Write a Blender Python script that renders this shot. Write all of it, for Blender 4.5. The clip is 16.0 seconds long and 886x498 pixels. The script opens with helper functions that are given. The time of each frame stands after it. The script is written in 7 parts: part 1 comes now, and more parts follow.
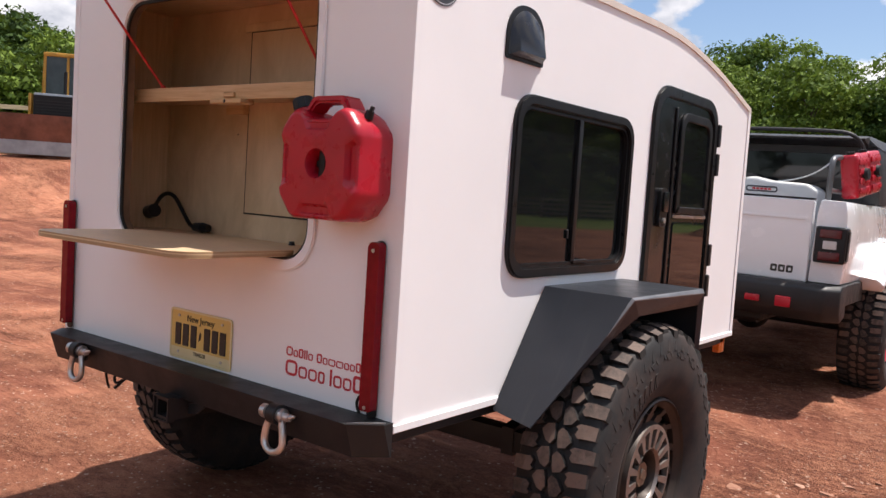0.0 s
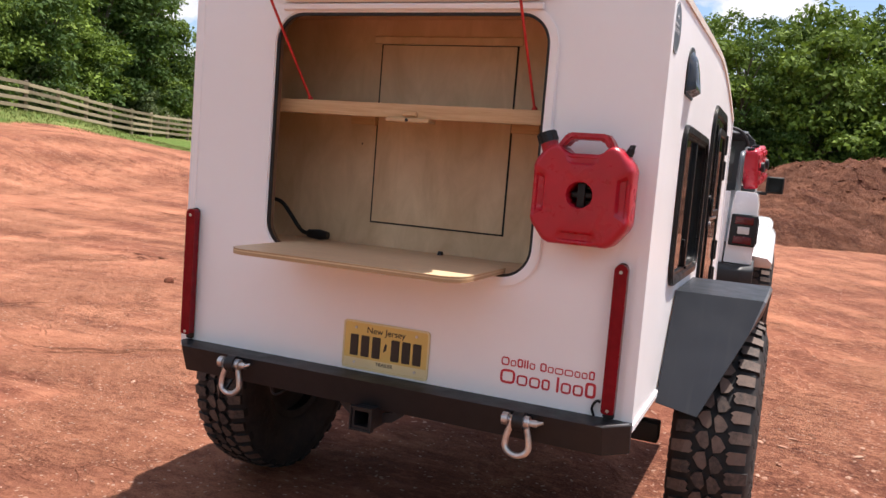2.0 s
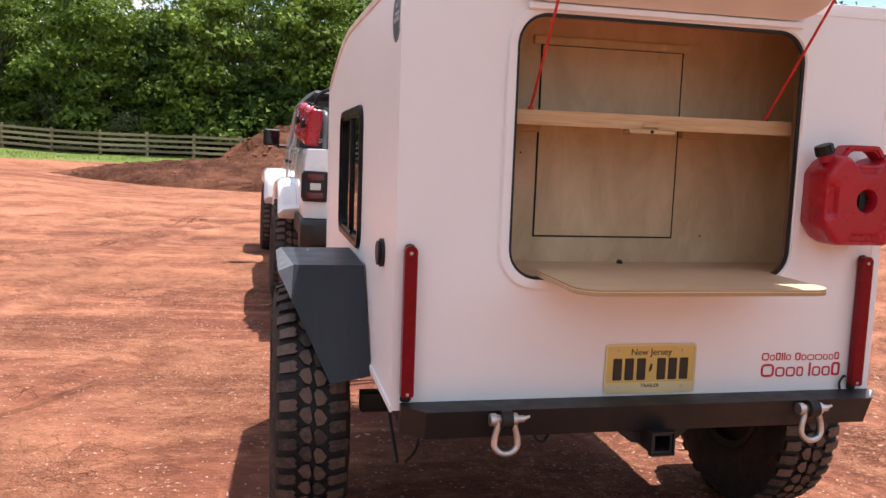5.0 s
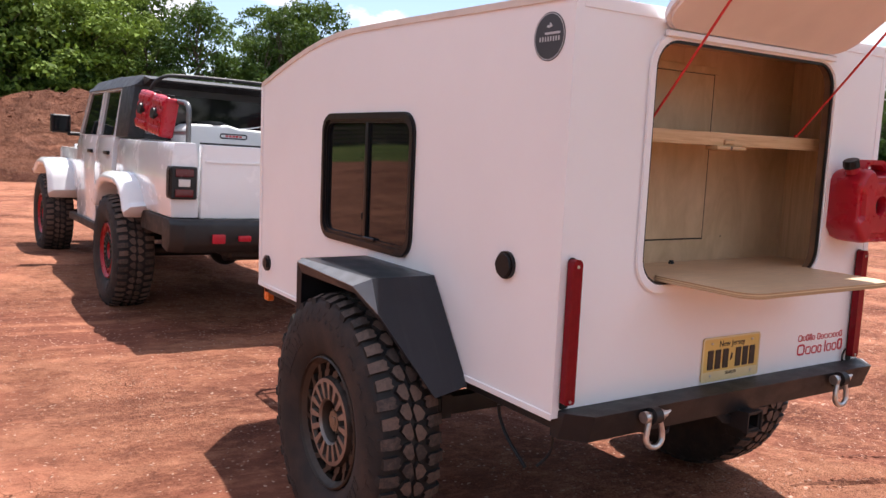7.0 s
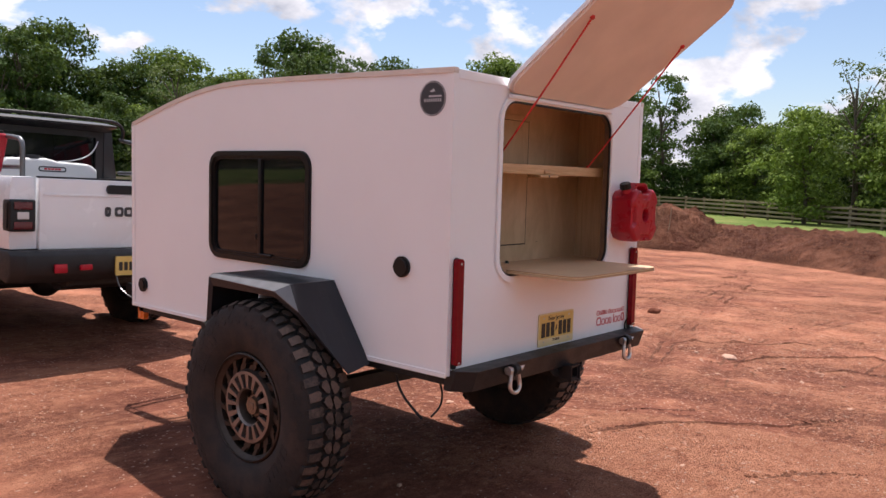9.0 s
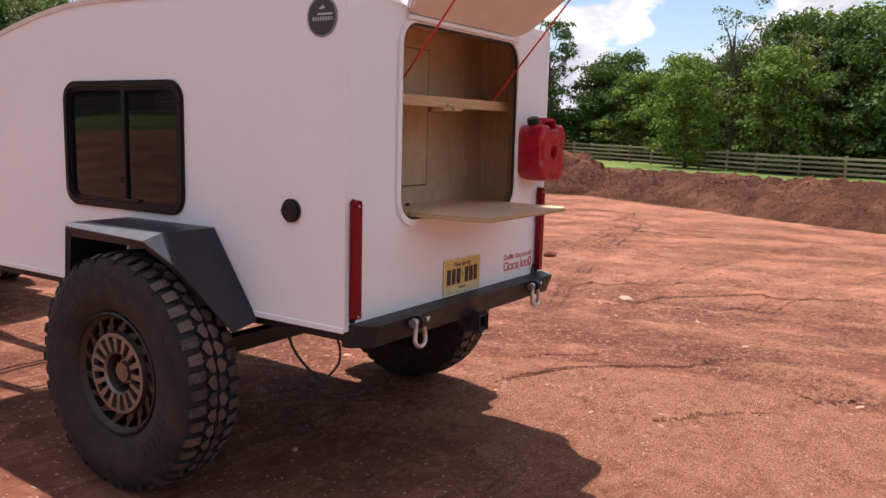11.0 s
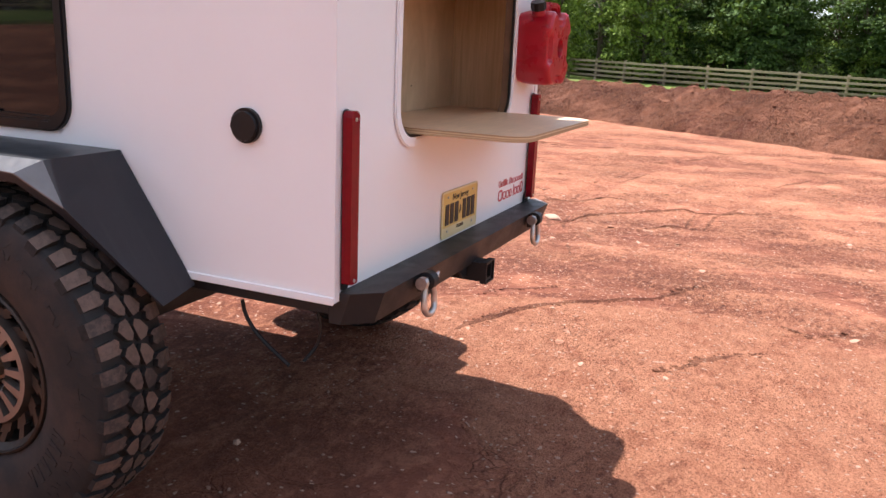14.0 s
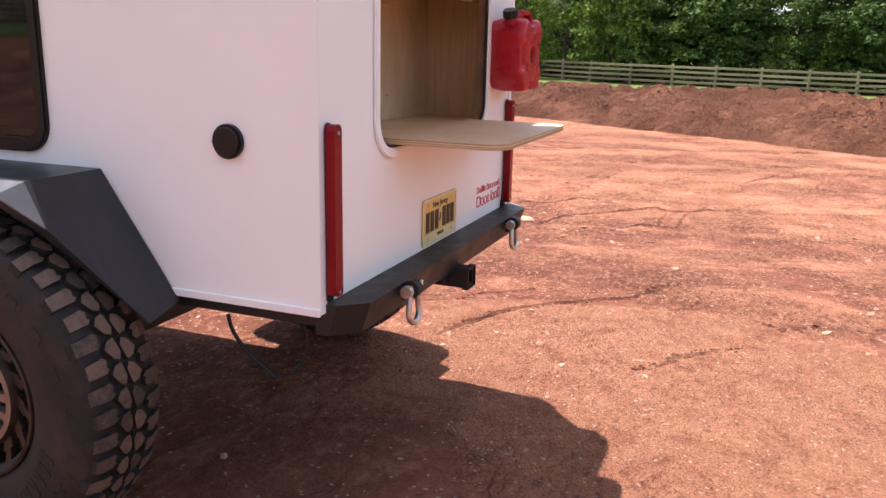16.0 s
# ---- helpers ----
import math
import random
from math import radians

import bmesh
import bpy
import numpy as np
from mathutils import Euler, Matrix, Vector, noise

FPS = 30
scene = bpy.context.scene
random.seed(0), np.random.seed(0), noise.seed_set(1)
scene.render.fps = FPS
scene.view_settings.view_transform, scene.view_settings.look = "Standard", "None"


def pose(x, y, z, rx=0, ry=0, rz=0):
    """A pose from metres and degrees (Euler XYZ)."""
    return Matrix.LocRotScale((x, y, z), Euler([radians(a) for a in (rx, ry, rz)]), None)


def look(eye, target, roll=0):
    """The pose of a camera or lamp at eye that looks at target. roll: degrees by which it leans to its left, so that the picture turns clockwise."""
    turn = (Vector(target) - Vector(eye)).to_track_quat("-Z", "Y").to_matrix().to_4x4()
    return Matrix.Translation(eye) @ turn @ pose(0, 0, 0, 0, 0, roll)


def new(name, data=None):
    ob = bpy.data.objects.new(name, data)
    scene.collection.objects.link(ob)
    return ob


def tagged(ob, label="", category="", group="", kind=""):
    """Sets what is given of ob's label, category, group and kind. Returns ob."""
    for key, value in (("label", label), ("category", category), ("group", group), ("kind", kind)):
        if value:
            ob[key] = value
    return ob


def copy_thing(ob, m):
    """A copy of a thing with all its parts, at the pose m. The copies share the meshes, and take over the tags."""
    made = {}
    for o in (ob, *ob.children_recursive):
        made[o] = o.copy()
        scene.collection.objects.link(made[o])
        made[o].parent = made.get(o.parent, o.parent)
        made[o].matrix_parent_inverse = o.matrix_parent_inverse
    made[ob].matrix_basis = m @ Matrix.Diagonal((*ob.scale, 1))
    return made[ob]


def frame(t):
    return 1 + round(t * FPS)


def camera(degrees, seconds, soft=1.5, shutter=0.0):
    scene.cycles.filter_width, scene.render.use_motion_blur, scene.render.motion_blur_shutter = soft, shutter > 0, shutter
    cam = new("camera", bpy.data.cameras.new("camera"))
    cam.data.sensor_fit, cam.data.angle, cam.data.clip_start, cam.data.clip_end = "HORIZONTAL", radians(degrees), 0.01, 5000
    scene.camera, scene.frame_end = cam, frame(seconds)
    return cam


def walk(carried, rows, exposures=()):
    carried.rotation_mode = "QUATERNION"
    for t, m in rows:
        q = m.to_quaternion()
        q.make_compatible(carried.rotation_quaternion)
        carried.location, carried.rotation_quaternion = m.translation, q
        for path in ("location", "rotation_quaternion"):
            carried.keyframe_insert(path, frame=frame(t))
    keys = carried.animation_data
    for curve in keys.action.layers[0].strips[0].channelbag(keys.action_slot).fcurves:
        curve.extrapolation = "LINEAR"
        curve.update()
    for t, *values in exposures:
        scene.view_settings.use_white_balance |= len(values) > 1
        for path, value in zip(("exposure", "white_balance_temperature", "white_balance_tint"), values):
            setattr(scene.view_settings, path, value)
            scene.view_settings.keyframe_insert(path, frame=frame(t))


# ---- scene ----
cam = camera(56.8, 16.0)
PATH = [
    (0, (2.138, -1.561, 1.392), (0.92, 0.02, 1.257), 3.7),
    (0.5, (1.792, -1.706, 1.437), (0.646, -0.067, 1.378), 3.6),
    (1, (1.675, -1.858, 1.443), (0.692, -0.118, 1.355), 5.4),
    (1.5, (1.533, -2.187, 1.49), (0.666, -0.391, 1.335), 5.6),
    (2, (1.163, -2.358, 1.481), (0.395, -0.521, 1.293), 4.6),
    (2.5, (0.791, -2.441, 1.521), (0.169, -0.548, 1.352), 3.4),
    (3, (0.392, -2.602, 1.545), (0.002, -0.648, 1.374), 2.7),
    (3.5, (-0.121, -2.495, 1.482), (-0.385, -0.523, 1.27), 2.7),
    (6, (-1.826, -2.09, 1.58), (-1.102, -0.244, 1.319), 2.4),
    (6.5, (-2.182, -1.883, 1.527), (-1.453, -0.048, 1.212), 2.9),
    (7, (-2.445, -1.862, 1.597), (-1.371, -0.193, 1.35), 2.5),
    (7.5, (-2.728, -1.968, 1.679), (-1.373, -0.509, 1.49), 1.5),
    (8, (-2.92, -2.123, 1.638), (-1.494, -0.743, 1.39), 0.6),
    (8.5, (-3.225, -2.184, 1.656), (-1.759, -0.845, 1.416), 0.2),
    (9, (-3.405, -2.191, 1.601), (-1.895, -0.889, 1.435), 1.6),
    (9.5, (-3.344, -2.189, 1.552), (-1.743, -1.015, 1.309), 2.5),
    (12, (-2.951, -1.694, 1.534), (-1.273, -0.656, 1.21), 1.1),
    (12.5, (-2.788, -1.577, 1.5), (-1.115, -0.566, 1.076), 0.5),
    (13, (-2.595, -1.42, 1.488), (-0.914, -0.446, 1.015), 0.4),
    (13.5, (-2.54, -1.204, 1.443), (-0.826, -0.297, 0.958), 0.7),
    (14, (-2.584, -1.062, 1.458), (-0.804, -0.295, 0.965), 2.5),
    (14.5, (-2.607, -1.039, 1.47), (-0.805, -0.31, 1.0), 2.0),
    (15, (-2.609, -1.034, 1.469), (-0.797, -0.328, 1.003), 1.2),
    (15.5, (-2.618, -1.044, 1.472), (-0.807, -0.339, 0.998), 1.2),
    (16, (-2.619, -1.044, 1.478), (-0.811, -0.337, 0.995), 1.2),
]
EXPOSURES = [(0.0, 0.46, 6500, 14), (1.0, 0.5, 6500, 14), (2.0, 0.7, 6500, 14), (3.0, 0.9, 6500, 14), (3.5, 0.96, 6500, 13), (6.0, 0.9, 6500, 14), (6.5, 1.08, 6400, 15), (7.0, 0.87, 6400, 16), (7.5, 0.67, 6400, 16), (8.0, 0.39, 6450, 17), (8.5, 0.57, 6450, 16), (9.0, 0.45, 6450, 17), (9.5, 0.31, 6500, 18), (12.0, 0.63, 6350, 16), (12.5, 0.69, 6350, 16), (13.0, 0.93, 6300, 15), (14.0, 1.10, 6300, 15), (16.0, 1.09, 6300, 15)]
walk(cam, [(t, look(eye, target, roll)) for t, eye, target, roll in PATH], EXPOSURES)

# ---- light ----
SUN_TO = Vector((0.25, 0.29, 1.0)).normalized()
world = bpy.data.worlds.new("sky")
scene.world = world
world.use_nodes = True
wt = world.node_tree
wt.nodes.clear()


def wnode(kind, **values):
    n = wt.nodes.new(kind)
    for k, v in values.items():
        n.inputs[k].default_value = v
    return n


w_out = wnode("ShaderNodeOutputWorld")
w_bg = wnode("ShaderNodeBackground", Strength=0.102)
w_sky = wnode("ShaderNodeTexSky")
w_sky.sky_type = "NISHITA"
w_sky.sun_disc = False
w_sky.sun_elevation = math.asin(SUN_TO.z)
w_sky.sun_rotation = math.atan2(SUN_TO.x, SUN_TO.y)
w_sky.air_density, w_sky.dust_density, w_sky.ozone_density = 1.0, 0.7, 2.2
# cumulus clouds over the whole sky: noise on a flat layer above
w_co = wnode("ShaderNodeTexCoord")
w_sep = wnode("ShaderNodeSeparateXYZ")
w_add = wnode("ShaderNodeMath")
w_add.operation, w_add.inputs[1].default_value = "ADD", 0.50
w_div = wnode("ShaderNodeVectorMath")
w_div.operation = "DIVIDE"
w_com = wnode("ShaderNodeCombineXYZ")
w_noise = wnode("ShaderNodeTexNoise", Scale=5.2, Detail=9.0, Roughness=0.54, Distortion=0.05)
w_ramp = wnode("ShaderNodeValToRGB")
w_ramp.color_ramp.elements[0].position, w_ramp.color_ramp.elements[0].color = 0.478, (0, 0, 0, 1)
w_ramp.color_ramp.elements[1].position, w_ramp.color_ramp.elements[1].color = 0.540, (1, 1, 1, 1)
w_shade = wnode("ShaderNodeTexNoise", Scale=4.5, Detail=6.0, Roughness=0.6)
w_tone = wnode("ShaderNodeValToRGB")
w_tone.color_ramp.elements[0].position, w_tone.color_ramp.elements[0].color = 0.36, (3.6, 3.9, 4.5, 1)
w_tone.color_ramp.elements[1].position, w_tone.color_ramp.elements[1].color = 0.60, (8.2, 8.2, 8.3, 1)
w_mix = wt.nodes.new("ShaderNodeMixRGB")
for a, b in ((w_co.outputs["Generated"], w_sep.inputs[0]), (w_sep.outputs["Z"], w_add.inputs[0]), (w_add.outputs[0], w_com.inputs[0]), (w_add.outputs[0], w_com.inputs[1]),
             (w_add.outputs[0], w_com.inputs[2]), (w_co.outputs["Generated"], w_div.inputs[0]), (w_com.outputs[0], w_div.inputs[1]), (w_div.outputs[0], w_noise.inputs["Vector"]),
             (w_div.outputs[0], w_shade.inputs["Vector"]), (w_noise.outputs["Fac"], w_ramp.inputs[0]), (w_shade.outputs["Fac"], w_tone.inputs[0]),
             (w_ramp.outputs[0], w_mix.inputs[0]), (w_sky.outputs[0], w_mix.inputs[1]), (w_tone.outputs[0], w_mix.inputs[2]), (w_mix.outputs[0], w_bg.inputs[0]), (w_bg.outputs[0], w_out.inputs[0])):
    wt.links.new(a, b)
sun = new("sun", bpy.data.lights.new("sun", "SUN"))
sun.data.energy, sun.data.angle, sun.data.color = 5.0, radians(0.55), (1.0, 0.945, 0.865)
sun.matrix_world = look(SUN_TO * 60, (0, 0, 0))


# ---- materials ----
class Nodes:
    """A small node builder for one material."""

    def __init__(self, name):
        self.mat = bpy.data.materials.new(name)
        self.mat.use_nodes = True
        self.tree = self.mat.node_tree
        self.bsdf = self.tree.nodes["Principled BSDF"]
        self.out = self.tree.nodes["Material Output"]
        self.co = self.tree.nodes.new("ShaderNodeTexCoord").outputs["Object"]

    def put(self, socket, value):
        if hasattr(value, "is_linked"):
            self.tree.links.new(value, socket)
        elif isinstance(value, tuple) and len(value) == 3 and socket.type == "RGBA":
            socket.default_value = (*value, 1)
        else:
            socket.default_value = value

    def noise(self, scale, detail=5.0, rough=0.55, vector=None, distortion=0.0):
        n = self.tree.nodes.new("ShaderNodeTexNoise")
        n.inputs["Scale"].default_value, n.inputs["Detail"].default_value = scale, detail
        n.inputs["Roughness"].default_value, n.inputs["Distortion"].default_value = rough, distortion
        self.put(n.inputs["Vector"], vector or self.co)
        return n.outputs["Fac"]

    def voronoi(self, scale, vector=None, feature="F1"):
        n = self.tree.nodes.new("ShaderNodeTexVoronoi")
        n.feature = feature
        n.inputs["Scale"].default_value = scale
        self.put(n.inputs["Vector"], vector or self.co)
        return n.outputs["Distance"]

    def stretch(self, x, y, z, turn=0.0):
        n = self.tree.nodes.new("ShaderNodeMapping")
        n.inputs["Scale"].default_value = (x, y, z)
        n.inputs["Rotation"].default_value = (0, 0, radians(turn))
        self.put(n.inputs["Vector"], self.co)
        return n.outputs[0]

    def ramp(self, fac, *stops):
        n = self.tree.nodes.new("ShaderNodeValToRGB")
        e = n.color_ramp.elements
        while len(e) < len(stops):
            e.new(0.5)
        for el, (at, col) in zip(e, stops):
            el.position, el.color = at, (*col, 1) if isinstance(col, tuple) else (col, col, col, 1)
        self.put(n.inputs[0], fac)
        return n.outputs[0]

    def mix(self, fac, a, b, how="MIX"):
        n = self.tree.nodes.new("ShaderNodeMixRGB")
        n.blend_type = how
        self.put(n.inputs[0], fac), self.put(n.inputs[1], a), self.put(n.inputs[2], b)
        return n.outputs[0]

    def math(self, how, a, b=0.0):
        n = self.tree.nodes.new("ShaderNodeMath")
        n.operation = how
        self.put(n.inputs[0], a), self.put(n.inputs[1], b)
        return n.outputs[0]

    def island(self):
        return self.tree.nodes.new("ShaderNodeNewGeometry").outputs["Random Per Island"]

    def random(self):
        return self.tree.nodes.new("ShaderNodeObjectInfo").outputs["Random"]

    def bump(self, height, strength=0.3, distance=0.01, under=None):
        n = self.tree.nodes.new("ShaderNodeBump")
        n.inputs["Strength"].default_value, n.inputs["Distance"].default_value = strength, distance
        self.put(n.inputs["Height"], height)
        if under:
            self.put(n.inputs["Normal"], under)
        return n.outputs[0]

    def done(self, color, rough=0.5, metal=0.0, normal=None, **more):
        self.put(self.bsdf.inputs["Base Color"], color)
        self.put(self.bsdf.inputs["Roughness"], rough)
        self.put(self.bsdf.inputs["Metallic"], metal)
        if normal:
            self.put(self.bsdf.inputs["Normal"], normal)
        for k, v in more.items():
            self.put(self.bsdf.inputs[k.replace("_", " ")], v)
        return self.mat


def plain(name, color, rough=0.5, metal=0.0, vary=0.12, scale=6.0, grain=0.0, grain_scale=150.0, **more):
    """Paint, plastic, rubber or metal with faint blotches, uneven gloss and fine grain."""
    n = Nodes(name)
    big = n.noise(scale, 4)
    dark = tuple(c * (1 - vary) for c in color)
    light = tuple(min(1, c * (1 + vary * 0.6)) for c in color)
    col = n.ramp(big, (0.3, dark), (0.7, light))
    r = n.ramp(n.noise(scale * 3, 6), (0.3, max(0.02, rough - 0.08)), (0.7, min(1, rough + 0.1)))
    normal = n.bump(n.noise(grain_scale, 3), grain, 0.002) if grain else None
    return n.done(col, r, metal, normal, **more)


def dirt_material(name, tone=1.0, lumps=1.0, grass=False):
    """Red clay: dry orange crust over damp maroon ground, with flakes, fine cracks and pale grit; the small relief is
    partly shaded by colour.
    """
    n = Nodes(name)
    warp = n.tree.nodes.new("ShaderNodeVectorMath")
    warp.operation = "MULTIPLY_ADD"
    wob = n.tree.nodes.new("ShaderNodeTexNoise")
    wob.inputs["Scale"].default_value, wob.inputs["Detail"].default_value = 2.2, 4.0
    n.put(wob.inputs["Vector"], n.co)
    n.put(warp.inputs[0], wob.outputs["Color"]), n.put(warp.inputs[1], (0.35, 0.35, 0.35)), n.put(warp.inputs[2], n.co)
    bent = warp.outputs[0]
    broad = n.noise(0.20, 3, 0.5)
    mid = n.noise(0.9, 5, 0.55, bent)
    small = n.noise(5.5, 6, 0.62, bent)
    flake = n.noise(19, 6, 0.68, n.stretch(0.7, 1.3, 1.0, 25))
    fine = n.noise(85, 5, 0.70)
    along = n.tree.nodes.new("ShaderNodeVectorMath")
    along.operation = "DOT_PRODUCT"
    n.put(along.inputs[0], bent), n.put(along.inputs[1], (-0.42, 0.91, 0.0))
    cross = n.tree.nodes.new("ShaderNodeVectorMath")
    cross.operation = "DOT_PRODUCT"
    n.put(cross.inputs[0], bent), n.put(cross.inputs[1], (0.91, 0.42, 0.0))
    lay = n.tree.nodes.new("ShaderNodeCombineXYZ")
    n.put(lay.inputs[0], n.math("MULTIPLY", along.outputs["Value"], 0.16)), n.put(lay.inputs[1], n.math("MULTIPLY", cross.outputs["Value"], 1.9))
    east = n.tree.nodes.new("ShaderNodeSeparateXYZ")
    n.put(east.inputs[0], n.co)
    side = n.ramp(n.math("MULTIPLY_ADD", east.outputs[0], 0.5), (0.2, 0.0), (0.9, 1.0))
    streak = n.mix(side, n.noise(1.0, 6, 0.62, n.stretch(0.16, 1.9, 1.0), 0.3), n.noise(1.0, 6, 0.62, lay.outputs[0], 0.3))
    groove = n.mix(side, n.noise(4.2, 4, 0.6, n.stretch(0.13, 1.9, 1.0), 0.2), n.noise(4.2, 4, 0.6, lay.outputs[0], 0.2))
    dry, damp, dust = (0.300 * tone, 0.107 * tone, 0.061 * tone), (0.118 * tone, 0.041 * tone, 0.028 * tone), (0.48 * tone, 0.218 * tone, 0.130 * tone)
    away = n.tree.nodes.new("ShaderNodeVectorMath")
    away.operation = "LENGTH"
    n.put(away.inputs[0], bent)
    close = n.ramp(n.math("MULTIPLY", away.outputs["Value"], 0.05), (0.27, 1.0), (0.42, 0.0))
    east_damp = n.math("SUBTRACT", n.math("MULTIPLY", n.math("MULTIPLY_ADD", side, 0.5), n.math("MULTIPLY", close, -0.066)), -0.015)
    rough = n.ramp(n.noise(0.95, 4, 0.6, bent), (0.40, 0.22), (0.60, 1.0))
    calm = n.math("MULTIPLY", n.math("MULTIPLY_ADD", side, 0.5), rough)
    patch = n.ramp(n.math("ADD", n.math("ADD", n.math("MULTIPLY", broad, 0.45), n.math("MULTIPLY", mid, 0.55)), east_damp), (0.43, 0.0), (0.56, 1.0))
    base = n.mix(patch, n.mix(0.62, dry, damp), n.mix(0.44, dry, dust))
    base = n.mix(n.ramp(streak, (0.51, 0.0), (0.64, 0.55)), base, dust)
    base = n.mix(n.ramp(streak, (0.36, 0.50), (0.46, 0.0)), base, damp)
    base = n.mix(n.ramp(groove, (0.34, 0.26), (0.45, 0.0)), base, damp)
    base = n.mix(n.ramp(groove, (0.56, 0.0), (0.68, 0.34)), base, dust)
    base = n.mix(n.ramp(small, (0.34, 0.42), (0.48, 0.0)), base, damp)
    base = n.mix(n.ramp(small, (0.54, 0.0), (0.68, 0.35)), base, dust)
    if grass:
        attr = n.tree.nodes.new("ShaderNodeVertexColor")
        attr.layer_name = "grass"
        lanes = n.tree.nodes.new("ShaderNodeSeparateColor")
        n.put(lanes.inputs[0], attr.outputs["Color"])
        crust = n.ramp(n.math("ADD", attr.outputs["Alpha"], n.math("MULTIPLY", n.math("SUBTRACT", n.math("ADD", n.noise(2.2, 6, 0.65), streak), 1.0), 1.3)), (0.30, 0.0), (0.62, 1.0))
        base = n.mix(n.math("MULTIPLY", crust, 0.85), base, n.mix(n.ramp(small, (0.38, 0.30), (0.60, 1.0)), dry, dust))
        calm = n.math("MAXIMUM", calm, n.math("MULTIPLY", crust, 0.80))
        rough = n.math("MAXIMUM", rough, crust)
    # small relief shaded in colour: damp tone in flake hollows, dust on tops
    flake_shade = n.math("MULTIPLY", calm, n.ramp(flake, (0.38, 0.85), (0.47, 0.0)))
    base = n.mix(n.math("MULTIPLY", flake_shade, n.math("SUBTRACT", 1.0, n.math("MULTIPLY", crust, 0.6))) if grass else flake_shade, base, damp)
    base = n.mix(n.math("MULTIPLY", calm, n.ramp(flake, (0.54, 0.0), (0.61, 0.85))), base, dust)
    # the same for the fine grain: darkened pits, paler crumbs
    base = n.mix(n.math("MULTIPLY", calm, n.ramp(fine, (0.39, 0.70), (0.48, 0.0))), base, n.mix(0.5, damp, (0.05, 0.02, 0.014)))
    base = n.mix(n.math("MULTIPLY", calm, n.ramp(fine, (0.54, 0.0), (0.62, 0.62))), base, dust)
    crack = n.ramp(n.voronoi(2.6, bent, "DISTANCE_TO_EDGE"), (0.0, 1.0), (0.010, 0.0))
    crack2 = n.ramp(n.voronoi(7.0, bent, "DISTANCE_TO_EDGE"), (0.0, 1.0), (0.022, 0.0))
    where = n.ramp(n.noise(1.1, 5), (0.51, 0.0), (0.62, 1.0))
    lines = n.math("MULTIPLY", n.math("MAXIMUM", crack, n.math("MULTIPLY", crack2, 0.8)), where)
    base = n.mix(n.math("MULTIPLY", lines, 0.24), base, (0.085 * tone, 0.034 * tone, 0.024 * tone))
    chip = n.tree.nodes.new("ShaderNodeTexVoronoi")
    chip.inputs["Scale"].default_value = 42.0
    n.put(chip.inputs["Vector"], bent)
    pick = n.tree.nodes.new("ShaderNodeSeparateColor")
    n.put(pick.inputs[0], chip.outputs["Color"])
    few = n.math("GREATER_THAN", n.math("ADD", pick.outputs[0], n.math("MULTIPLY", n.noise(0.7, 5, 0.7), 0.5)), 1.10)
    grit = n.math("MULTIPLY", n.ramp(chip.outputs["Distance"], (0.26, 1.0), (0.36, 0.0)), few)
    base = n.mix(n.math("MULTIPLY", grit, 0.85), base, (0.56 * tone, 0.37 * tone, 0.28 * tone))
    if grass:
        base = n.mix(n.math("MULTIPLY", lanes.outputs[1], n.ramp(n.noise(2.4, 6, 0.7), (0.40, 0.05), (0.60, 0.55))), base, n.mix(0.35, damp, dry))
        base = n.mix(n.math("MULTIPLY", lanes.outputs[2], n.ramp(n.noise(1.9, 6, 0.7), (0.42, 0.0), (0.62, 0.42))), base, dust)
        edge = n.math("ADD", lanes.outputs[0], n.math("MULTIPLY", n.math("SUBTRACT", n.noise(0.9, 6), 0.5), 0.9))
        blades = n.mix(n.noise(5, 6, 0.7), (0.055, 0.10, 0.022), (0.17, 0.24, 0.055))
        blades = n.mix(n.ramp(n.noise(0.35, 4), (0.45, 0.0), (0.7, 0.6)), blades, (0.26, 0.25, 0.09))
        base = n.mix(n.ramp(edge, (0.42, 0.0), (0.58, 1.0)), base, blades)
    b1 = n.bump(n.math("ADD", small, n.math("MULTIPLY", groove, 0.8)), 0.7, 0.08 * lumps)
    b2 = n.bump(n.math("SUBTRACT", n.math("MULTIPLY", flake, rough), n.math("MULTIPLY", lines, 0.4)), 1.0, 0.060 * lumps, b1)
    b3 = n.bump(n.math("ADD", n.math("MULTIPLY", fine, rough), n.math("MULTIPLY", grit, 0.5)), 1.0, 0.015 * lumps, b2)
    return n.done(base, 0.93, 0.0, b3, Specular_IOR_Level=0.12)


M = {}
M["dirt"] = dirt_material("red_clay", 1.03, 1.0, True)
M["mound"] = dirt_material("loose_clay", 0.56, 2.8)
M["clod"] = dirt_material("clay_clods", 0.82, 0.4)
M["damp_clod"] = dirt_material("damp_clay_crumbs", 0.60, 0.6)
n = Nodes("white_gelcoat")
M["white"] = n.done(n.ramp(n.noise(1.6, 5), (0.3, (0.88, 0.872, 0.876)), (0.7, (0.92, 0.912, 0.915))), n.ramp(n.noise(7, 5), (0.3, 0.34), (0.7, 0.46)), 0.0,
                    n.bump(n.noise(2.2, 2), 0.10, 0.006, n.bump(n.noise(220, 2), 0.04, 0.001)), Specular_IOR_Level=0.35)
M["edge"] = plain("bare_panel_edge", (0.74, 0.66, 0.58), 0.55, vary=0.1, scale=9)
n = Nodes("birch_plywood")
grain = n.noise(3.0, 8, 0.62, n.stretch(3.0, 26.0, 1.2), 0.8)
blot = n.noise(2.6, 4)
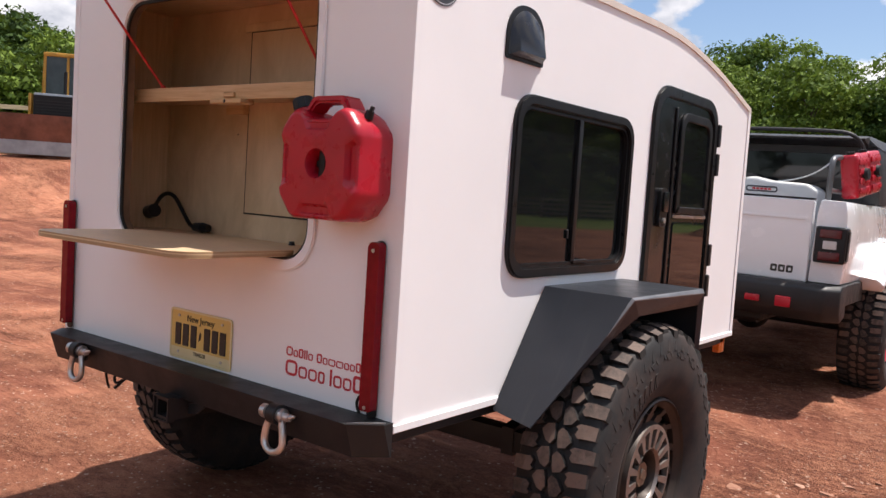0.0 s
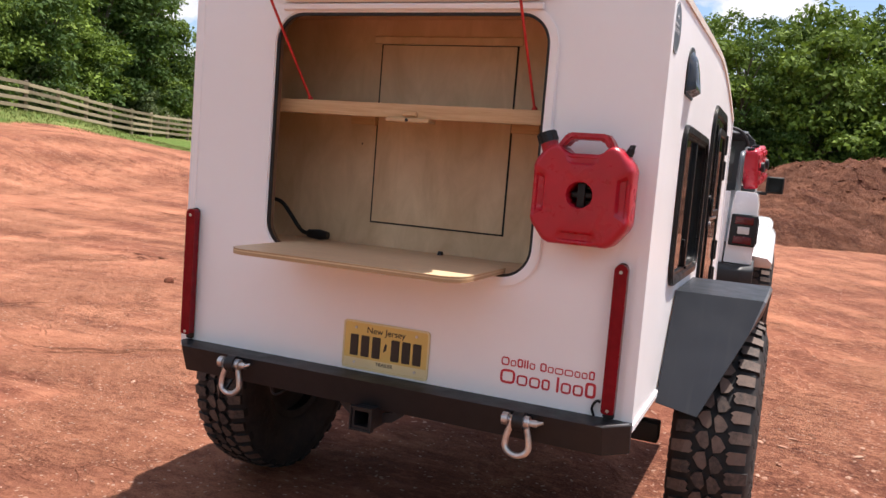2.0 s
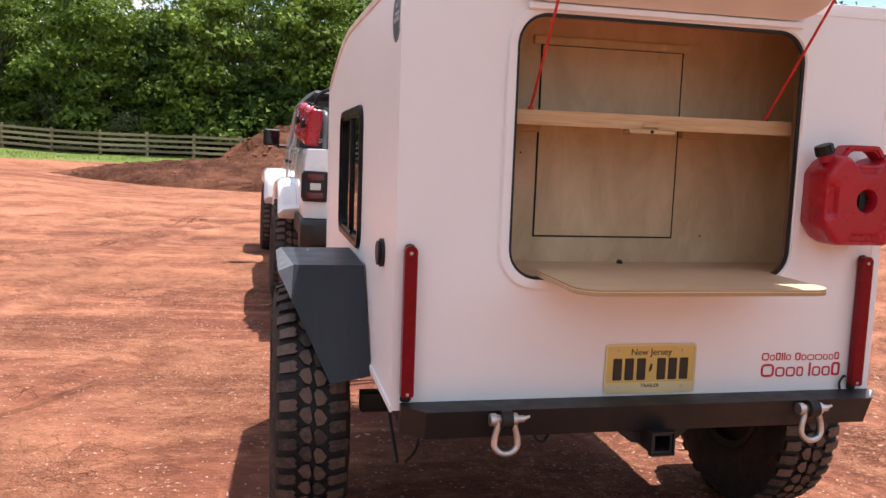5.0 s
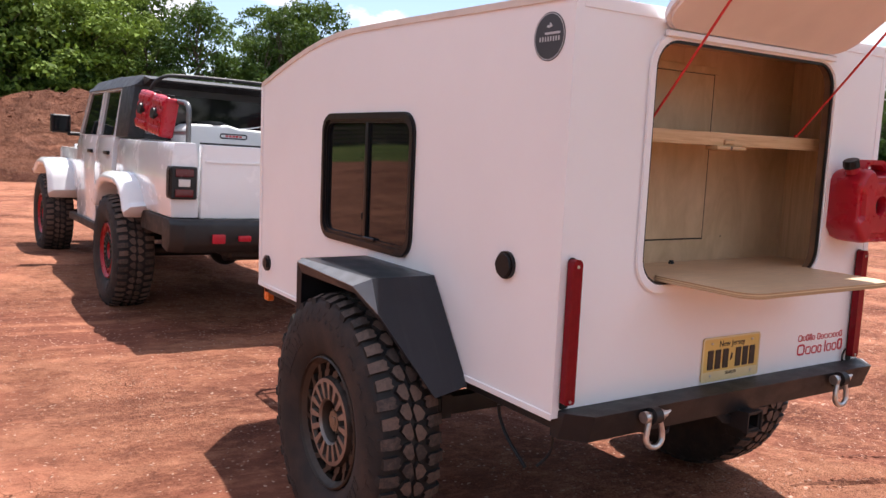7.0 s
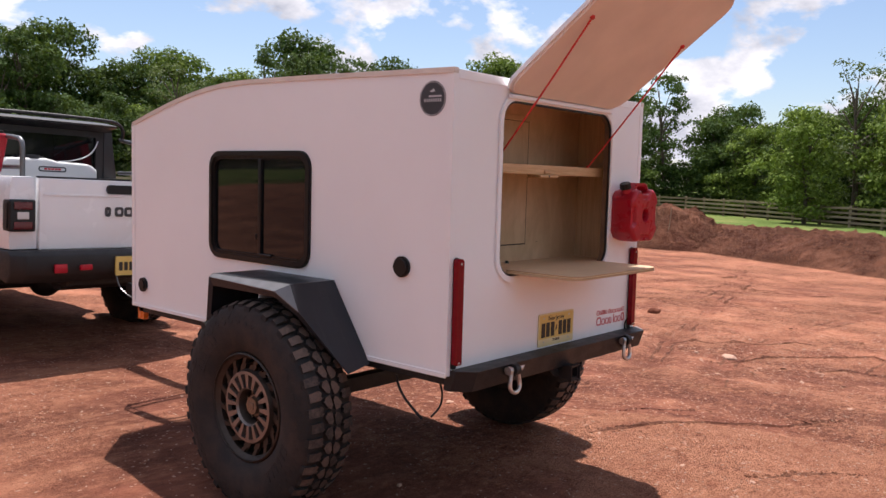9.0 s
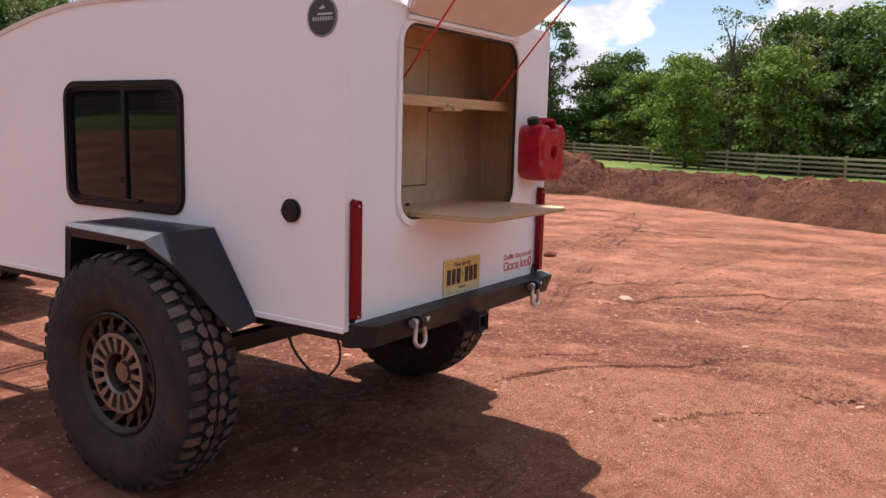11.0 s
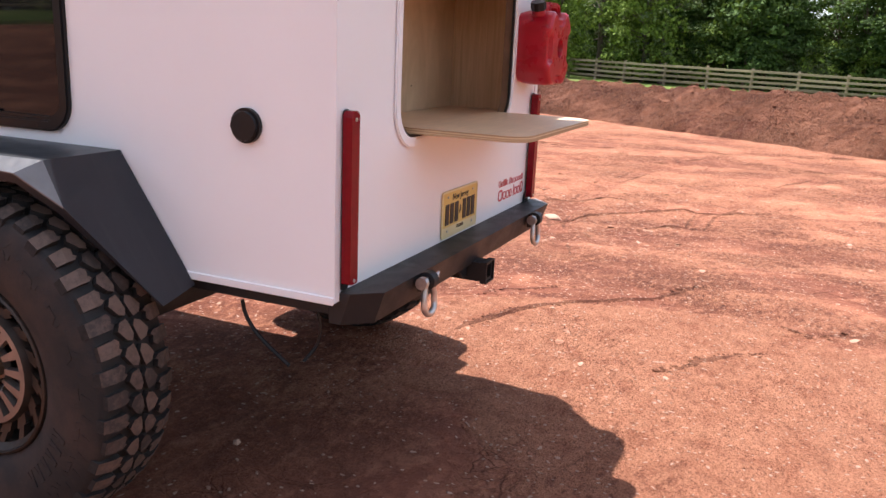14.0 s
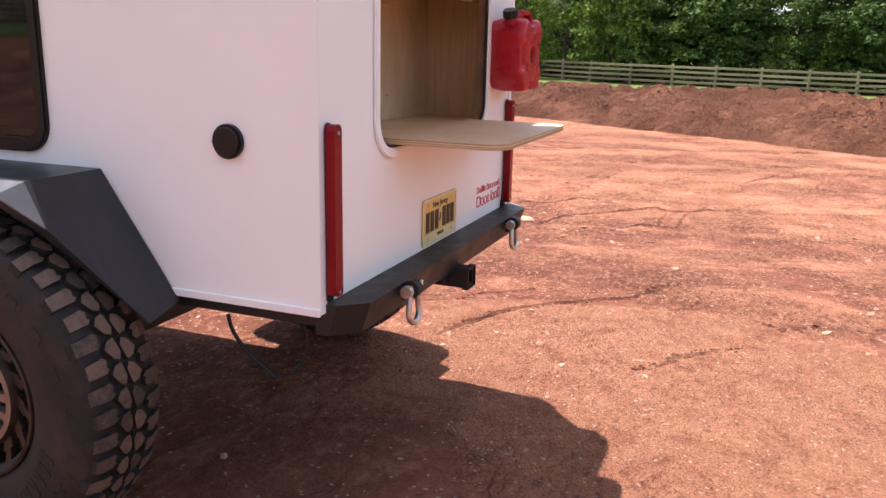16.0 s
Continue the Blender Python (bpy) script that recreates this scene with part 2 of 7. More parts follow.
ply = n.mix(n.ramp(grain, (0.35, 0.0), (0.65, 1.0)), (0.58, 0.40, 0.235), (0.74, 0.545, 0.345))
ply = n.mix(n.ramp(blot, (0.35, 0.35), (0.6, 0.0)), ply, (0.47, 0.29, 0.16))
M["ply"] = n.done(ply, n.ramp(grain, (0.3, 0.36), (0.7, 0.52)), 0.0, n.bump(grain, 0.08, 0.002))
n = Nodes("pine_board")
grain = n.noise(2.0, 6, 0.6, n.stretch(2.0, 30.0, 40.0), 1.2)
M["pine"] = n.done(n.mix(n.ramp(grain, (0.3, 0.0), (0.7, 1.0)), (0.50, 0.29, 0.13), (0.68, 0.46, 0.25)), 0.55, 0.0, n.bump(grain, 0.1, 0.002))
n = Nodes("ply_edge")
lay = n.noise(1.0, 2, 0.4, n.stretch(1.0, 1.0, 330.0))
M["ply_edge"] = n.done(n.mix(n.ramp(lay, (0.42, 0.0), (0.58, 1.0)), (0.38, 0.24, 0.12), (0.66, 0.50, 0.30)), 0.6)
M["lid_in"] = plain("lid_lining", (0.80, 0.71, 0.63), 0.6, vary=0.1, scale=3, grain=0.1)
# dark brown that puts the dimness of the galley recess into the liner colour
M["stained_edge"] = plain("stained_edge", (0.20, 0.115, 0.065), 0.6, vary=0.3, scale=12)
M["groove"] = plain("dark_gap", (0.015, 0.013, 0.012), 0.8)
M["seal"] = plain("rubber_seal", (0.009, 0.009, 0.0095), 0.55, grain=0.1)
M["black"] = plain("black_powder_coat", (0.011, 0.0115, 0.013), 0.52, vary=0.25, scale=5, grain=0.25, grain_scale=400)
n = Nodes("grey_black_sheet_steel")
streak = n.noise(1.0, 6, 0.6, n.stretch(30.0, 2.0, 1.2))
coat = n.ramp(n.noise(3.5, 4), (0.3, (0.018, 0.020, 0.025)), (0.7, (0.026, 0.029, 0.036)))
M["fender"] = n.done(n.mix(n.ramp(streak, (0.54, 0.0), (0.68, 0.35)), coat, (0.045, 0.045, 0.047)), n.ramp(n.noise(10, 5), (0.3, 0.30), (0.7, 0.42)), 0.0, n.bump(n.noise(350, 3), 0.2, 0.002), Specular_IOR_Level=0.32)
# same coat as the fender; the reflected-sky sheen is painted in as paler steel
M["worn_fold"] = plain("worn_fold", (0.16, 0.16, 0.165), 0.36, 0.35, vary=0.25, scale=9)
M["steel_edge"] = plain("bare_steel_edge", (0.42, 0.42, 0.43), 0.4, 0.9, vary=0.2, scale=14)
M["zinc"] = plain("galvanised_steel", (0.62, 0.61, 0.60), 0.36, 0.9, vary=0.25, scale=30, grain=0.15)
M["frame"] = plain("window_frame_black", (0.010, 0.010, 0.011), 0.34, vary=0.2, scale=8, Specular_IOR_Level=0.28)
M["plastic"] = plain("black_plastic", (0.011, 0.011, 0.012), 0.42, vary=0.2, scale=12, grain=0.12, Specular_IOR_Level=0.32)
M["hood"] = plain("vent_black_gloss", (0.011, 0.011, 0.013), 0.20, vary=0.2, scale=6)
M["rope"] = plain("red_cord", (0.62, 0.035, 0.028), 0.65, vary=0.3, scale=60, grain=0.4, grain_scale=500)
M["red_plastic"] = plain("red_moulded_plastic", (0.43, 0.009, 0.024), 0.30, vary=0.14, scale=7, grain=0.12, grain_scale=300)
M["red_letters"] = plain("red_vinyl", (0.55, 0.03, 0.045), 0.45)
M["grey_letters"] = plain("grey_vinyl", (0.55, 0.56, 0.58), 0.45)
M["badge"] = plain("charcoal_vinyl", (0.045, 0.047, 0.055), 0.35)
M["plate"] = plain("plate_yellow", (0.72, 0.53, 0.16), 0.42, vary=0.08, scale=5)
M["plate_fade"] = plain("plate_cream", (0.76, 0.66, 0.38), 0.42, vary=0.08, scale=5)
M["plate_ink"] = plain("plate_ink", (0.03, 0.025, 0.02), 0.5)
n = Nodes("red_lens")
M["lens"] = n.done(n.ramp(n.noise(30, 3), (0.3, (0.17, 0.0025, 0.008)), (0.7, (0.22, 0.004, 0.011))), 0.24, 0.0, n.bump(n.noise(12, 2), 0.1, 0.004), Specular_IOR_Level=0.22)
M["amber"] = plain("amber_lens", (0.75, 0.16, 0.02), 0.25)
M["clear_lens"] = plain("clear_lens", (0.62, 0.60, 0.58), 0.18)
n = Nodes("tyre_rubber")
dust = n.noise(9, 6, 0.65)
M["tyre"] = n.done(n.mix(n.ramp(dust, (0.42, 0.0), (0.68, 0.75)), (0.011, 0.0107, 0.011), (0.046, 0.028, 0.022)), 0.78, 0.0, n.bump(n.noise(120, 4), 0.25, 0.002))
n = Nodes("tread_rubber")
dust = n.noise(48, 7, 0.72)
M["tread"] = n.done(n.mix(n.ramp(n.math("ADD", n.math("MULTIPLY", dust, 0.7), n.math("MULTIPLY", n.island(), 0.3)), (0.35, 0.15), (0.62, 0.95)), (0.024, 0.020, 0.019), (0.145, 0.096, 0.074)), 0.75, 0.0, n.bump(n.noise(90, 4), 0.3, 0.003))
# lug sides: rubber darkened for the shade in the gaps between blocks
M["groove_rubber"] = plain("groove_rubber", (0.016, 0.014, 0.013), 0.85, vary=0.4, scale=30)
M["rim"] = plain("bronze_alloy", (0.048, 0.036, 0.029), 0.50, 0.4, vary=0.25, scale=10, grain=0.1)
M["rim_face"] = plain("machined_alloy", (0.25, 0.215, 0.195), 0.40, 0.70, vary=0.2, scale=14)
M["hub_cap"] = plain("bronze_hub_cap", (0.22, 0.165, 0.12), 0.4, 0.6, vary=0.3, scale=40)
M["lens_dark"] = plain("smoked_red_lens", (0.10, 0.004, 0.007), 0.2)
M["rim_dark"] = plain("dark_barrel", (0.012, 0.011, 0.0105), 0.7)
M["red_rim"] = plain("red_alloy", (0.34, 0.010, 0.018), 0.32, 0.2)
M["truck_white"] = plain("white_car_paint", (0.80, 0.805, 0.815), 0.22, vary=0.04, scale=2, Coat_Weight=0.7, Coat_Roughness=0.06)
M["soft_top"] = plain("black_hardtop", (0.012, 0.0125, 0.014), 0.5, vary=0.2, scale=5, grain=0.3, grain_scale=260)
M["tank"] = plain("white_polyethylene", (0.70, 0.71, 0.70), 0.5, vary=0.06, scale=4)
M["tube"] = plain("grey_tube", (0.16, 0.165, 0.17), 0.34, 0.6, vary=0.2, scale=10)
n = Nodes("dark_glass")
M["glass"] = n.done((0.008, 0.009, 0.010), n.ramp(n.noise(5, 4), (0.3, 0.02), (0.7, 0.05)), 0.0, None, IOR=1.5, Specular_IOR_Level=0.32)
n = Nodes("weathered_rail")
wood = n.noise(1.5, 7, 0.6, n.stretch(2.0, 2.0, 14.0), 0.6)
M["rail"] = n.done(n.mix(n.ramp(n.math("ADD", n.math("MULTIPLY", wood, 0.6), n.math("MULTIPLY", n.random(), 0.4)), (0.3, 0.0), (0.7, 1.0)), (0.19, 0.145, 0.095), (0.42, 0.335, 0.225)), 0.8, 0.0, n.bump(wood, 0.3, 0.006))
n = Nodes("bark")
M["bark"] = n.done(n.ramp(n.noise(6, 8, 0.7, n.stretch(3, 3, 0.7)), (0.3, (0.05, 0.036, 0.026)), (0.7, (0.16, 0.125, 0.095))), 0.9, 0.0, n.bump(n.noise(14, 6), 0.6, 0.03))


def leaf_material(name, dark, light):
    n = Nodes(name)
    pick = n.math("ADD", n.math("MULTIPLY", n.island(), 0.55), n.math("ADD", n.math("MULTIPLY", n.noise(0.55, 4), 0.5), n.math("MULTIPLY", n.random(), 0.25)))
    col = n.ramp(pick, (0.25, dark), (0.62, tuple((a + b) / 2 for a, b in zip(dark, light))), (0.95, light))
    n.done(col, 0.7, 0.0, None, Specular_IOR_Level=0.14)
    tr = n.tree.nodes.new("ShaderNodeBsdfTranslucent")
    n.put(tr.inputs[0], n.mix(0.6, col, (0.20, 0.28, 0.03)))
    ms = n.tree.nodes.new("ShaderNodeMixShader")
    ms.inputs[0].default_value = 0.17
    n.tree.links.new(n.bsdf.outputs[0], ms.inputs[1])
    n.tree.links.new(tr.outputs[0], ms.inputs[2])
    n.tree.links.new(ms.outputs[0], n.out.inputs[0])
    return n.mat


M["leaf_a"] = leaf_material("leaves_deep_green", (0.018, 0.038, 0.012), (0.088, 0.152, 0.038))
M["leaf_b"] = leaf_material("leaves_fresh_green", (0.040, 0.074, 0.016), (0.22, 0.31, 0.055))
M["leaf_c"] = leaf_material("leaves_grey_green", (0.055, 0.080, 0.036), (0.18, 0.22, 0.10))
M["grass"] = leaf_material("grass_blades", (0.085, 0.120, 0.035), (0.30, 0.31, 0.11))
M["needle"] = leaf_material("pine_needles", (0.030, 0.055, 0.022), (0.10, 0.155, 0.05))
M["dozer"] = plain("faded_yellow_paint", (0.52, 0.28, 0.040), 0.55, vary=0.3, scale=4)
M["cab_glass"] = plain("dusty_cab_glass", (0.035, 0.048, 0.052), 0.15, vary=0.3, scale=3)
M["rust"] = plain("rusted_steel", (0.20, 0.085, 0.055), 0.75, 0.1, vary=0.4, scale=3, grain=0.3)
M["worn_steel"] = plain("polished_blade_steel", (0.38, 0.40, 0.43), 0.4, 0.6, vary=0.25, scale=3)
n = Nodes("pale_stone")
M["stone"] = n.done(n.mix(n.ramp(n.noise(40, 4), (0.3, 0.0), (0.7, 0.4)), n.ramp(n.island(), (0.0, (0.28, 0.135, 0.088)), (0.5, (0.38, 0.205, 0.14)), (1.0, (0.50, 0.33, 0.245))), (0.42, 0.22, 0.15)), 0.88, 0.0, n.bump(n.noise(60, 4), 0.5, 0.004), Specular_IOR_Level=0.2)


# ---- building helpers ----
def thing(name, at, label, category, group="", kind=""):
    ob = new(name)
    ob.location = at
    ob.empty_display_size = 0.2
    return tagged(ob, label, category, group, kind)


def finish(bm, smooth=30.0):
    """Clean normals and smooth shading below an angle."""
    bmesh.ops.recalc_face_normals(bm, faces=bm.faces)
    for f in bm.faces:
        f.smooth = True
    for e in bm.edges:
        if len(e.link_faces) == 2 and e.calc_face_angle(0) > radians(smooth):
            e.smooth = False


def part(name, bm, material, parent, label="", at=None, smooth=30.0):
    """One mesh object under a thing or a part. The mesh is in world metres unless at gives its own pose there."""
    if smooth:
        finish(bm, smooth)
    me = bpy.data.meshes.new(name)
    bm.to_mesh(me)
    bm.free()
    for m in (material if isinstance(material, (list, tuple)) else [material]):
        me.materials.append(m)
    return place(name, me, parent, label, at)


def place(name, me, parent, label="", at=None):
    ob = new(name, me)
    if parent:
        ob.parent = parent
        if parent.parent is None and parent.type == "EMPTY":
            ob.matrix_parent_inverse = Matrix.Translation(-parent.location)
    if at is not None:
        ob.matrix_basis = at
    return tagged(ob, label)


def box(bm, x0, x1, y0, y1, z0, z1, bevel=0.0, segments=2, m=None, mat=0):
    r = bmesh.ops.create_cube(bm, size=1)
    vs = r["verts"]
    bmesh.ops.scale(bm, vec=(x1 - x0, y1 - y0, z1 - z0), verts=vs)
    bmesh.ops.translate(bm, vec=((x0 + x1) / 2, (y0 + y1) / 2, (z0 + z1) / 2), verts=vs)
    if m is not None:
        bmesh.ops.transform(bm, matrix=m, verts=vs)
    fs = list({f for v in vs for f in v.link_faces})
    for f in fs:
        f.material_index = mat
    if bevel:
        r = bmesh.ops.bevel(bm, geom=list({e for v in vs for e in v.link_edges}), offset=bevel, segments=segments, profile=0.7, affect="EDGES")
        for f in r["faces"]:
            f.material_index = mat
    return bm


def cyl(bm, a, b, r0, r1=None, seg=20, caps=True, mat=0):
    a, b = Vector(a), Vector(b)
    d = b - a
    m = Matrix.Translation((a + b) / 2) @ d.to_track_quat("Z", "Y").to_matrix().to_4x4()
    r = bmesh.ops.create_cone(bm, cap_ends=caps, segments=seg, radius1=r0, radius2=r0 if r1 is None else r1, depth=d.length, matrix=m)
    for f in {f for v in r["verts"] for f in v.link_faces}:
        f.material_index = mat
    return bm


def tube(bm, points, r, seg=8, closed=False, smooth_turns=0, mat=0):
    """A round bar along points; smooth_turns rounds the corners."""
    ps = [Vector(p) for p in points]
    for _ in range(smooth_turns):
        q = []
        n = len(ps)
        for i in range(n if closed else n - 1):
            a, b = ps[i], ps[(i + 1) % n]
            q += [a * 0.75 + b * 0.25, a * 0.25 + b * 0.75]
        ps = q if closed else [ps[0]] + q[1:-1] + [ps[-1]]
    rings = []
    n = len(ps)
    up = Vector((0.13, 0.21, 0.97))
    for i, p in enumerate(ps):
        a = ps[i - 1] if i or closed else p
        b = ps[(i + 1) % n] if i < n - 1 or closed else p
        d = (b - a).normalized()
        u = up - d * up.dot(d)
        if u.length < 0.05:
            u = Vector((1, 0, 0)) - d * d.x
        u.normalize()
        v = d.cross(u)
        up = u
        rings.append([bm.verts.new(p + (u * math.cos(k * math.tau / seg) + v * math.sin(k * math.tau / seg)) * r) for k in range(seg)])
    for i in range(n if closed else n - 1):
        a, b = rings[i], rings[(i + 1) % n]
        for k in range(seg):
            bm.faces.new((a[k], a[(k + 1) % seg], b[(k + 1) % seg], b[k])).material_index = mat
    if not closed:
        bm.faces.new(rings[0]).material_index = mat
        bm.faces.new(rings[-1][::-1]).material_index = mat
    return bm


def prism(bm, outline, lift, a, b, mat=0):
    """A slab: the outline (2D points, in order) lifted by lift(u, v, w) at w = a and w = b."""
    lo = [bm.verts.new(lift(u, v, a)) for u, v in outline]
    hi = [bm.verts.new(lift(u, v, b)) for u, v in outline]
    bm.faces.new(lo).material_index = mat
    bm.faces.new(hi[::-1]).material_index = mat
    n = len(lo)
    for i in range(n):
        bm.faces.new((lo[i], hi[i], hi[(i + 1) % n], lo[(i + 1) % n])).material_index = mat
    return bm


def ring_slab(bm, outer, inner, lift, a, b, mat=0):
    """A flat frame between two outlines with the same number of points."""
    n = len(outer)
    v = [[bm.verts.new(lift(x, y, w)) for x, y in o] for o in (outer, inner) for w in (a, b)]
    for i in range(n):
        j = (i + 1) % n
        for p, q in ((0, 1), (1, 3), (3, 2), (2, 0)):
            bm.faces.new((v[p][i], v[p][j], v[q][j], v[q][i])).material_index = mat
    return bm


def rounded(x0, x1, y0, y1, r, seg=6):
    r = r if isinstance(r, (list, tuple)) else (r,) * 4
    out = []
    for (cx, cy, a0), rr in zip(((x1, y1, 0), (x0, y1, 90), (x0, y0, 180), (x1, y0, 270)), r):
        sx, sy = (-1 if cx == x1 else 1), (-1 if cy == y1 else 1)
        for k in range(seg + 1):
            a = radians(a0 + 90 * k / seg)
            out.append((cx + sx * rr + rr * math.cos(a), cy + sy * rr + rr * math.sin(a)))
    return out


def on_y(u, v, w):
    return (u, w, v)


def on_x(u, v, w):
    return (w, u, v)


def on_z(u, v, w):
    return (u, v, w)


# ---- the ground ----
def steps(x, *pairs):
    """Smoothly joined values along x."""
    for (a, u), (b, v) in zip(pairs, pairs[1:]):
        if x <= b:
            k = min(1, max(0, (x - a) / (b - a)))
            return u + (v - u) * k * k * (3 - 2 * k)
    return pairs[-1][1]


def land(x, y):
    """The broad shape of the lot: falls away to one side, climbs to a grassy bank on the other."""
    z = 0.0155 * max(-6.0, min(y, 60.0)) + 0.014 * max(0.0, min(-x, 5.0))
    z += np.interp(x, (0.1, 3.0, 5.0, 18.0, 50.0, 90.0), (0, -0.08, -0.19, -0.35, -0.78, -1.2))
    r, az = math.hypot(x, y), math.degrees(math.atan2(x, y))
    west = steps(az, (-180, 0.0), (-150, 0.6), (-100, 1.0), (-42, 1.0), (-36, 0.86), (-30, 0.54), (-22, 0.27), (-12, 0.0), (180, 0.0))
    near = steps(az, (-180, 1.0), (-52, 1.0), (-40, 0.0), (180, 0.0))
    bank = near * steps(r, (10.5, 0.0), (15.5, 0.22), (21.0, 1.42), (33.0, 2.25), (80.0, 2.3)) + (1 - near) * steps(r, (11.5, 0.0), (24.0, 1.15), (58.0, 2.0), (80.0, 2.0))
    return z + west * (bank - 0.0155 * max(0, min(y, 60)) * steps(r, (12, 0), (40, 0.75)))


TRACKS = (((3.4, 0.5), (5.1, 1.15), (8.4, 1.2), (12, 0.2)), ((5.0, -0.3), (6.6, -0.1), (11, -1.6)),
          ((3.6, 1.3), (6.6, 2.3), (14, 4.0)), ((-12, 1.5), (-6, 4.2), (-1.6, 12), (1.5, 22)), ((-13, 3.6), (-7.4, 6.4), (-3.2, 14)),
          ((4, -5), (7.5, -2.4), (13.5, -3.5)), ((-9, -3), (-4.5, 1.8), (-2.9, 7.5), (-2.2, 16)),
          ((3.0, 14), (6.5, 6.5), (10.5, 1.0), (13, -6)), ((4.8, 15), (8.2, 7.2), (12.2, 2.0), (14.8, -4)), ((2.2, 5.5), (6.0, 3.6), (11, 3.2), (17, 5.5)), ((3, 8.5), (9, 5.2), (18, 3.0)),
          ((-14, 9), (-9, 9.6), (-3.2, 9.0)), ((-15, -1), (-9, 1.0), (-3.2, 1.2), (-1.9, 3.5)), ((-14, 13), (-6, 12.2), (4, 13.5)), ((-16, 5.5), (-10, 6.0), (-4, 5.2)))
TRACK_LINES = []
for pts in TRACKS:
    line = [Vector(p) for p in pts]
    for _ in range(3):
        line = [line[0]] + [q for a, b in zip(line, line[1:]) for q in (a * 0.75 + b * 0.25, a * 0.25 + b * 0.75)] + [line[-1]]
    TRACK_LINES.append(np.array([tuple(p) for p in line]))


TRACK_BITS = [(*line[i:i + 3].min(0) - 0.75, *line[i:i + 3].max(0) + 0.75, k, line[i:i + 3]) for k, line in enumerate(TRACK_LINES) for i in range(0, len(line) - 1, 2)]


def rut_gaps(x, y):
    """Distances to the tracks that pass close by."""
    best = {}
    for x0, y0, x1, y1, k, bit in TRACK_BITS:
        if x0 < x < x1 and y0 < y < y1:
            for (ax, ay), (bx, by) in zip(bit, bit[1:]):
                dx, dy = bx - ax, by - ay
                f = min(1.0, max(0.0, ((x - ax) * dx + (y - ay) * dy) / (dx * dx + dy * dy)))
                d = math.hypot(x - ax - f * dx, y - ay - f * dy)
                best[k] = min(d, best.get(k, 9.0))
    return list(best.values())


def rut(x, y):
    """Wheel ruts with a pushed-up rim along the tracks."""
    z = 0.0
    for gap in rut_gaps(x, y):
        if gap < 0.6:
            wobble = 0.5 + 0.5 * noise.noise((x * 1.7, y * 1.7, 3.0))
            z += wobble * (-0.030 * math.exp(-(gap / 0.15) ** 2) + 0.042 * math.exp(-((gap - 0.24) / 0.075) ** 2))
    return z


def ground_at(x, y, rough=True):
    z = land(x, y)
    r = math.hypot(x, y)
    if rough and r < 90:
        near = max(0.0, 1 - r / 90)
        z += near * (0.05 * noise.noise((x * 0.21, y * 0.21, 0.0)) + 0.022 * noise.noise((x * 0.9, y * 0.9, 5.0)))
        if r < 26:
            z += 0.010 * noise.noise((x * 3.1, y * 3.1, 9.0)) + 0.006 * noise.noise((x * 7.5, y * 7.5, 2.0)) + rut(x, y)
        near_wheels = math.exp(-((abs(x) - 0.98) / 0.45) ** 2 - ((y - 0.97) / 0.6) ** 2)
        z += (0.004 - z) * near_wheels
    return z


GRASS_FROM = ((-180, 20), (-120, 20), (-62, 25), (-40, 27), (-25, 30), (-14, 38), (15, 39), (40, 36), (60, 31), (80, 25), (110, 22), (150, 22), (180, 20))


def grassy(x, y):
    az, r = math.degrees(math.atan2(x, y)), math.hypot(x, y)
    start = np.interp(az, [a for a, _ in GRASS_FROM], [b for _, b in GRASS_FROM])
    return min(1, max(0, 0.5 + (r - start) / 5.0))


def crusted(x, y):
    """How far the clay has dried to a pale crust, beside the trailer's rear."""
    return math.exp(-(((x - 1.15) / 1.15) ** 2 + ((y + 0.75) / 1.7) ** 2) ** 2)


SPOKES, radii = 420, [0.0, 0.35]
while radii[-1] < 2600:
    radii.append(radii[-1] * (1.028 if radii[-1] < 14 else 1.05) + 0.006)
verts, faces = [(0, 1, ground_at(0, 1))], []
for r in radii[1:]:
    for k in range(SPOKES):
        a = math.tau * k / SPOKES
        x, y = r * math.sin(a), 1 + r * math.cos(a)
        verts.append((x, y, ground_at(x, y)))
faces += [(0, 1 + (k + 1) % SPOKES, 1 + k) for k in range(SPOKES)]
for i in range(len(radii) - 2):
    o = 1 + i * SPOKES
    for k in range(SPOKES):
        j = (k + 1) % SPOKES
        faces.append((o + k, o + j, o + SPOKES + j, o + SPOKES + k))
me = bpy.data.meshes.new("ground")
me.from_pydata(verts, [], faces)
me.polygons.foreach_set("use_smooth", [True] * len(me.polygons))
layer = me.color_attributes.new("grass", "FLOAT_COLOR", "POINT")
layer.data.foreach_set("color", [c for x, y, _ in verts for g, d in ((grassy(x, y), min(rut_gaps(x, y) + [9.0]) if math.hypot(x, y) < 26 else 9.0),) for c in (g, math.exp(-(d / 0.13) ** 2), math.exp(-((d - 0.34) / 0.14) ** 2), crusted(x, y))])
me.materials.append(M["dirt"])
ground = tagged(new("ground", me), "packed red clay lot with ruts, pebbles and a grassy bank", "ground", kind="structure")


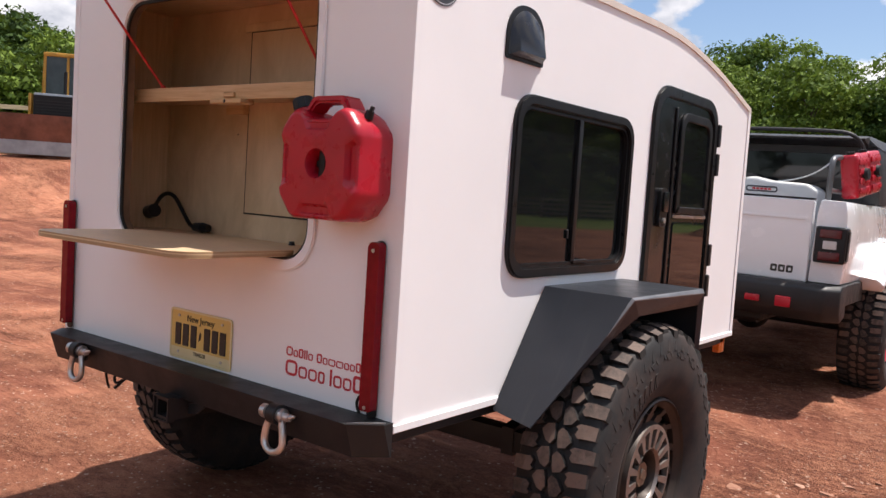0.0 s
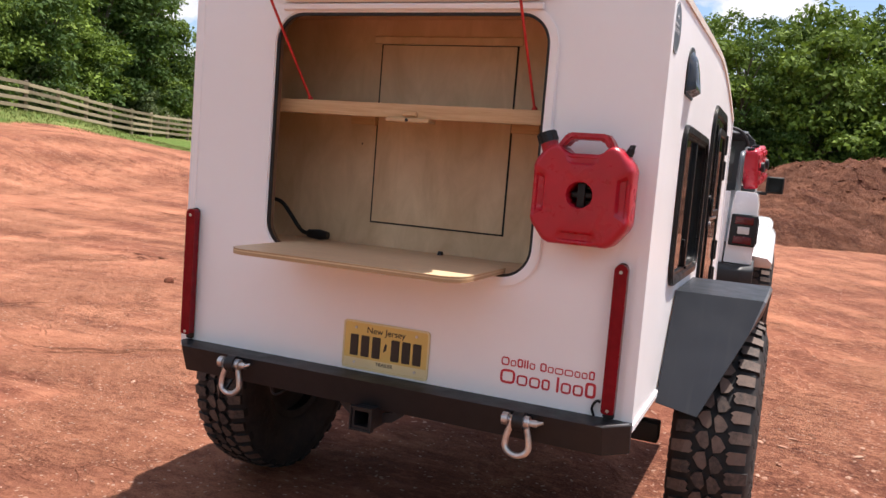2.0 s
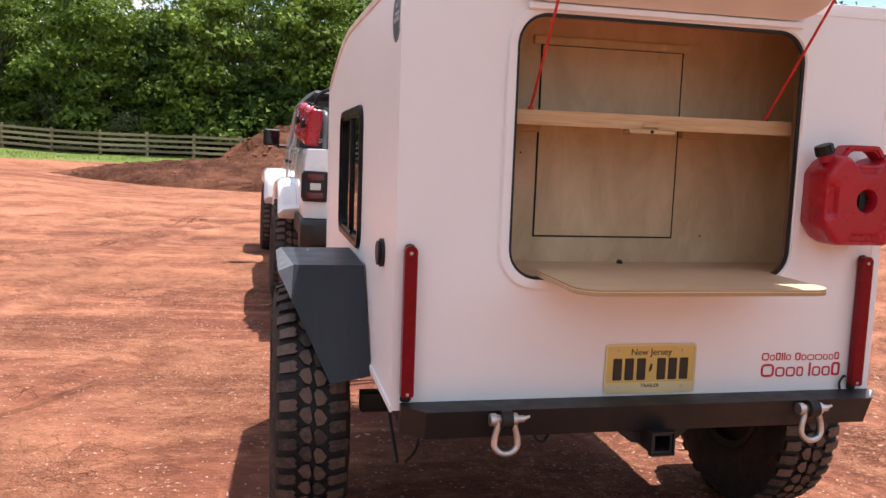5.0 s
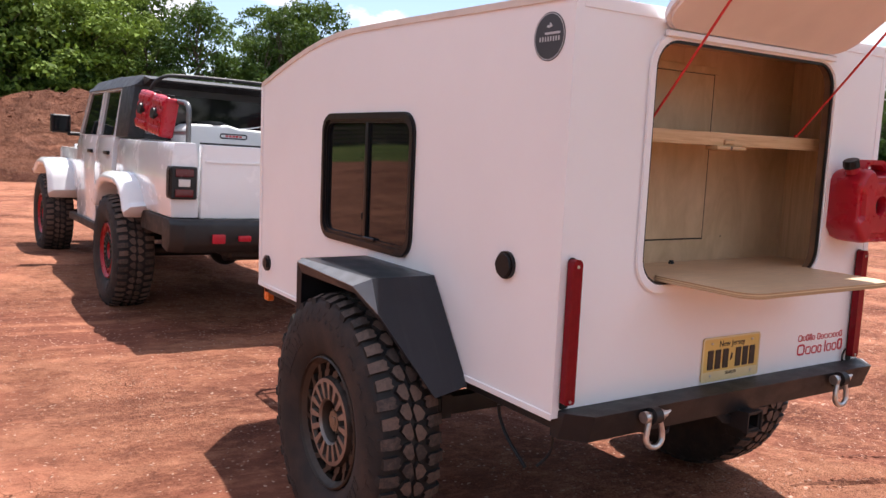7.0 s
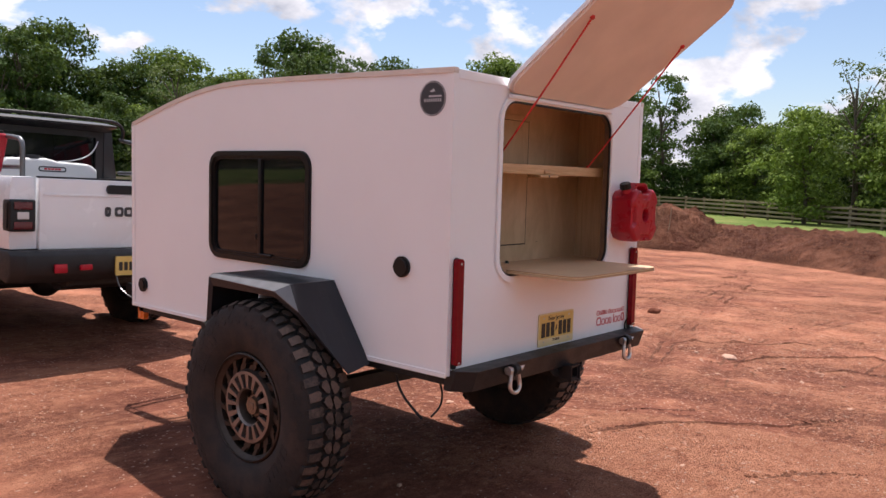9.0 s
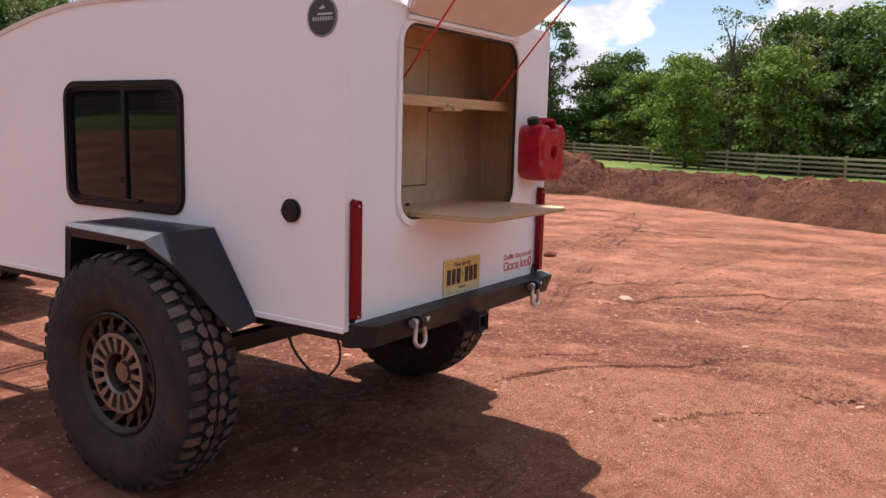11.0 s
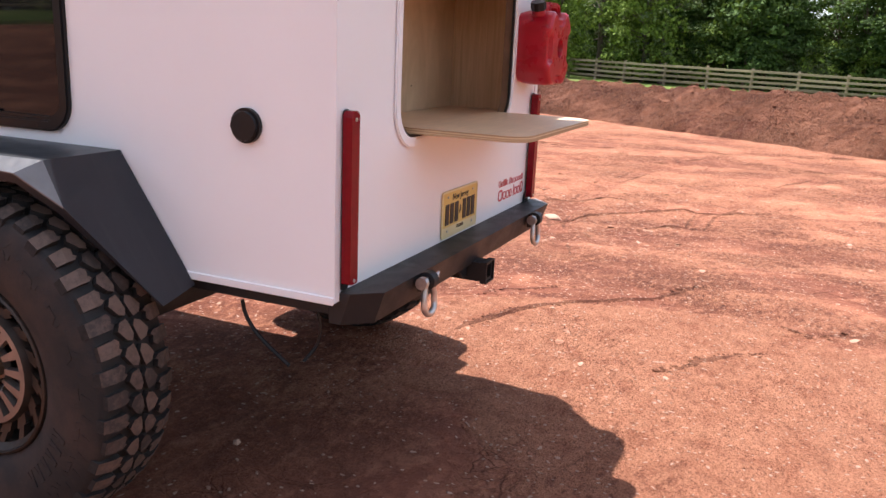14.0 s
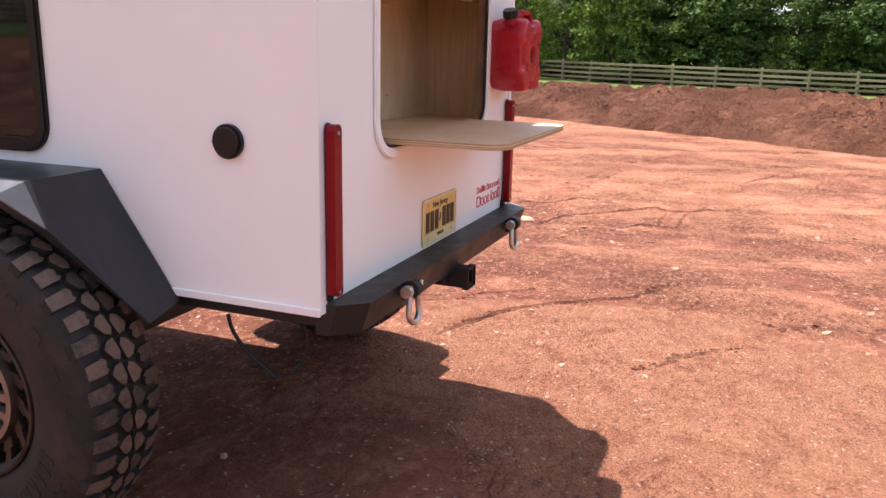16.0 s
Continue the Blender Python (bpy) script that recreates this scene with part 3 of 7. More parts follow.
def heap(name, line, label, seed, over=0.9, cell=0.16):
    """A bank of loose earth along a line of (x, y, half width, height)."""
    rng = random.Random(seed)
    pts = [Vector(p) for p in line]
    for _ in range(2):
        pts = [pts[0]] + [q for a, b in zip(pts, pts[1:]) for q in (a * 0.75 + b * 0.25, a * 0.25 + b * 0.75)] + [pts[-1]]
    run = [0.0]
    for a, b in zip(pts, pts[1:]):
        run.append(run[-1] + (b.xy - a.xy).length)
    count = max(12, int(run[-1] / cell))
    grid = []
    for i in range(count + 1):
        s = run[-1] * i / count
        k = max(j for j in range(len(run) - 1) if run[j] <= s + 1e-6)
        f = (s - run[k]) / (run[k + 1] - run[k])
        p = pts[k].lerp(pts[k + 1], f)
        d = (pts[k + 1].xy - pts[k].xy).normalized()
        side = Vector((d.y, -d.x))
        end = min(1, min(s, run[-1] - s) / 1.6)
        end = end * (2 - end)
        row = []
        for j in range(41):
            v = -1 + 2 * j / 40
            x, y = p.x + side.x * v * p.z, p.y + side.y * v * p.z
            shape = max(0.0, 1 - abs(v) ** 1.45) ** 0.85
            lump = 0.55 * noise.noise((x * 0.55, y * 0.55, seed)) + 0.26 * noise.noise((x * 1.7, y * 1.7, seed + 4.0)) + 0.36 * noise.noise((x * 4.7, y * 4.7, seed)) + 0.34 * abs(noise.noise((x * 9.5, y * 9.5, seed)))
            h = p.w * end * shape * (1 + 0.16 * lump) + min(p.w, 0.9) * over * 0.34 * lump * min(1, shape * 4) * end - 0.06 * (1 - min(1, shape * 5))
            row.append((x, y, land(x, y) + h))
        grid.append(row)
    vs = [q for row in grid for q in row]
    fs = [(i * 41 + j, i * 41 + j + 1, (i + 1) * 41 + j + 1, (i + 1) * 41 + j) for i in range(count) for j in range(40)]
    me = bpy.data.meshes.new(name)
    me.from_pydata(vs, [], fs)
    me.polygons.foreach_set("use_smooth", [True] * len(me.polygons))
    me.materials.append(M["mound"])
    return tagged(new(name, me), label, "earth mound", kind="structure"), grid


berm, berm_grid = heap("earth_bank", [(12.2, -13, 2.0, 0.75), (14.7, -6, 2.2, 0.90), (17.5, -1.5, 2.4, 0.92), (19.7, 2.6, 2.5, 0.86), (20.9, 6.0, 2.3, 0.70), (21.8, 9.0, 2.1, 0.72), (22.6, 12.2, 1.8, 0.6)],
                       "long low bank of freshly dug dark red earth", 11)
peak, peak_grid = heap("earth_heap", [(19.4, 10.9, 1.2, 0.55), (20.8, 9.1, 2.5, 1.60), (22.2, 7.4, 1.2, 0.55)], "small pointed heap of dug red earth", 23, cell=0.08)
mound, mound_grid = heap("earth_mound", [(-3.2, 33.5, 3.0, 0.7), (1.0, 34.5, 5.6, 2.4), (4.4, 35.5, 7.0, 3.1), (8.0, 36.0, 5.5, 1.9), (13.0, 37, 3.2, 0.7)], "tall heap of dug red earth beyond the truck", 37, cell=0.3)


skirt, skirt_grid = heap("earth_heap", [(-7.0, 25.0, 1.6, 0.30), (-4.2, 24.0, 2.2, 0.62), (-1.2, 22.9, 2.8, 0.70), (1.4, 24.6, 4.0, 1.15), (3.6, 28.5, 5.0, 1.7)], "low spread of dug red earth before the tall heap", 41, cell=0.2)


def pebbles(name, spots, sizes, material, label, category, seed, chips=False, thick=1.0):
    """Many small broken lumps lying about, one joined mesh; chips are the simplest flakes."""
    rng = random.Random(seed)
    base = [Vector(v) for v in ((0, 0, 1), (0.9, 0, 0.2), (0.28, 0.86, 0.2), (-0.73, 0.53, 0.2), (-0.73, -0.53, 0.2), (0.28, -0.86, 0.2), (0.4, 0.5, -0.6), (-0.5, 0.1, -0.6), (0.3, -0.5, -0.6))]
    tri = ((0, 1, 2), (0, 2, 3), (0, 3, 4), (0, 4, 5), (0, 5, 1), (1, 6, 2), (2, 6, 3), (3, 6, 7), (3, 7, 4), (4, 7, 8), (4, 8, 5), (5, 8, 1), (1, 8, 6), (6, 8, 7))
    if chips:
        base, tri = [Vector(v) for v in ((0.1, 0.1, 0.9), (0.9, 0.1, -0.5), (0.1, 0.9, -0.5), (-0.9, -0.1, -0.5), (0.0, -0.9, -0.5))], ((0, 1, 2), (0, 2, 3), (0, 3, 4), (0, 4, 1))
    vs, fs = [], []
    for x, y, z in spots:
        s = rng.choice(sizes) * rng.uniform(0.6, 1.4)
        turn = Euler((rng.uniform(-0.4, 0.4), rng.uniform(-0.4, 0.4), rng.uniform(0, 6.28))).to_matrix()
        sx, sy, sz = s * rng.uniform(0.8, 1.25), s * rng.uniform(0.6, 1.0), s * rng.uniform(0.28, 0.55) * thick
        o = len(vs)
        for b in base:
            q = turn @ Vector((b.x * sx, b.y * sy, b.z * sz)) * rng.uniform(0.85, 1.15)
            vs.append((x + q.x, y + q.y, z + q.z + sz * 0.15))
        fs += [(o + a, o + b, o + c) for a, b, c in tri]
    me = bpy.data.meshes.new(name)
    me.from_pydata(vs, [], fs)
    me.materials.append(material)
    return tagged(new(name, me), label, category, kind="stuff")


rng = random.Random(5)
spots = []
for _ in range(26000):
    r, a = 24 * rng.random() ** 0.75, rng.uniform(0, math.tau)
    x, y = r * math.sin(a), r * math.cos(a)
    if noise.noise((x * 0.45, y * 0.45, 7.0)) + 0.25 * noise.noise((x * 1.7, y * 1.7, 4.0)) > (-0.10 if x > 1.6 else 0.18) and (x > 1.6 or rng.random() < 0.35) and not (abs(x) < 1.2 and -1.0 < y < 5 and rng.random() < 0.75):
        spots.append((x, y, ground_at(x, y)))
pebbles("pebbles", spots, (0.004, 0.004, 0.005, 0.005, 0.006, 0.007, 0.009, 0.013), M["stone"], "small pale pebbles scattered over the clay", "pebbles", 6)
spots = []
for _ in range(30000):
    x, y = rng.uniform(-4.5, 9.0), rng.uniform(-3.2, 4.5)
    if noise.noise((x * 0.8, y * 0.8, 3.0)) + 0.6 * noise.noise((x * 2.6, y * 2.6, 6.0)) > (-0.05 if x > 0.7 else 0.28 if x < -1.2 else 0.45):
        spots.append((x, y, ground_at(x, y)))
pebbles("grit", spots, (0.0035, 0.005, 0.007, 0.010), M["stone"], "fine pale grit and flakes on the clay", "grit", 16, True)
spots = []
for _ in range(3800):
    x, y = rng.uniform(0.8, 9.5), rng.uniform(-4.5, 3.5)
    if noise.noise((x * 0.6, y * 0.6, 13.0)) + 0.4 * noise.noise((x * 2.1, y * 2.1, 2.0)) > 0.02:
        spots.append((x, y, ground_at(x, y) + 0.001))
pebbles("stone_flakes", spots, (0.008, 0.009, 0.010, 0.012, 0.015, 0.020, 0.028), M["stone"], "flat pale stone flakes lying on the clay", "stone flakes", 26, thick=0.5)
spots = []
for line in TRACK_LINES:
    for a, b in zip(line, line[1:]):
        for _ in range(int(np.hypot(*(b - a)) * 9)):
            k = rng.random()
            x, y = a + (b - a) * k + np.array((rng.gauss(0, 0.2), rng.gauss(0, 0.2)))
            if noise.noise((x * 0.8, y * 0.8, 1.0)) > 0.0:
                spots.append((x, y, ground_at(x, y)))
RIDGES = (((5.42, 1.93), (5.76, 1.57), (6.21, 1.2), (6.71, 0.89), (6.78, 0.56)), ((4.57, 1.12), (4.89, 0.95), (5.75, 0.69), (6.16, 0.37), (6.55, 0.08), (6.5, -0.33), (6.85, -0.67), (7.32, -0.93)), ((5.03, 0.23), (5.35, 0.03), (5.63, -0.2)),
          ((1.17, 0.48), (1.45, 0.41), (1.75, 0.28), (2.0, 0.08), (2.24, -0.17), (2.55, -0.39), (2.94, -0.59)), ((1.83, 0.61), (2.07, 0.47), (2.26, 0.29), (2.41, 0.11)), ((2.34, -1.06), (2.2, -1.27), (2.35, -1.45)), ((1.14, -0.59), (1.48, -0.76), (1.79, -1.02)))
for line in RIDGES:
    for a, b in zip(line, line[1:]):
        a, b = np.array(a), np.array(b)
        for _ in range(int(np.hypot(*(b - a)) * (80 if a[0] < 4.5 else 90))):
            wide = 0.012 + 0.02 * abs(noise.noise((a[0] * 3, a[1] * 3, 2.0))) + (0.02 if a[0] > 6.3 else 0)
            x, y = a + (b - a) * rng.random() + np.array((rng.gauss(0, wide), rng.gauss(0, wide)))
            x, y = x + 0.05 * noise.noise((x * 2.4, y * 2.4, 1.0)), y + 0.05 * noise.noise((x * 2.4, y * 2.4, 8.0))
            spots.append((x, y, ground_at(x, y)))
def ridges(lines, seed):
    """Low crumbly rims of pushed-up clay along wheel tracks, broken here and there."""
    rng = random.Random(seed)
    vs, fs = [], []
    for line, high, wide, broken in lines:
        pts = [Vector(p) for p in line]
        for _ in range(2):
            pts = [pts[0]] + [q for a, b in zip(pts, pts[1:]) for q in (a * 0.75 + b * 0.25, a * 0.25 + b * 0.75)] + [pts[-1]]
        row = None
        far, run = sum((b - a).length for a, b in zip(pts, pts[1:])), 0.0
        for a, b in zip(pts, pts[1:]):
            n = max(1, int((b - a).length / 0.035))
            side = Vector((b.y - a.y, a.x - b.x)).normalized()
            for i in range(n):
                c = a.lerp(b, i / n)
                c = c + side * (0.05 * noise.noise((c.x * 1.8, c.y * 1.8, seed)) + 0.014 * noise.noise((c.x * 9, c.y * 9, seed)))
                k = min(1.0, max(0.0, (noise.noise((c.x * 1.1, c.y * 1.1, seed + 3.0)) + 0.35 - broken) * 3.5)) * (0.45 + 0.9 * abs(noise.noise((c.x * 7, c.y * 7, 1.0))) + rng.uniform(0, 0.5))
                run += (b - a).length / n
                k *= min(1.0, run / 0.3, max(0.0, far - run) / 0.3)
                if k < 0.06:
                    row = None
                    continue
                z = ground_at(c.x, c.y)
                o = len(vs)
                for across, up in ((-1.0, -0.35), (-0.30, 0.72), (0.18, 1.0), (1.0, -0.35)):
                    w = wide * (0.45 + 0.55 * k) * rng.uniform(0.75, 1.25)
                    vs.append((c.x + side.x * across * w, c.y + side.y * across * w, z + high * k * up * rng.uniform(0.8, 1.2) - 0.002))
                if row is not None:
                    fs += [(row + j, row + j + 1, o + j + 1, o + j) for j in range(3)]
                row = o
        row = None
    me = bpy.data.meshes.new("clay_ridges")
    me.from_pydata(vs, [], fs)
    me.materials.append(M["damp_clod"])
    return tagged(new("clay_ridges", me), "crumbly low ridges of clay pushed up by wheels", "clay ridges", kind="stuff")


ridges([(line, 0.015 if i < 4 else 0.007, 0.036, -0.6 if i < 4 else -0.1) for i, line in enumerate(RIDGES)] + [([(q[0] + d[0], q[1] + d[1]) for q in line[::3]], 0.012, 0.036, 0.30) for line in TRACK_LINES for d in ((0.09, 0.10), (-0.09, -0.10))], 4)
pebbles("clods", spots, (0.004, 0.006, 0.008, 0.012, 0.018), M["damp_clod"], "crumbled clay clods along the wheel ruts", "clods", 8)
spots = [rng.choice(rng.choice(g[2:-2])[3:-3]) for g in (berm_grid,) for _ in range(6800)] + [rng.choice(rng.choice(peak_grid)[3:-3]) for _ in range(900)] + [rng.choice(rng.choice(skirt_grid[2:-2])[2:-2]) for _ in range(700)]
pebbles("bank_clods", spots, (0.014, 0.018, 0.024, 0.030, 0.040), M["damp_clod"], "lumps of dug earth lying on the banks", "clods", 9)
spots = [rng.choice(rng.choice(mound_grid)[2:-2]) for _ in range(2600)]
pebbles("heap_clods", spots, (0.025, 0.03, 0.04, 0.05, 0.07, 0.10), M["damp_clod"], "lumps of dug earth lying on the tall heap", "clods", 19)


# ---- grass ----
rng = random.Random(31)
vs, fs = [], []
for a0, a1, r0, r1, many in ((-82, -36, 21, 34, 21000), (-36, 12, 27, 46, 9000), (52, 112, 22, 34, 9000)):
    for _ in range(many):
        a, r = radians(rng.uniform(a0, a1)), rng.uniform(r0, r1)
        x, y = r * math.sin(a), r * math.cos(a)
        g = grassy(x, y) + 0.55 * noise.noise((x * 0.8, y * 0.8, 2.0)) + rng.uniform(-0.15, 0.15)
        if g < 0.5:
            continue
        h, w, t = rng.uniform(0.04, 0.11) * (0.7 + min(0.6, g - 0.4)), rng.uniform(0.012, 0.030), rng.uniform(0, math.tau)
        z, o = land(x, y) - 0.02 + 0.05 * max(0.0, 1 - r / 90) * noise.noise((x * 0.21, y * 0.21, 0.0)), len(vs)
        vs += [(x - w * math.cos(t), y - w * math.sin(t), z), (x + w * math.cos(t), y + w * math.sin(t), z), (x + rng.uniform(-0.08, 0.08), y + rng.uniform(-0.08, 0.08), z + h)]
        fs.append((o, o + 1, o + 2))
me = bpy.data.meshes.new("grass")
me.from_pydata(vs, [], fs)
me.materials.append(M["grass"])
tagged(new("grass", me), "rough uncut grass along the top of the bank", "grass", kind="stuff")


# ---- fence ----
def rail_fence(line, label, every=2.45):
    pts = [Vector(p) for p in line]
    fence = thing("rail_fence", (*pts[0], land(*pts[0])), label, "fence", "fence round the lot")
    bm = box(bmesh.new(), -0.07, 0.07, -0.07, 0.07, -0.25, 1.36, 0.012, 1)
    finish(bm)
    post = bpy.data.meshes.new("post")
    bm.to_mesh(post), bm.free()
    bm = box(bmesh.new(), -0.5, 0.5, -0.02, 0.02, -0.07, 0.07, 0.006, 1)
    finish(bm)
    rail = bpy.data.meshes.new("rail")
    bm.to_mesh(rail), bm.free()
    for me in (post, rail):
        me.materials.append(M["rail"])
    rng = random.Random(len(line) * 7 + 1)
    spots = []
    for a, b in zip(pts, pts[1:]):
        n = max(1, round((b - a).length / every))
        spots += [a.lerp(b, i / n) for i in range(n)]
    spots.append(pts[-1])
    for p in spots:
        place("post", post, fence, at=pose(p.x, p.y, land(*p), rng.uniform(-1.5, 1.5), rng.uniform(-1.5, 1.5), rng.uniform(0, 90)))
    for a, b in zip(spots, spots[1:]):
        d = b - a
        za, zb = land(*a), land(*b)
        slope = math.atan2(zb - za, d.length)
        side = Vector((d.y, -d.x)).normalized() * 0.09
        for z in (0.30, 0.60, 0.90, 1.20):
            mid = (a + b) / 2 + side
            m = Matrix.Translation((mid.x, mid.y, (za + zb) / 2 + z + rng.uniform(-0.012, 0.012))) @ Euler((0, -slope + rng.uniform(-0.006, 0.006), math.atan2(d.y, d.x))).to_matrix().to_4x4()
            place("rail", rail, fence, at=m @ Matrix.Diagonal((d.length + 0.05, 1, 1, 1)))
    return fence


rail_fence([(-21, -24), (-24.5, 2), (-25.8, 17), (-33, 36), (-35.5, 46)], "weathered four-rail wooden fence along the grassy bank")
rail_fence([(-35.5, 46), (-30, 51), (-15, 46.5), (0, 46), (16, 49), (40, 43), (61, 27)], "weathered four-rail wooden fence before the trees")
rail_fence([(61, 27), (50.5, 9.9), (49.5, -8), (46, -30)], "pale four-rail wooden fence behind the earth bank")


# ---- trees ----
def leaf_mesh(name, clumps, leaf, per, seed, material):
    """Crown of small tilted leaf sprays gathered in clumps."""
    rs = np.random.RandomState(seed)
    cs, ns = [], []
    for c, r in clumps:
        n = int(per * 1.95 * r * r)
        d = rs.normal(size=(n, 3))
        d /= np.linalg.norm(d, axis=1)[:, None]
        d[:, 2] = np.where(d[:, 2] < -0.35, -d[:, 2] * 0.6, d[:, 2])
        rad = r * (0.45 + 0.62 * rs.random(n) ** 0.6)
        cs.append(np.array(c) + d * rad[:, None] * np.array((1.0, 1.0, 0.78)))
        ns.append(d * 0.7 + rs.normal(size=(n, 3)) * 0.55 + np.array((0, 0, 0.35)))
    c, nrm = np.concatenate(cs), np.concatenate(ns)
    nrm /= np.linalg.norm(nrm, axis=1)[:, None]
    t = np.cross(nrm, rs.normal(size=nrm.shape))
    t /= np.linalg.norm(t, axis=1)[:, None]
    b = np.cross(nrm, t)
    s = leaf * 0.68 * rs.uniform(0.55, 1.45, len(c))[:, None]
    w = s * rs.uniform(0.45, 0.8, len(c))[:, None]
    v = np.stack([c - t * s * 0.8 - b * w, c - t * s * 0.8 + b * w - nrm * s * 0.15, c + t * s - nrm * s * 0.3], 1).reshape(-1, 3)
    me = bpy.data.meshes.new(name)
    me.from_pydata(v.tolist(), [], np.arange(len(v)).reshape(-1, 3).tolist())
    me.materials.append(material)
    return me


def tree(name, h, spread, seed, material, label, category, low=0.12, leaf=0.20, per=72, count=62, open_crown=0.0, pointed=False):
    """A trunk with forking limbs and an uneven crown."""
    rng = random.Random(seed)
    root = thing(name, (0, 0, 0), label, category)
    bm = bmesh.new()
    top = Vector((rng.uniform(-0.5, 0.5), rng.uniform(-0.5, 0.5), h * 0.82))
    bends = [Vector((0, 0, -0.3)), Vector((rng.uniform(-0.15, 0.15), rng.uniform(-0.15, 0.15), h * 0.25)), Vector((rng.uniform(-0.35, 0.35), rng.uniform(-0.35, 0.35), h * 0.55)), top]
    r0 = 0.022 * h
    for i, (a, b) in enumerate(zip(bends, bends[1:])):
        cyl(bm, a, b, r0 * (1 - 0.3 * i), r0 * (0.7 - 0.3 * i) + 0.015, 8)
    clumps = []
    for i in range(count):
        f = low + (1 - low) * (i + rng.random()) / count
        if pointed:
            half = spread * max(0.18, math.sin(math.pi * min(1, 0.16 + 0.86 * f)) ** 0.8) * rng.uniform(0.72, 1.12)
        else:
            half = spread * (0.62 + 0.95 * f if f < 0.4 else math.sqrt(max(0.06, 1 - ((f - 0.4) / 0.66) ** 2))) * rng.uniform(0.75, 1.1)
        a = rng.uniform(0, math.tau)
        k = rng.random() ** 0.5
        c = Vector((math.cos(a) * half * k, math.sin(a) * half * k, h * f * rng.uniform(0.94, 1.04)))
        r = spread * rng.uniform(0.25, 0.45) * (1 - open_crown * 0.35)
        clumps.append((tuple(c), r))
        if i % 3 == 0:
            base = bends[1].lerp(top, max(0, min(1, f - 0.18)))
            cyl(bm, base, base.lerp(c, 0.55) + Vector((0, 0, 0.06 * h * rng.random())), r0 * 0.32, r0 * 0.16, 5, False)
            cyl(bm, base.lerp(c, 0.55), c, r0 * 0.17, r0 * 0.05, 4, False)
    part("trunk", bm, M["bark"], root, smooth=50)
    place("crown", leaf_mesh("crown", clumps, leaf, per, seed, material), root)
    return root


KINDS = [tree("tree", 10.0, 3.3, 1, M["leaf_a"], "tall broad deciduous tree in full dark green leaf", "tree"),
         tree("tree", 11.5, 2.7, 2, M["leaf_a"], "tall slender deciduous tree with an open dark crown", "tree", 0.16, 0.19, 80, 54, 0.6),
         tree("tree", 8.0, 3.0, 3, M["leaf_b"], "rounded deciduous tree with bright green leaves", "tree", 0.08),
         tree("tree", 9.2, 2.6, 4, M["leaf_a"], "narrow dark green tree in full leaf", "tree", 0.07, 0.18, 85),
         tree("tree", 12.0, 3.6, 5, M["leaf_b"], "tall spreading tree with airy light green foliage", "tree", 0.18, 0.19, 70, 56, 0.5)]
PINES = [tree("pine_tree", 11.0, 1.9, 12, M["needle"], "dark pine with an uneven pointed crown of needles", "pine tree", 0.2, 0.17, 110, 60, 0.9, True)]
WISPY = [tree("tree", 9.0, 2.7, 15, M["leaf_c"], "thin grey-green tree with loose airy branches", "tree", 0.15, 0.13, 60, 46, 1.3)]
HEIGHTS = {id(k): h for k, h in zip(KINDS + PINES + WISPY, (10.0, 11.5, 8.0, 9.2, 12.0, 11.0, 9.0))}
SHRUBS = [tree("shrub", 3.4, 1.9, 6, M["leaf_b"], "rounded green shrub at the edge of the wood", "shrub", 0.05, 0.15, 130, 28),
          tree("shrub", 2.8, 1.8, 7, M["leaf_c"], "grey-green thicket shrub at the edge of the wood", "shrub", 0.05, 0.14, 130, 26),
          tree("shrub", 4.6, 1.9, 8, M["leaf_a"], "tall dark green shrub at the edge of the wood", "shrub", 0.05, 0.16, 120, 30)]
rng = random.Random(77)
EDGE = [Vector(p) for p in ((-24, -26), (-28, 2), (-29.5, 17), (-37, 37), (-39, 49), (-30, 55), (-15, 50.5), (0, 50), (16, 53), (42, 47), (66, 30), (55, 9.5), (53.5, -8), (50, -32))]
used = set()


# skyline of the wood: elevation seen from the trailer, by compass angle
SKYLINE = ((-180, 10.0), (-75, 9.0), (-60, 9.2), (-45, 11.0), (-20, 11.0), (-10, 11.4), (-5, 11.4), (2, 11.4), (10, 11.6), (16, 11.0), (21, 10.2), (27, 9.6), (30.5, 7.2), (34, 7.6), (37, 9.6), (45, 9.0), (51, 8.6), (60, 9.0), (65, 8.2), (70, 5.0), (74, 5.6), (79, 7.8), (86, 8.4), (100, 9.4), (180, 10.0))


def tall_at(x, y):
    az, r = math.degrees(math.atan2(x + 0.8, y + 1.0)), math.hypot(x + 0.8, y + 1.0)
    return r * math.tan(radians(np.interp(az, [a for a, _ in SKYLINE], [e for _, e in SKYLINE]))) + 1.55 - land(x, y)


def plant(kinds, x, y, scale, h=0.0):
    """One tree or shrub; h, where given, is its height in metres."""
    kind = rng.choice(kinds)
    m = pose(x, y, land(x, y) - 0.1, 0, 0, rng.uniform(0, 360))
    s = scale * rng.uniform(0.88, 1.12)
    if kind not in used:
        used.add(kind)
        ob = kind
        kind.matrix_basis = m
    else:
        ob = copy_thing(kind, m)
    if h:
        up = h / HEIGHTS[id(kind)] * 0.96
        s = max(up, 0.75) * scale
    else:
        up = s * rng.uniform(0.92, 1.1)
    ob.scale = (s, s, up)


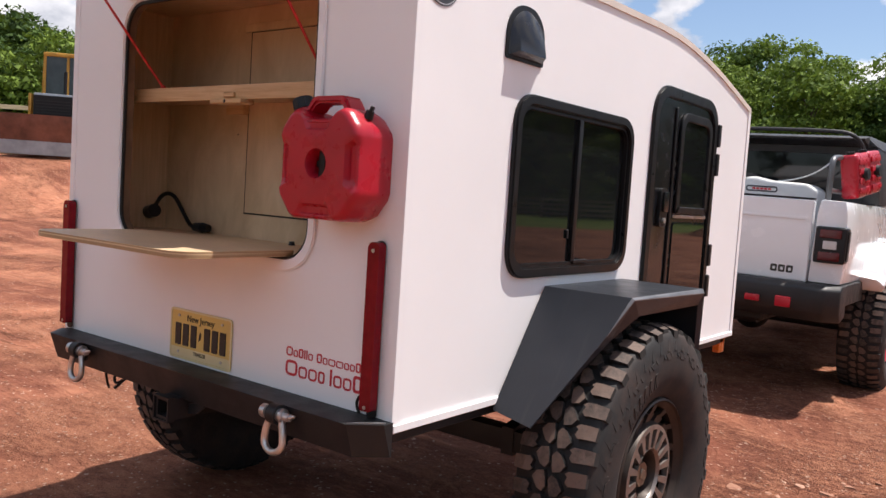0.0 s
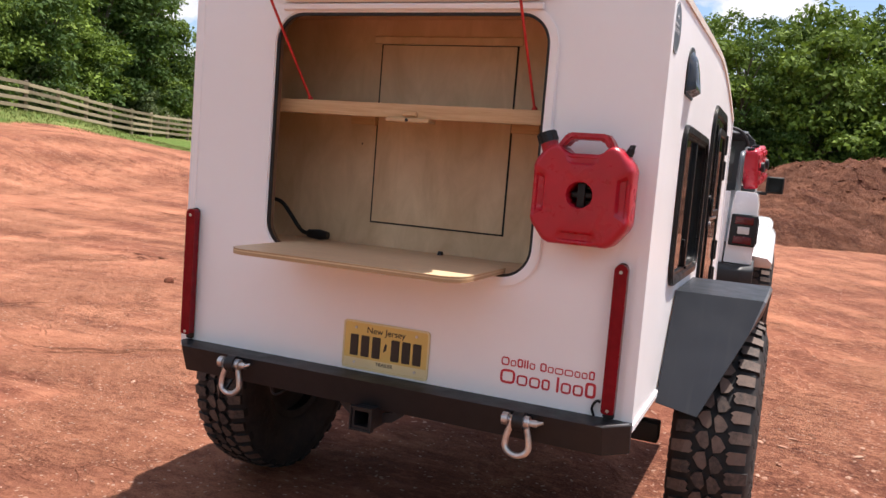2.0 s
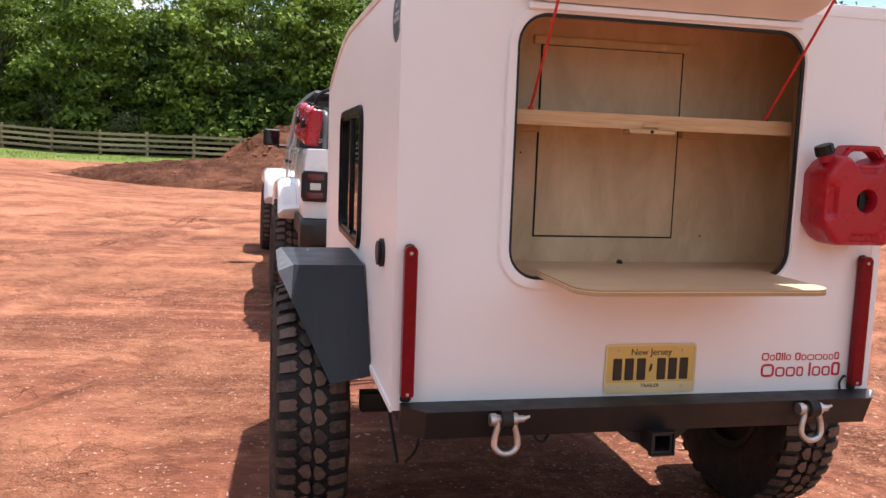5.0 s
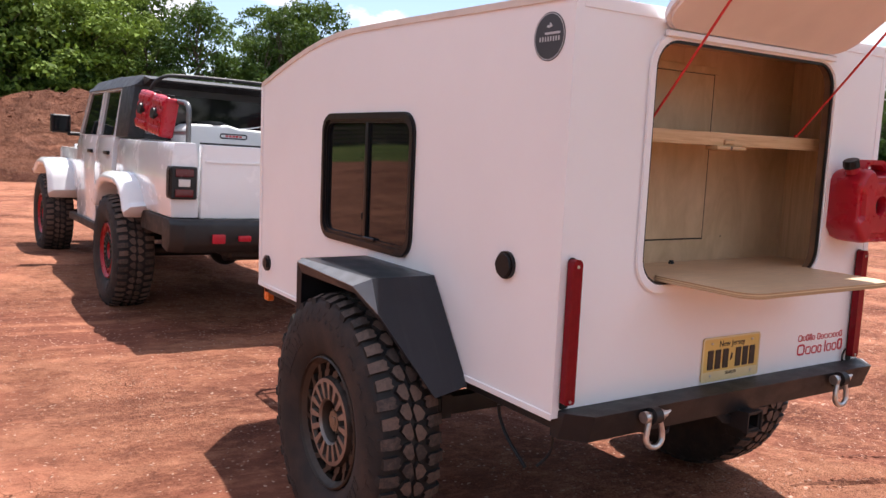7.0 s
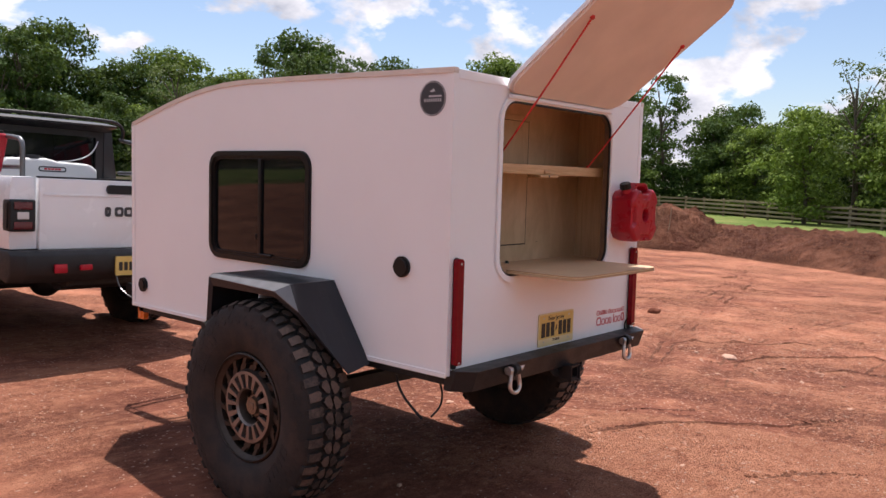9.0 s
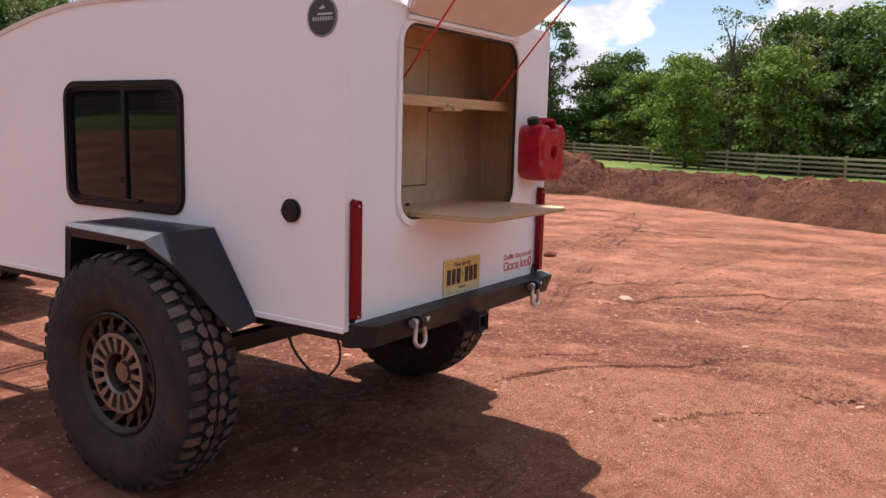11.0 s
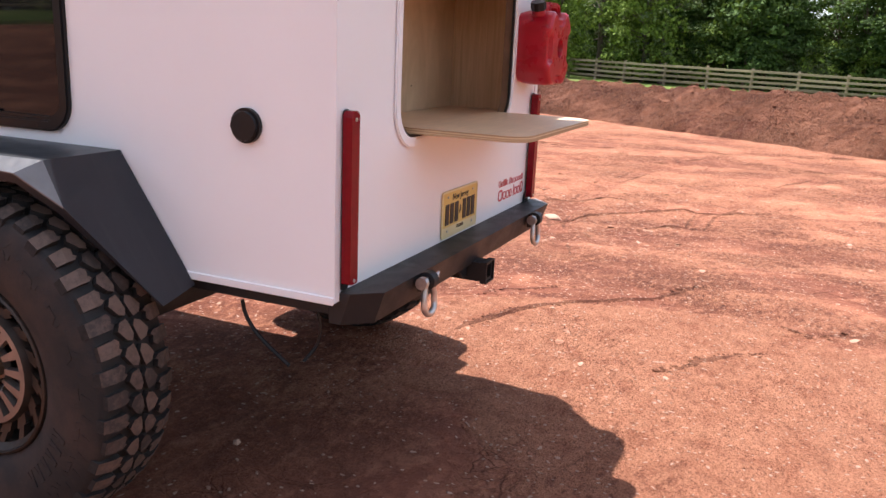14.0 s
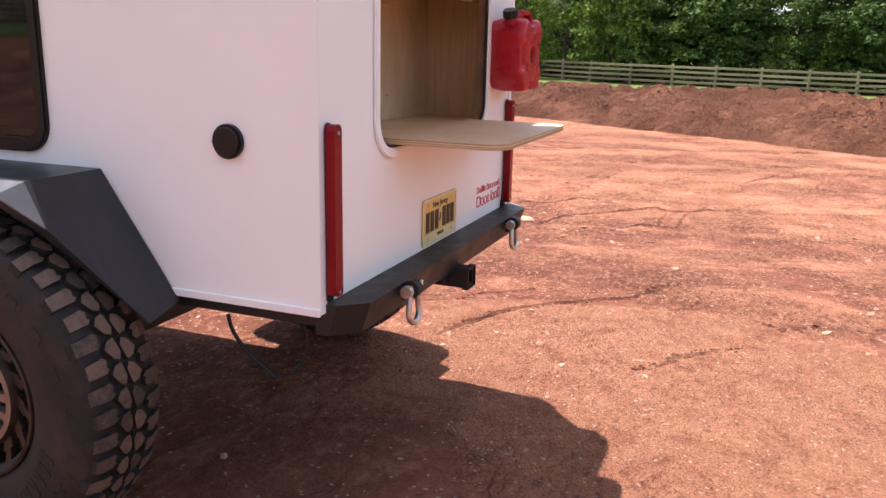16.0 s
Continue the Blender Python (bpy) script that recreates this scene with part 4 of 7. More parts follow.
for a, b in zip(EDGE, EDGE[1:]):
    d = b - a
    out = Vector((-d.y, d.x)).normalized()
    n = max(1, int(d.length / 2.4))
    for i in range(n):
        p = a.lerp(b, (i + rng.random() * 0.8) / n)
        q = p + out * rng.uniform(0.5, 3.0)
        # more light-leaved kinds here, dark ones beyond: leaf colour stands in for backlighting
        bright_side = q.x < 12
        plant(KINDS + [KINDS[2], KINDS[4], KINDS[2]] if bright_side else KINDS + [KINDS[0], KINDS[1], KINDS[3]] * 2, q.x, q.y, rng.uniform(0.9, 1.1), tall_at(*q) * rng.uniform(0.50, 1.0))
        if rng.random() < 0.85:
            q = p + out * rng.uniform(5.0, 10.0) + Vector((rng.uniform(-1, 1), 0))
            plant(KINDS + ([KINDS[4]] * 2 if bright_side else KINDS[:2] * 2), q.x, q.y, rng.uniform(0.9, 1.1), tall_at(*q) * rng.choice((0.72, 0.80, 0.88, 0.95, 1.0, 1.04)))
        for _ in range(2):
            q = a.lerp(b, (i + rng.random()) / n) + out * rng.uniform(-0.6, 1.6)
            plant(SHRUBS, q.x, q.y, rng.uniform(0.7, 1.2))
        q = p + out * rng.uniform(3.5, 6.5)
        if q.x > 30 and rng.random() < 0.6:
            continue
        plant(SHRUBS[2:], q.x, q.y, rng.uniform(1.0, 1.35))
for az, r, el in ((35.6, 60, 9.3), (37.2, 61, 9.1), (38.8, 60, 9.0), (41.0, 61, 8.4), (43.5, 60, 8.2)):
    x, y = r * math.sin(radians(az)) - 0.8, r * math.cos(radians(az)) - 1.0
    plant(PINES, x, y, 1.0, r * math.tan(radians(el)) + 1.55 - land(x, y))
for az, r, el in ((29.0, 56, 8.2), (31.5, 57, 6.9), (-22, 55, 10.8), (76.3, 57, 9.3), (80.5, 55, 7.6)):
    x, y = r * math.sin(radians(az)) - 0.8, r * math.cos(radians(az)) - 1.0
    plant(WISPY, x, y, 1.0, r * math.tan(radians(el)) + 1.55 - land(x, y))
for az, r, el in ((73.3, 56, 5.6), (79.2, 55, 6.0)):
    x, y = r * math.sin(radians(az)) - 0.8, r * math.cos(radians(az)) - 1.0
    plant([KINDS[2]], x, y, 0.95, r * math.tan(radians(el)) + 1.55 - land(x, y))
for k in range(16):
    a = radians(112 + 136 * k / 15)
    r = rng.uniform(40, 48)
    plant(KINDS, r * math.sin(a), r * math.cos(a), rng.uniform(0.85, 1.1))
# low thicket under the trees
clumps = []
for a, b in zip(EDGE, EDGE[1:]):
    d = b - a
    out = Vector((-d.y, d.x)).normalized()
    for i in range(int(d.length / 0.5)):
        q = a.lerp(b, (i + rng.random()) / int(d.length / 0.5)) + out * rng.uniform(0.8, 6.5)
        r = rng.uniform(0.7, 1.15)
        clumps.append(((q.x, q.y, land(q.x, q.y) + r * rng.uniform(-0.15, 0.9)), r))
tagged(new("undergrowth", leaf_mesh("undergrowth", clumps, 0.17, 120, 91, M["leaf_a"])), "dense low green undergrowth beneath the trees", "undergrowth", kind="stuff")


# ---- camping trailer ----
XL, XR, YF, ZB = -0.822, 0.806, 2.58, 0.780
XC = (XL + XR) / 2
WALL = 0.035
trailer = thing("camping_trailer", (XC, 1.0, 0.0), "white square off-road camping trailer with its rear galley hatch propped open", "trailer")
PROFILE = [(0.0, 2.058), (0.5, 2.070), (1.0, 2.082), (1.45, 2.088), (1.62, 2.083), (1.78, 2.068), (1.95, 2.043), (2.15, 2.004), (2.35, 1.957), (2.58, 1.898)]


def roof_z(y):
    return float(np.interp(y, [p[0] for p in PROFILE], [p[1] for p in PROFILE]))


def side_wall(x0, x1, holes, name):
    """A side panel between x0 and x1 with rounded openings cut through it."""
    outline = [(0.0, ZB), (YF, ZB)] + PROFILE[::-1]
    bm = prism(bmesh.new(), outline, on_x, x0, x1)
    finish(bm, 60)
    me = bpy.data.meshes.new(name)
    bm.to_mesh(me), bm.free()
    ob = place(name, me, trailer)
    me.materials.append(M["white"])
    for hole in holes:
        hb = prism(bmesh.new(), hole, on_x, min(x0, x1) - 0.05, max(x0, x1) + 0.05)
        finish(hb)
        cut_holes(ob, hb)
    return ob


def cut_holes(ob, bm):
    """Cuts a closed solid out of an object's mesh, for good."""
    me = bpy.data.meshes.new("cutter")
    bm.to_mesh(me), bm.free()
    cutter = new("cutter", me)
    mod = ob.modifiers.new("cut", "BOOLEAN")
    mod.operation, mod.object, mod.solver = "DIFFERENCE", cutter, "EXACT"
    graph = bpy.context.evaluated_depsgraph_get()
    graph.update()
    made = bpy.data.meshes.new_from_object(ob.evaluated_get(graph))
    made.name = me.name
    made.polygons.foreach_set("use_smooth", [False] * len(made.polygons))
    ob.modifiers.remove(mod)
    old = ob.data
    ob.data = made
    bpy.data.meshes.remove(old)
    bpy.data.objects.remove(cutter)
    bpy.data.meshes.remove(me)


WIN_L = rounded(0.885, 1.735, 1.150, 1.728, 0.085)
WIN_R = rounded(0.465, 1.262, 1.150, 1.705, 0.085)
DOOR = rounded(1.43, 2.125, 0.875, 1.875, (0.13, 0.13, 0.13, 0.13), 8)
wall_l = side_wall(XL, XL + WALL, [rounded(0.91, 1.71, 1.175, 1.703, 0.07)], "side_wall")
wall_r = side_wall(XR - WALL, XR, [rounded(0.49, 1.237, 1.175, 1.68, 0.07), rounded(1.45, 2.105, 0.895, 1.855, 0.12, 8)], "side_wall")

# rear wall with the galley opening
OX0, OX1, OZ0, OZ1, OR = -0.488, 0.470, 1.172, 1.970, 0.095
opening = rounded(OX0, OX1, OZ0, OZ1, OR, 8)
bm = bmesh.new()
prism(bm, [(XL + WALL, ZB), (XR - WALL, ZB), (XR - WALL, 2.057), (XL + WALL, 2.057)], on_y, 0.0, WALL)
finish(bm)
me = bpy.data.meshes.new("rear_wall")
bm.to_mesh(me), bm.free()
me.materials.append(M["white"])
rear = place("rear_wall", me, trailer)
cut_holes(rear, prism(bmesh.new(), opening, on_y, -0.1, 0.2))
part("front_wall", box(bmesh.new(), XL + WALL, XR - WALL, YF - WALL, YF - 0.001, ZB, 1.89), M["white"], trailer)
part("belly_panel", box(bmesh.new(), XL + WALL, XR - WALL, WALL, YF - WALL, ZB + 0.002, ZB + 0.03), M["black"], trailer)
bm = bmesh.new()
top = PROFILE
outline = [(y, z) for y, z in top] + [(y, z - 0.03) for y, z in top[::-1]]
prism(bm, outline, on_x, XL + WALL, XR - WALL)
part("roof", bm, M["white"], trailer, smooth=40)

# edge trim: roof edges, rear corners, bottom edges
for x0, x1 in ((XL - 0.006, XL + 0.022), (XR - 0.022, XR + 0.006)):
    bm = bmesh.new()
    prism(bm, [(y - 0.004, z + 0.007) for y, z in PROFILE] + [(y - 0.004, z - 0.016) for y, z in PROFILE[::-1]], on_x, x0, x1)
    part("roof_edge_trim", bm, M["edge"], trailer, "pale bare edge strip along the roof", smooth=40)
for x0, x1, s in ((XL - 0.004, XL + 0.028, 1), (XR - 0.028, XR + 0.004, -1)):
    bm = bmesh.new()
    box(bm, x0, x1, -0.0025, 0.002, ZB, 2.055)
    xx = (x0, x0 + 0.0045) if s > 0 else (x1 - 0.0045, x1)
    box(bm, xx[0], xx[1], 0.0022, 0.034, ZB, 2.050)
    part("corner_trim", bm, M["white"], trailer)
    xx = (XL - 0.008, XL - 0.0005) if s > 0 else (XR + 0.0005, XR + 0.008)
    part("bottom_trim", box(bmesh.new(), xx[0], xx[1], 0.0, YF, ZB - 0.006, ZB + 0.016, 0.002, 1), M["white"], trailer)
    xx = (XL - 0.005, XL - 0.0005) if s > 0 else (XR + 0.0005, XR + 0.005)
    part("front_corner_trim", box(bmesh.new(), xx[0], xx[1], YF - 0.03, YF + 0.004, ZB, 1.895, 0.0015, 1), M["white"], trailer)
part("rear_top_trim", box(bmesh.new(), XL + 0.028, XR - 0.028, -0.0030, 0.001, 2.022, 2.060, 0.0008, 1), M["white"], trailer)

# moulded rim and rubber seal round the galley opening
bm = ring_slab(bmesh.new(), rounded(OX0 - 0.026, OX1 + 0.026, OZ0 - 0.026, OZ1 + 0.020, OR + 0.024, 8), rounded(OX0 + 0.004, OX1 - 0.004, OZ0 + 0.004, OZ1 - 0.004, OR, 8), on_y, -0.010, -0.0005)
bmesh.ops.bevel(bm, geom=bm.edges[:], offset=0.004, segments=2, affect="EDGES")
part("opening_rim", bm, M["white"], trailer, smooth=40)
bm = ring_slab(bmesh.new(), rounded(OX0 + 0.004, OX1 - 0.004, OZ0 + 0.004, OZ1 - 0.004, OR, 8), rounded(OX0 + 0.013, OX1 - 0.013, OZ0 + 0.013, OZ1 - 0.013, OR - 0.010, 8), on_y, -0.0015, 0.006)
part("opening_seal", bm, M["seal"], trailer, "black rubber seal", smooth=40)
# liner of the opening, coloured dark for the shade inside
bm = ring_slab(bmesh.new(), rounded(OX0 + 0.0005, OX1 - 0.0005, OZ0 + 0.0005, OZ1 - 0.0005, OR, 8), rounded(OX0 + 0.004, OX1 - 0.004, OZ0 + 0.004, OZ1 - 0.004, OR - 0.003, 8), on_y, 0.005, WALL + 0.001)
part("opening_liner", bm, M["stained_edge"], trailer, smooth=40)

# galley inside: plywood box, bulkhead with a hatch, shelf
IX0, IX1 = XL + WALL + 0.002, XR - WALL - 0.002
part("galley_side_panel", box(bmesh.new(), IX0, IX0 + 0.012, WALL, 0.372, 1.165, 2.04), M["ply"], trailer)
part("galley_side_panel", box(bmesh.new(), IX1 - 0.012, IX1, WALL, 0.372, 1.165, 2.04), M["ply"], trailer)
part("galley_ceiling_panel", box(bmesh.new(), IX0 + 0.012, IX1 - 0.012, WALL, 0.372, 2.018, 2.030), M["ply"], trailer)
part("galley_counter", box(bmesh.new(), IX0 + 0.012, IX1 - 0.012, 0.036, 0.372, 1.165, 1.183), M["ply"], trailer)
HX0, HX1, HZ0, HZ1 = -0.284, 0.246, 1.270, 1.931
bulk = part("bulkhead", box(bmesh.new(), IX0, IX1, 0.373, 0.388, 1.165, 2.04), M["ply"], trailer, "birch plywood partition")
bm = ring_slab(bmesh.new(), [(HX0, HZ0), (HX1, HZ0), (HX1, HZ1), (HX0, HZ1)], [(HX0 + 0.0060, HZ0 + 0.0060), (HX1 - 0.0060, HZ0 + 0.0060), (HX1 - 0.0060, HZ1 - 0.0060), (HX0 + 0.0060, HZ1 - 0.0060)], on_y, 0.3705, 0.3735)
part("hatch_gap", bm, M["groove"], bulk)
part("hatch_panel", box(bmesh.new(), HX0 + 0.0060, HX1 - 0.0060, 0.3690, 0.3735, HZ0 + 0.0060, HZ1 - 0.0060), M["ply"], bulk)
part("cleat", box(bmesh.new(), -0.312, 0.262, 0.362, 0.373, 1.928, 1.956, 0.002, 1), M["ply"], trailer)
shelf = part("shelf_board", box(bmesh.new(), IX0 + 0.013, IX1 - 0.013, 0.098, 0.372, 1.672, 1.690), M["ply"], trailer, "plywood shelf")
part("shelf_lip", box(bmesh.new(), IX0 + 0.013, IX1 - 0.013, 0.078, 0.0975, 1.644, 1.690, 0.003, 2), M["pine"], shelf, "pale pine front board")
bm = box(bmesh.new(), -0.088, 0.068, 0.058, 0.112, 1.630, 1.6435, 0.002, 1)
part("turn_latch", bm, M["pine"], shelf)
bm = box(bmesh.new(), -0.035, 0.018, 0.068, 0.078, 1.650, 1.666, 0.003, 1)
part("latch_block", bm, M["pine"], shelf)
part("latch_screw", cyl(bmesh.new(), (-0.012, 0.0575, 1.637), (-0.012, 0.066, 1.637), 0.006, seg=10), M["plastic"], shelf)
for x in (-0.33, 0.30):
    part("shelf_support", box(bmesh.new(), x - 0.05, x + 0.05, 0.345, 0.372, 1.63, 1.671, 0.002, 1), M["pine"], shelf)
for x, z in ((-0.34, 1.56), (0.36, 1.28)):
    part("panel_screw", cyl(bmesh.new(), (x, 0.3722, z), (x, 0.374, z), 0.0035, seg=8), M["plastic"], bulk)

# fold-out table
bm = bmesh.new()
prism(bm, rounded(-0.387, 0.380, -0.352, 0.034, (0.02, 0.02, 0.07, 0.07), 6), on_z, 1.186, 1.204)
table = part("fold_out_table", bm, [M["ply"]], trailer, "sealed birch plywood table leaf", smooth=40)
bm = ring_slab(bmesh.new(), rounded(-0.389, 0.382, -0.354, 0.034, (0.02, 0.02, 0.072, 0.072), 6), rounded(-0.386, 0.379, -0.351, 0.033, (0.019, 0.019, 0.069, 0.069), 6), on_z, 1.1865, 1.2035)
part("table_edge", bm, M["ply_edge"], table, "layered plywood edge")
part("counter_catch", cyl(bmesh.new(), (0.03, 0.33, 1.183), (0.03, 0.33, 1.196), 0.012, 0.008, 10), M["plastic"], trailer)
bm = bmesh.new()
tube(bm, [(-0.74, 0.29, 1.25), (-0.70, 0.30, 1.32), (-0.65, 0.32, 1.325), (-0.60, 0.33, 1.26), (-0.56, 0.335, 1.21), (-0.53, 0.335, 1.203), (-0.50, 0.335, 1.203)], 0.008, 8, smooth_turns=3)
cord = part("power_cord", bm, M["plastic"], trailer, "black power cord lying on the counter")
bm = bmesh.new()
cyl(bm, (-0.525, 0.335, 1.204), (-0.475, 0.335, 1.204), 0.016, 0.020, 14)
cyl(bm, (-0.475, 0.335, 1.204), (-0.440, 0.335, 1.204), 0.020, 0.014, 14)
part("cord_plug", bm, M["plastic"], cord)
bm = bmesh.new()
cyl(bm, (-0.765, 0.29, 1.245), (-0.71, 0.28, 1.255), 0.026, 0.026, 14)
part("cord_plug", bm, M["plastic"], cord)

# raised hatch lid with cords
HINGE = Vector((0, -0.012, 1.988))
lid_run = (Vector((0, -0.640, 2.475)) - HINGE)
LID = Matrix.Translation(HINGE) @ Matrix(((1, 0, 0, 0), (0, lid_run.y / lid_run.length, -lid_run.z / lid_run.length, 0), (0, lid_run.z / lid_run.length, lid_run.y / lid_run.length, 0), (0, 0, 0, 1)))
LONG = lid_run.length + 0.02


def on_lid(u, v, w):
    # u across, v along from the hinge, w up through the lid (outer skin side positive)
    return LID @ Vector((u, v, -w))


bm = prism(bmesh.new(), rounded(OX0 - 0.02, OX1 + 0.02, 0.0, LONG, (0.10, 0.10, 0.10, 0.10), 8), on_lid, 0.012, 0.030)
lid = part("hatch_lid", bm, M["white"], trailer, "propped-up white hatch lid", smooth=40)
bm = prism(bmesh.new(), rounded(OX0 - 0.008, OX1 + 0.008, 0.012, LONG - 0.012, (0.09, 0.09, 0.09, 0.09), 8), on_lid, 0.0, 0.0118)
bmesh.ops.bevel(bm, geom=[e for e in bm.edges if len(e.link_faces) == 2 and e.calc_face_angle(0) > 0.8], offset=0.004, segments=2, affect="EDGES")
part("lid_lining", bm, M["lid_in"], lid, "beige lining of the lid", smooth=40)
bm = box(bmesh.new(), OX0 + 0.03, OX1 - 0.03, -0.022, -0.006, 1.972, 1.992, 0.003, 1)
part("hinge_strip", bm, M["white"], trailer)
for x in (OX0 + 0.055, OX1 - 0.055):
    a = LID @ Vector((x, 0.60 * LONG, 0.004))
    b = Vector((x + (0.03 if x < 0 else -0.01), 0.095, 1.694))
    bm = bmesh.new()
    tube(bm, [a, a.lerp(b, 0.5) + Vector((0, 0, -0.006)), b], 0.0042, 8, smooth_turns=1)
    cord = part("lid_cord", bm, M["rope"], trailer, "taut red cord")
    bm = bmesh.new()
    bmesh.ops.create_uvsphere(bm, u_segments=10, v_segments=8, radius=0.009, matrix=Matrix.Translation(b))
    part("knot", bm, M["rope"], cord)
    bm = bmesh.new()
    bmesh.ops.create_uvsphere(bm, u_segments=10, v_segments=8, radius=0.011, matrix=Matrix.Translation(a))
    part("knot", bm, M["rope"], cord)


# windows and door
def slider_window(outer, x, s, y0, y1, z0, z1, split, open_side):
    """A two-pane sliding window; s is the outward direction along x."""
    bm = ring_slab(bmesh.new(), outer, rounded(y0 + 0.032, y1 - 0.032, z0 + 0.032, z1 - 0.032, 0.06), on_x, x - s * 0.03, x + s * 0.016)
    bmesh.ops.bevel(bm, geom=bm.edges[:], offset=0.005, segments=2, affect="EDGES")
    win = part("window", bm, M["frame"], trailer, "black-framed sliding window with dark glass", smooth=40)
    bm = ring_slab(bmesh.new(), rounded(y0 + 0.0325, y1 - 0.0325, z0 + 0.0325, z1 - 0.0325, 0.06), rounded(y0 + 0.043, y1 - 0.043, z0 + 0.043, z1 - 0.043, 0.050), on_x, x - s * 0.012, x + s * 0.006)
    part("inner_frame", bm, M["frame"], win, smooth=40)
    part("divider", box(bmesh.new(), *sorted((x - s * 0.012, x + s * 0.010)), split - 0.012, split + 0.012, z0 + 0.043, z1 - 0.043, 0.004, 2), M["frame"], win)
    for a, b, deep in ((y0 + 0.040, split - 0.010, 0.002), (split + 0.010, y1 - 0.040, 0.007)):
        part("pane", box(bmesh.new(), *sorted((x - s * deep, x - s * (deep + 0.004))), a, b, z0 + 0.040, z1 - 0.040), M["glass"], win, "dark tinted pane")
    bm = box(bmesh.new(), *sorted((x + s * 0.004, x + s * 0.014)), split + open_side * 0.05 - 0.05, split + open_side * 0.05 + 0.05, z0 + 0.036, z0 + 0.050, 0.003, 1)
    part("track", bm, M["frame"], win)
    bm = box(bmesh.new(), *sorted((x - s * 0.003, x + s * 0.006)), split - 0.035 * open_side - 0.006, split - 0.035 * open_side + 0.006, z0 + 0.12, z0 + 0.15, 0.003, 1)
    part("latch", bm, M["plastic"], win)
    return win


slider_window(WIN_L, XL, -1, 0.885, 1.735, 1.150, 1.728, 1.285, -1)
slider_window(WIN_R, XR, 1, 0.465, 1.262, 1.150, 1.705, 0.865, 1)
bm = ring_slab(bmesh.new(), DOOR, rounded(1.475, 2.08, 0.92, 1.83, 0.095, 8), on_x, XR - 0.03, XR + 0.014)
bmesh.ops.bevel(bm, geom=bm.edges[:], offset=0.005, segments=2, affect="EDGES")
door = part("entry_door", bm, M["frame"], trailer, "glossy black entry door with a small window", smooth=40)
part("door_leaf", prism(bmesh.new(), rounded(1.476, 2.079, 0.921, 1.829, 0.095, 8), on_x, XR - 0.02, XR + 0.004), M["hood"], door, smooth=40)
bm = ring_slab(bmesh.new(), rounded(1.70, 2.055, 1.37, 1.79, (0.07, 0.07, 0.01, 0.01)), rounded(1.735, 2.02, 1.40, 1.755, (0.045, 0.045, 0.005, 0.005)), on_x, XR + 0.0045, XR + 0.016)
bmesh.ops.bevel(bm, geom=bm.edges[:], offset=0.003, segments=1, affect="EDGES")
part("door_window_frame", bm, M["frame"], door, smooth=40)
part("door_window", prism(bmesh.new(), rounded(1.733, 2.022, 1.398, 1.757, 0.04), on_x, XR + 0.0045, XR + 0.009), M["glass"], door)
part("door_rail", box(bmesh.new(), XR + 0.0045, XR + 0.011, 1.695, 2.06, 1.352, 1.366, 0.002, 1), M["zinc"], door, "thin bright rail")
part("lower_panel", prism(bmesh.new(), rounded(1.70, 2.055, 0.96, 1.335, 0.02), on_x, XR + 0.0045, XR + 0.009), M["glass"], door)
part("door_stile", box(bmesh.new(), XR + 0.0045, XR + 0.012, 1.645, 1.662, 0.94, 1.80, 0.003, 1), M["frame"], door)
bm = prism(bmesh.new(), rounded(1.535, 1.605, 1.315, 1.470, 0.02), on_x, XR + 0.0045, XR + 0.018)
handle = part("door_handle", bm, M["plastic"], door, "black paddle handle")
part("lock", cyl(bmesh.new(), (XR + 0.018, 1.57, 1.34), (XR + 0.026, 1.57, 1.34), 0.012, seg=14), M["zinc"], handle)
part("paddle", box(bmesh.new(), XR + 0.0185, XR + 0.030, 1.55, 1.592, 1.375, 1.455, 0.006, 2), M["hood"], handle)
for z in (1.00, 1.14, 1.55, 1.68):
    part("hinge", box(bmesh.new(), XR + 0.001, XR + 0.022, 2.117, 2.148, z, z + 0.10, 0.004, 1), M["plastic"], door)

# vent hood high on the side
bm = bmesh.new()
front = []
for k in range(13):
    a = math.pi * k / 12
    front.append((0.498 + 0.090 * math.cos(a), 1.858 + 0.086 * math.sin(a)))
outer = [(0.404, 1.797)] + [(0.404, 1.81)] + front[::-1] + [(0.592, 1.81), (0.592, 1.797)]
lo = [bm.verts.new((XR + 0.001, u, v)) for u, v in outer]
hi = [bm.verts.new((XR + 0.033 - 0.014 * max(0, (v - 1.80) / 0.14), 0.498 + (u - 0.498) * 0.74, 1.812 + (v - 1.797) * 0.74)) for u, v in outer]
bm.faces.new(hi)
for i in range(len(lo)):
    j = (i + 1) % len(lo)
    bm.faces.new((lo[i], lo[j], hi[j], hi[i]))
bmesh.ops.bevel(bm, geom=[e for e in bm.edges if len(e.link_faces) == 2 and e.calc_face_angle(0) > 0.5], offset=0.008, segments=2, affect="EDGES")
hood = part("vent_hood", bm, M["hood"], trailer, "glossy black plastic vent hood", smooth=50)
part("vent_flange", prism(bmesh.new(), rounded(0.396, 0.600, 1.790, 1.952, (0.09, 0.09, 0.01, 0.01)), on_x, XR + 0.0005, XR + 0.005), M["plastic"], hood)


def disc_x(name, x, s, y, z, r, deep, material, parent, label="", seg=28):
    bm = cyl(bmesh.new(), (x, y, z), (x + s * deep, y, z), r, seg=seg)
    return part(name, bm, material, parent, label)


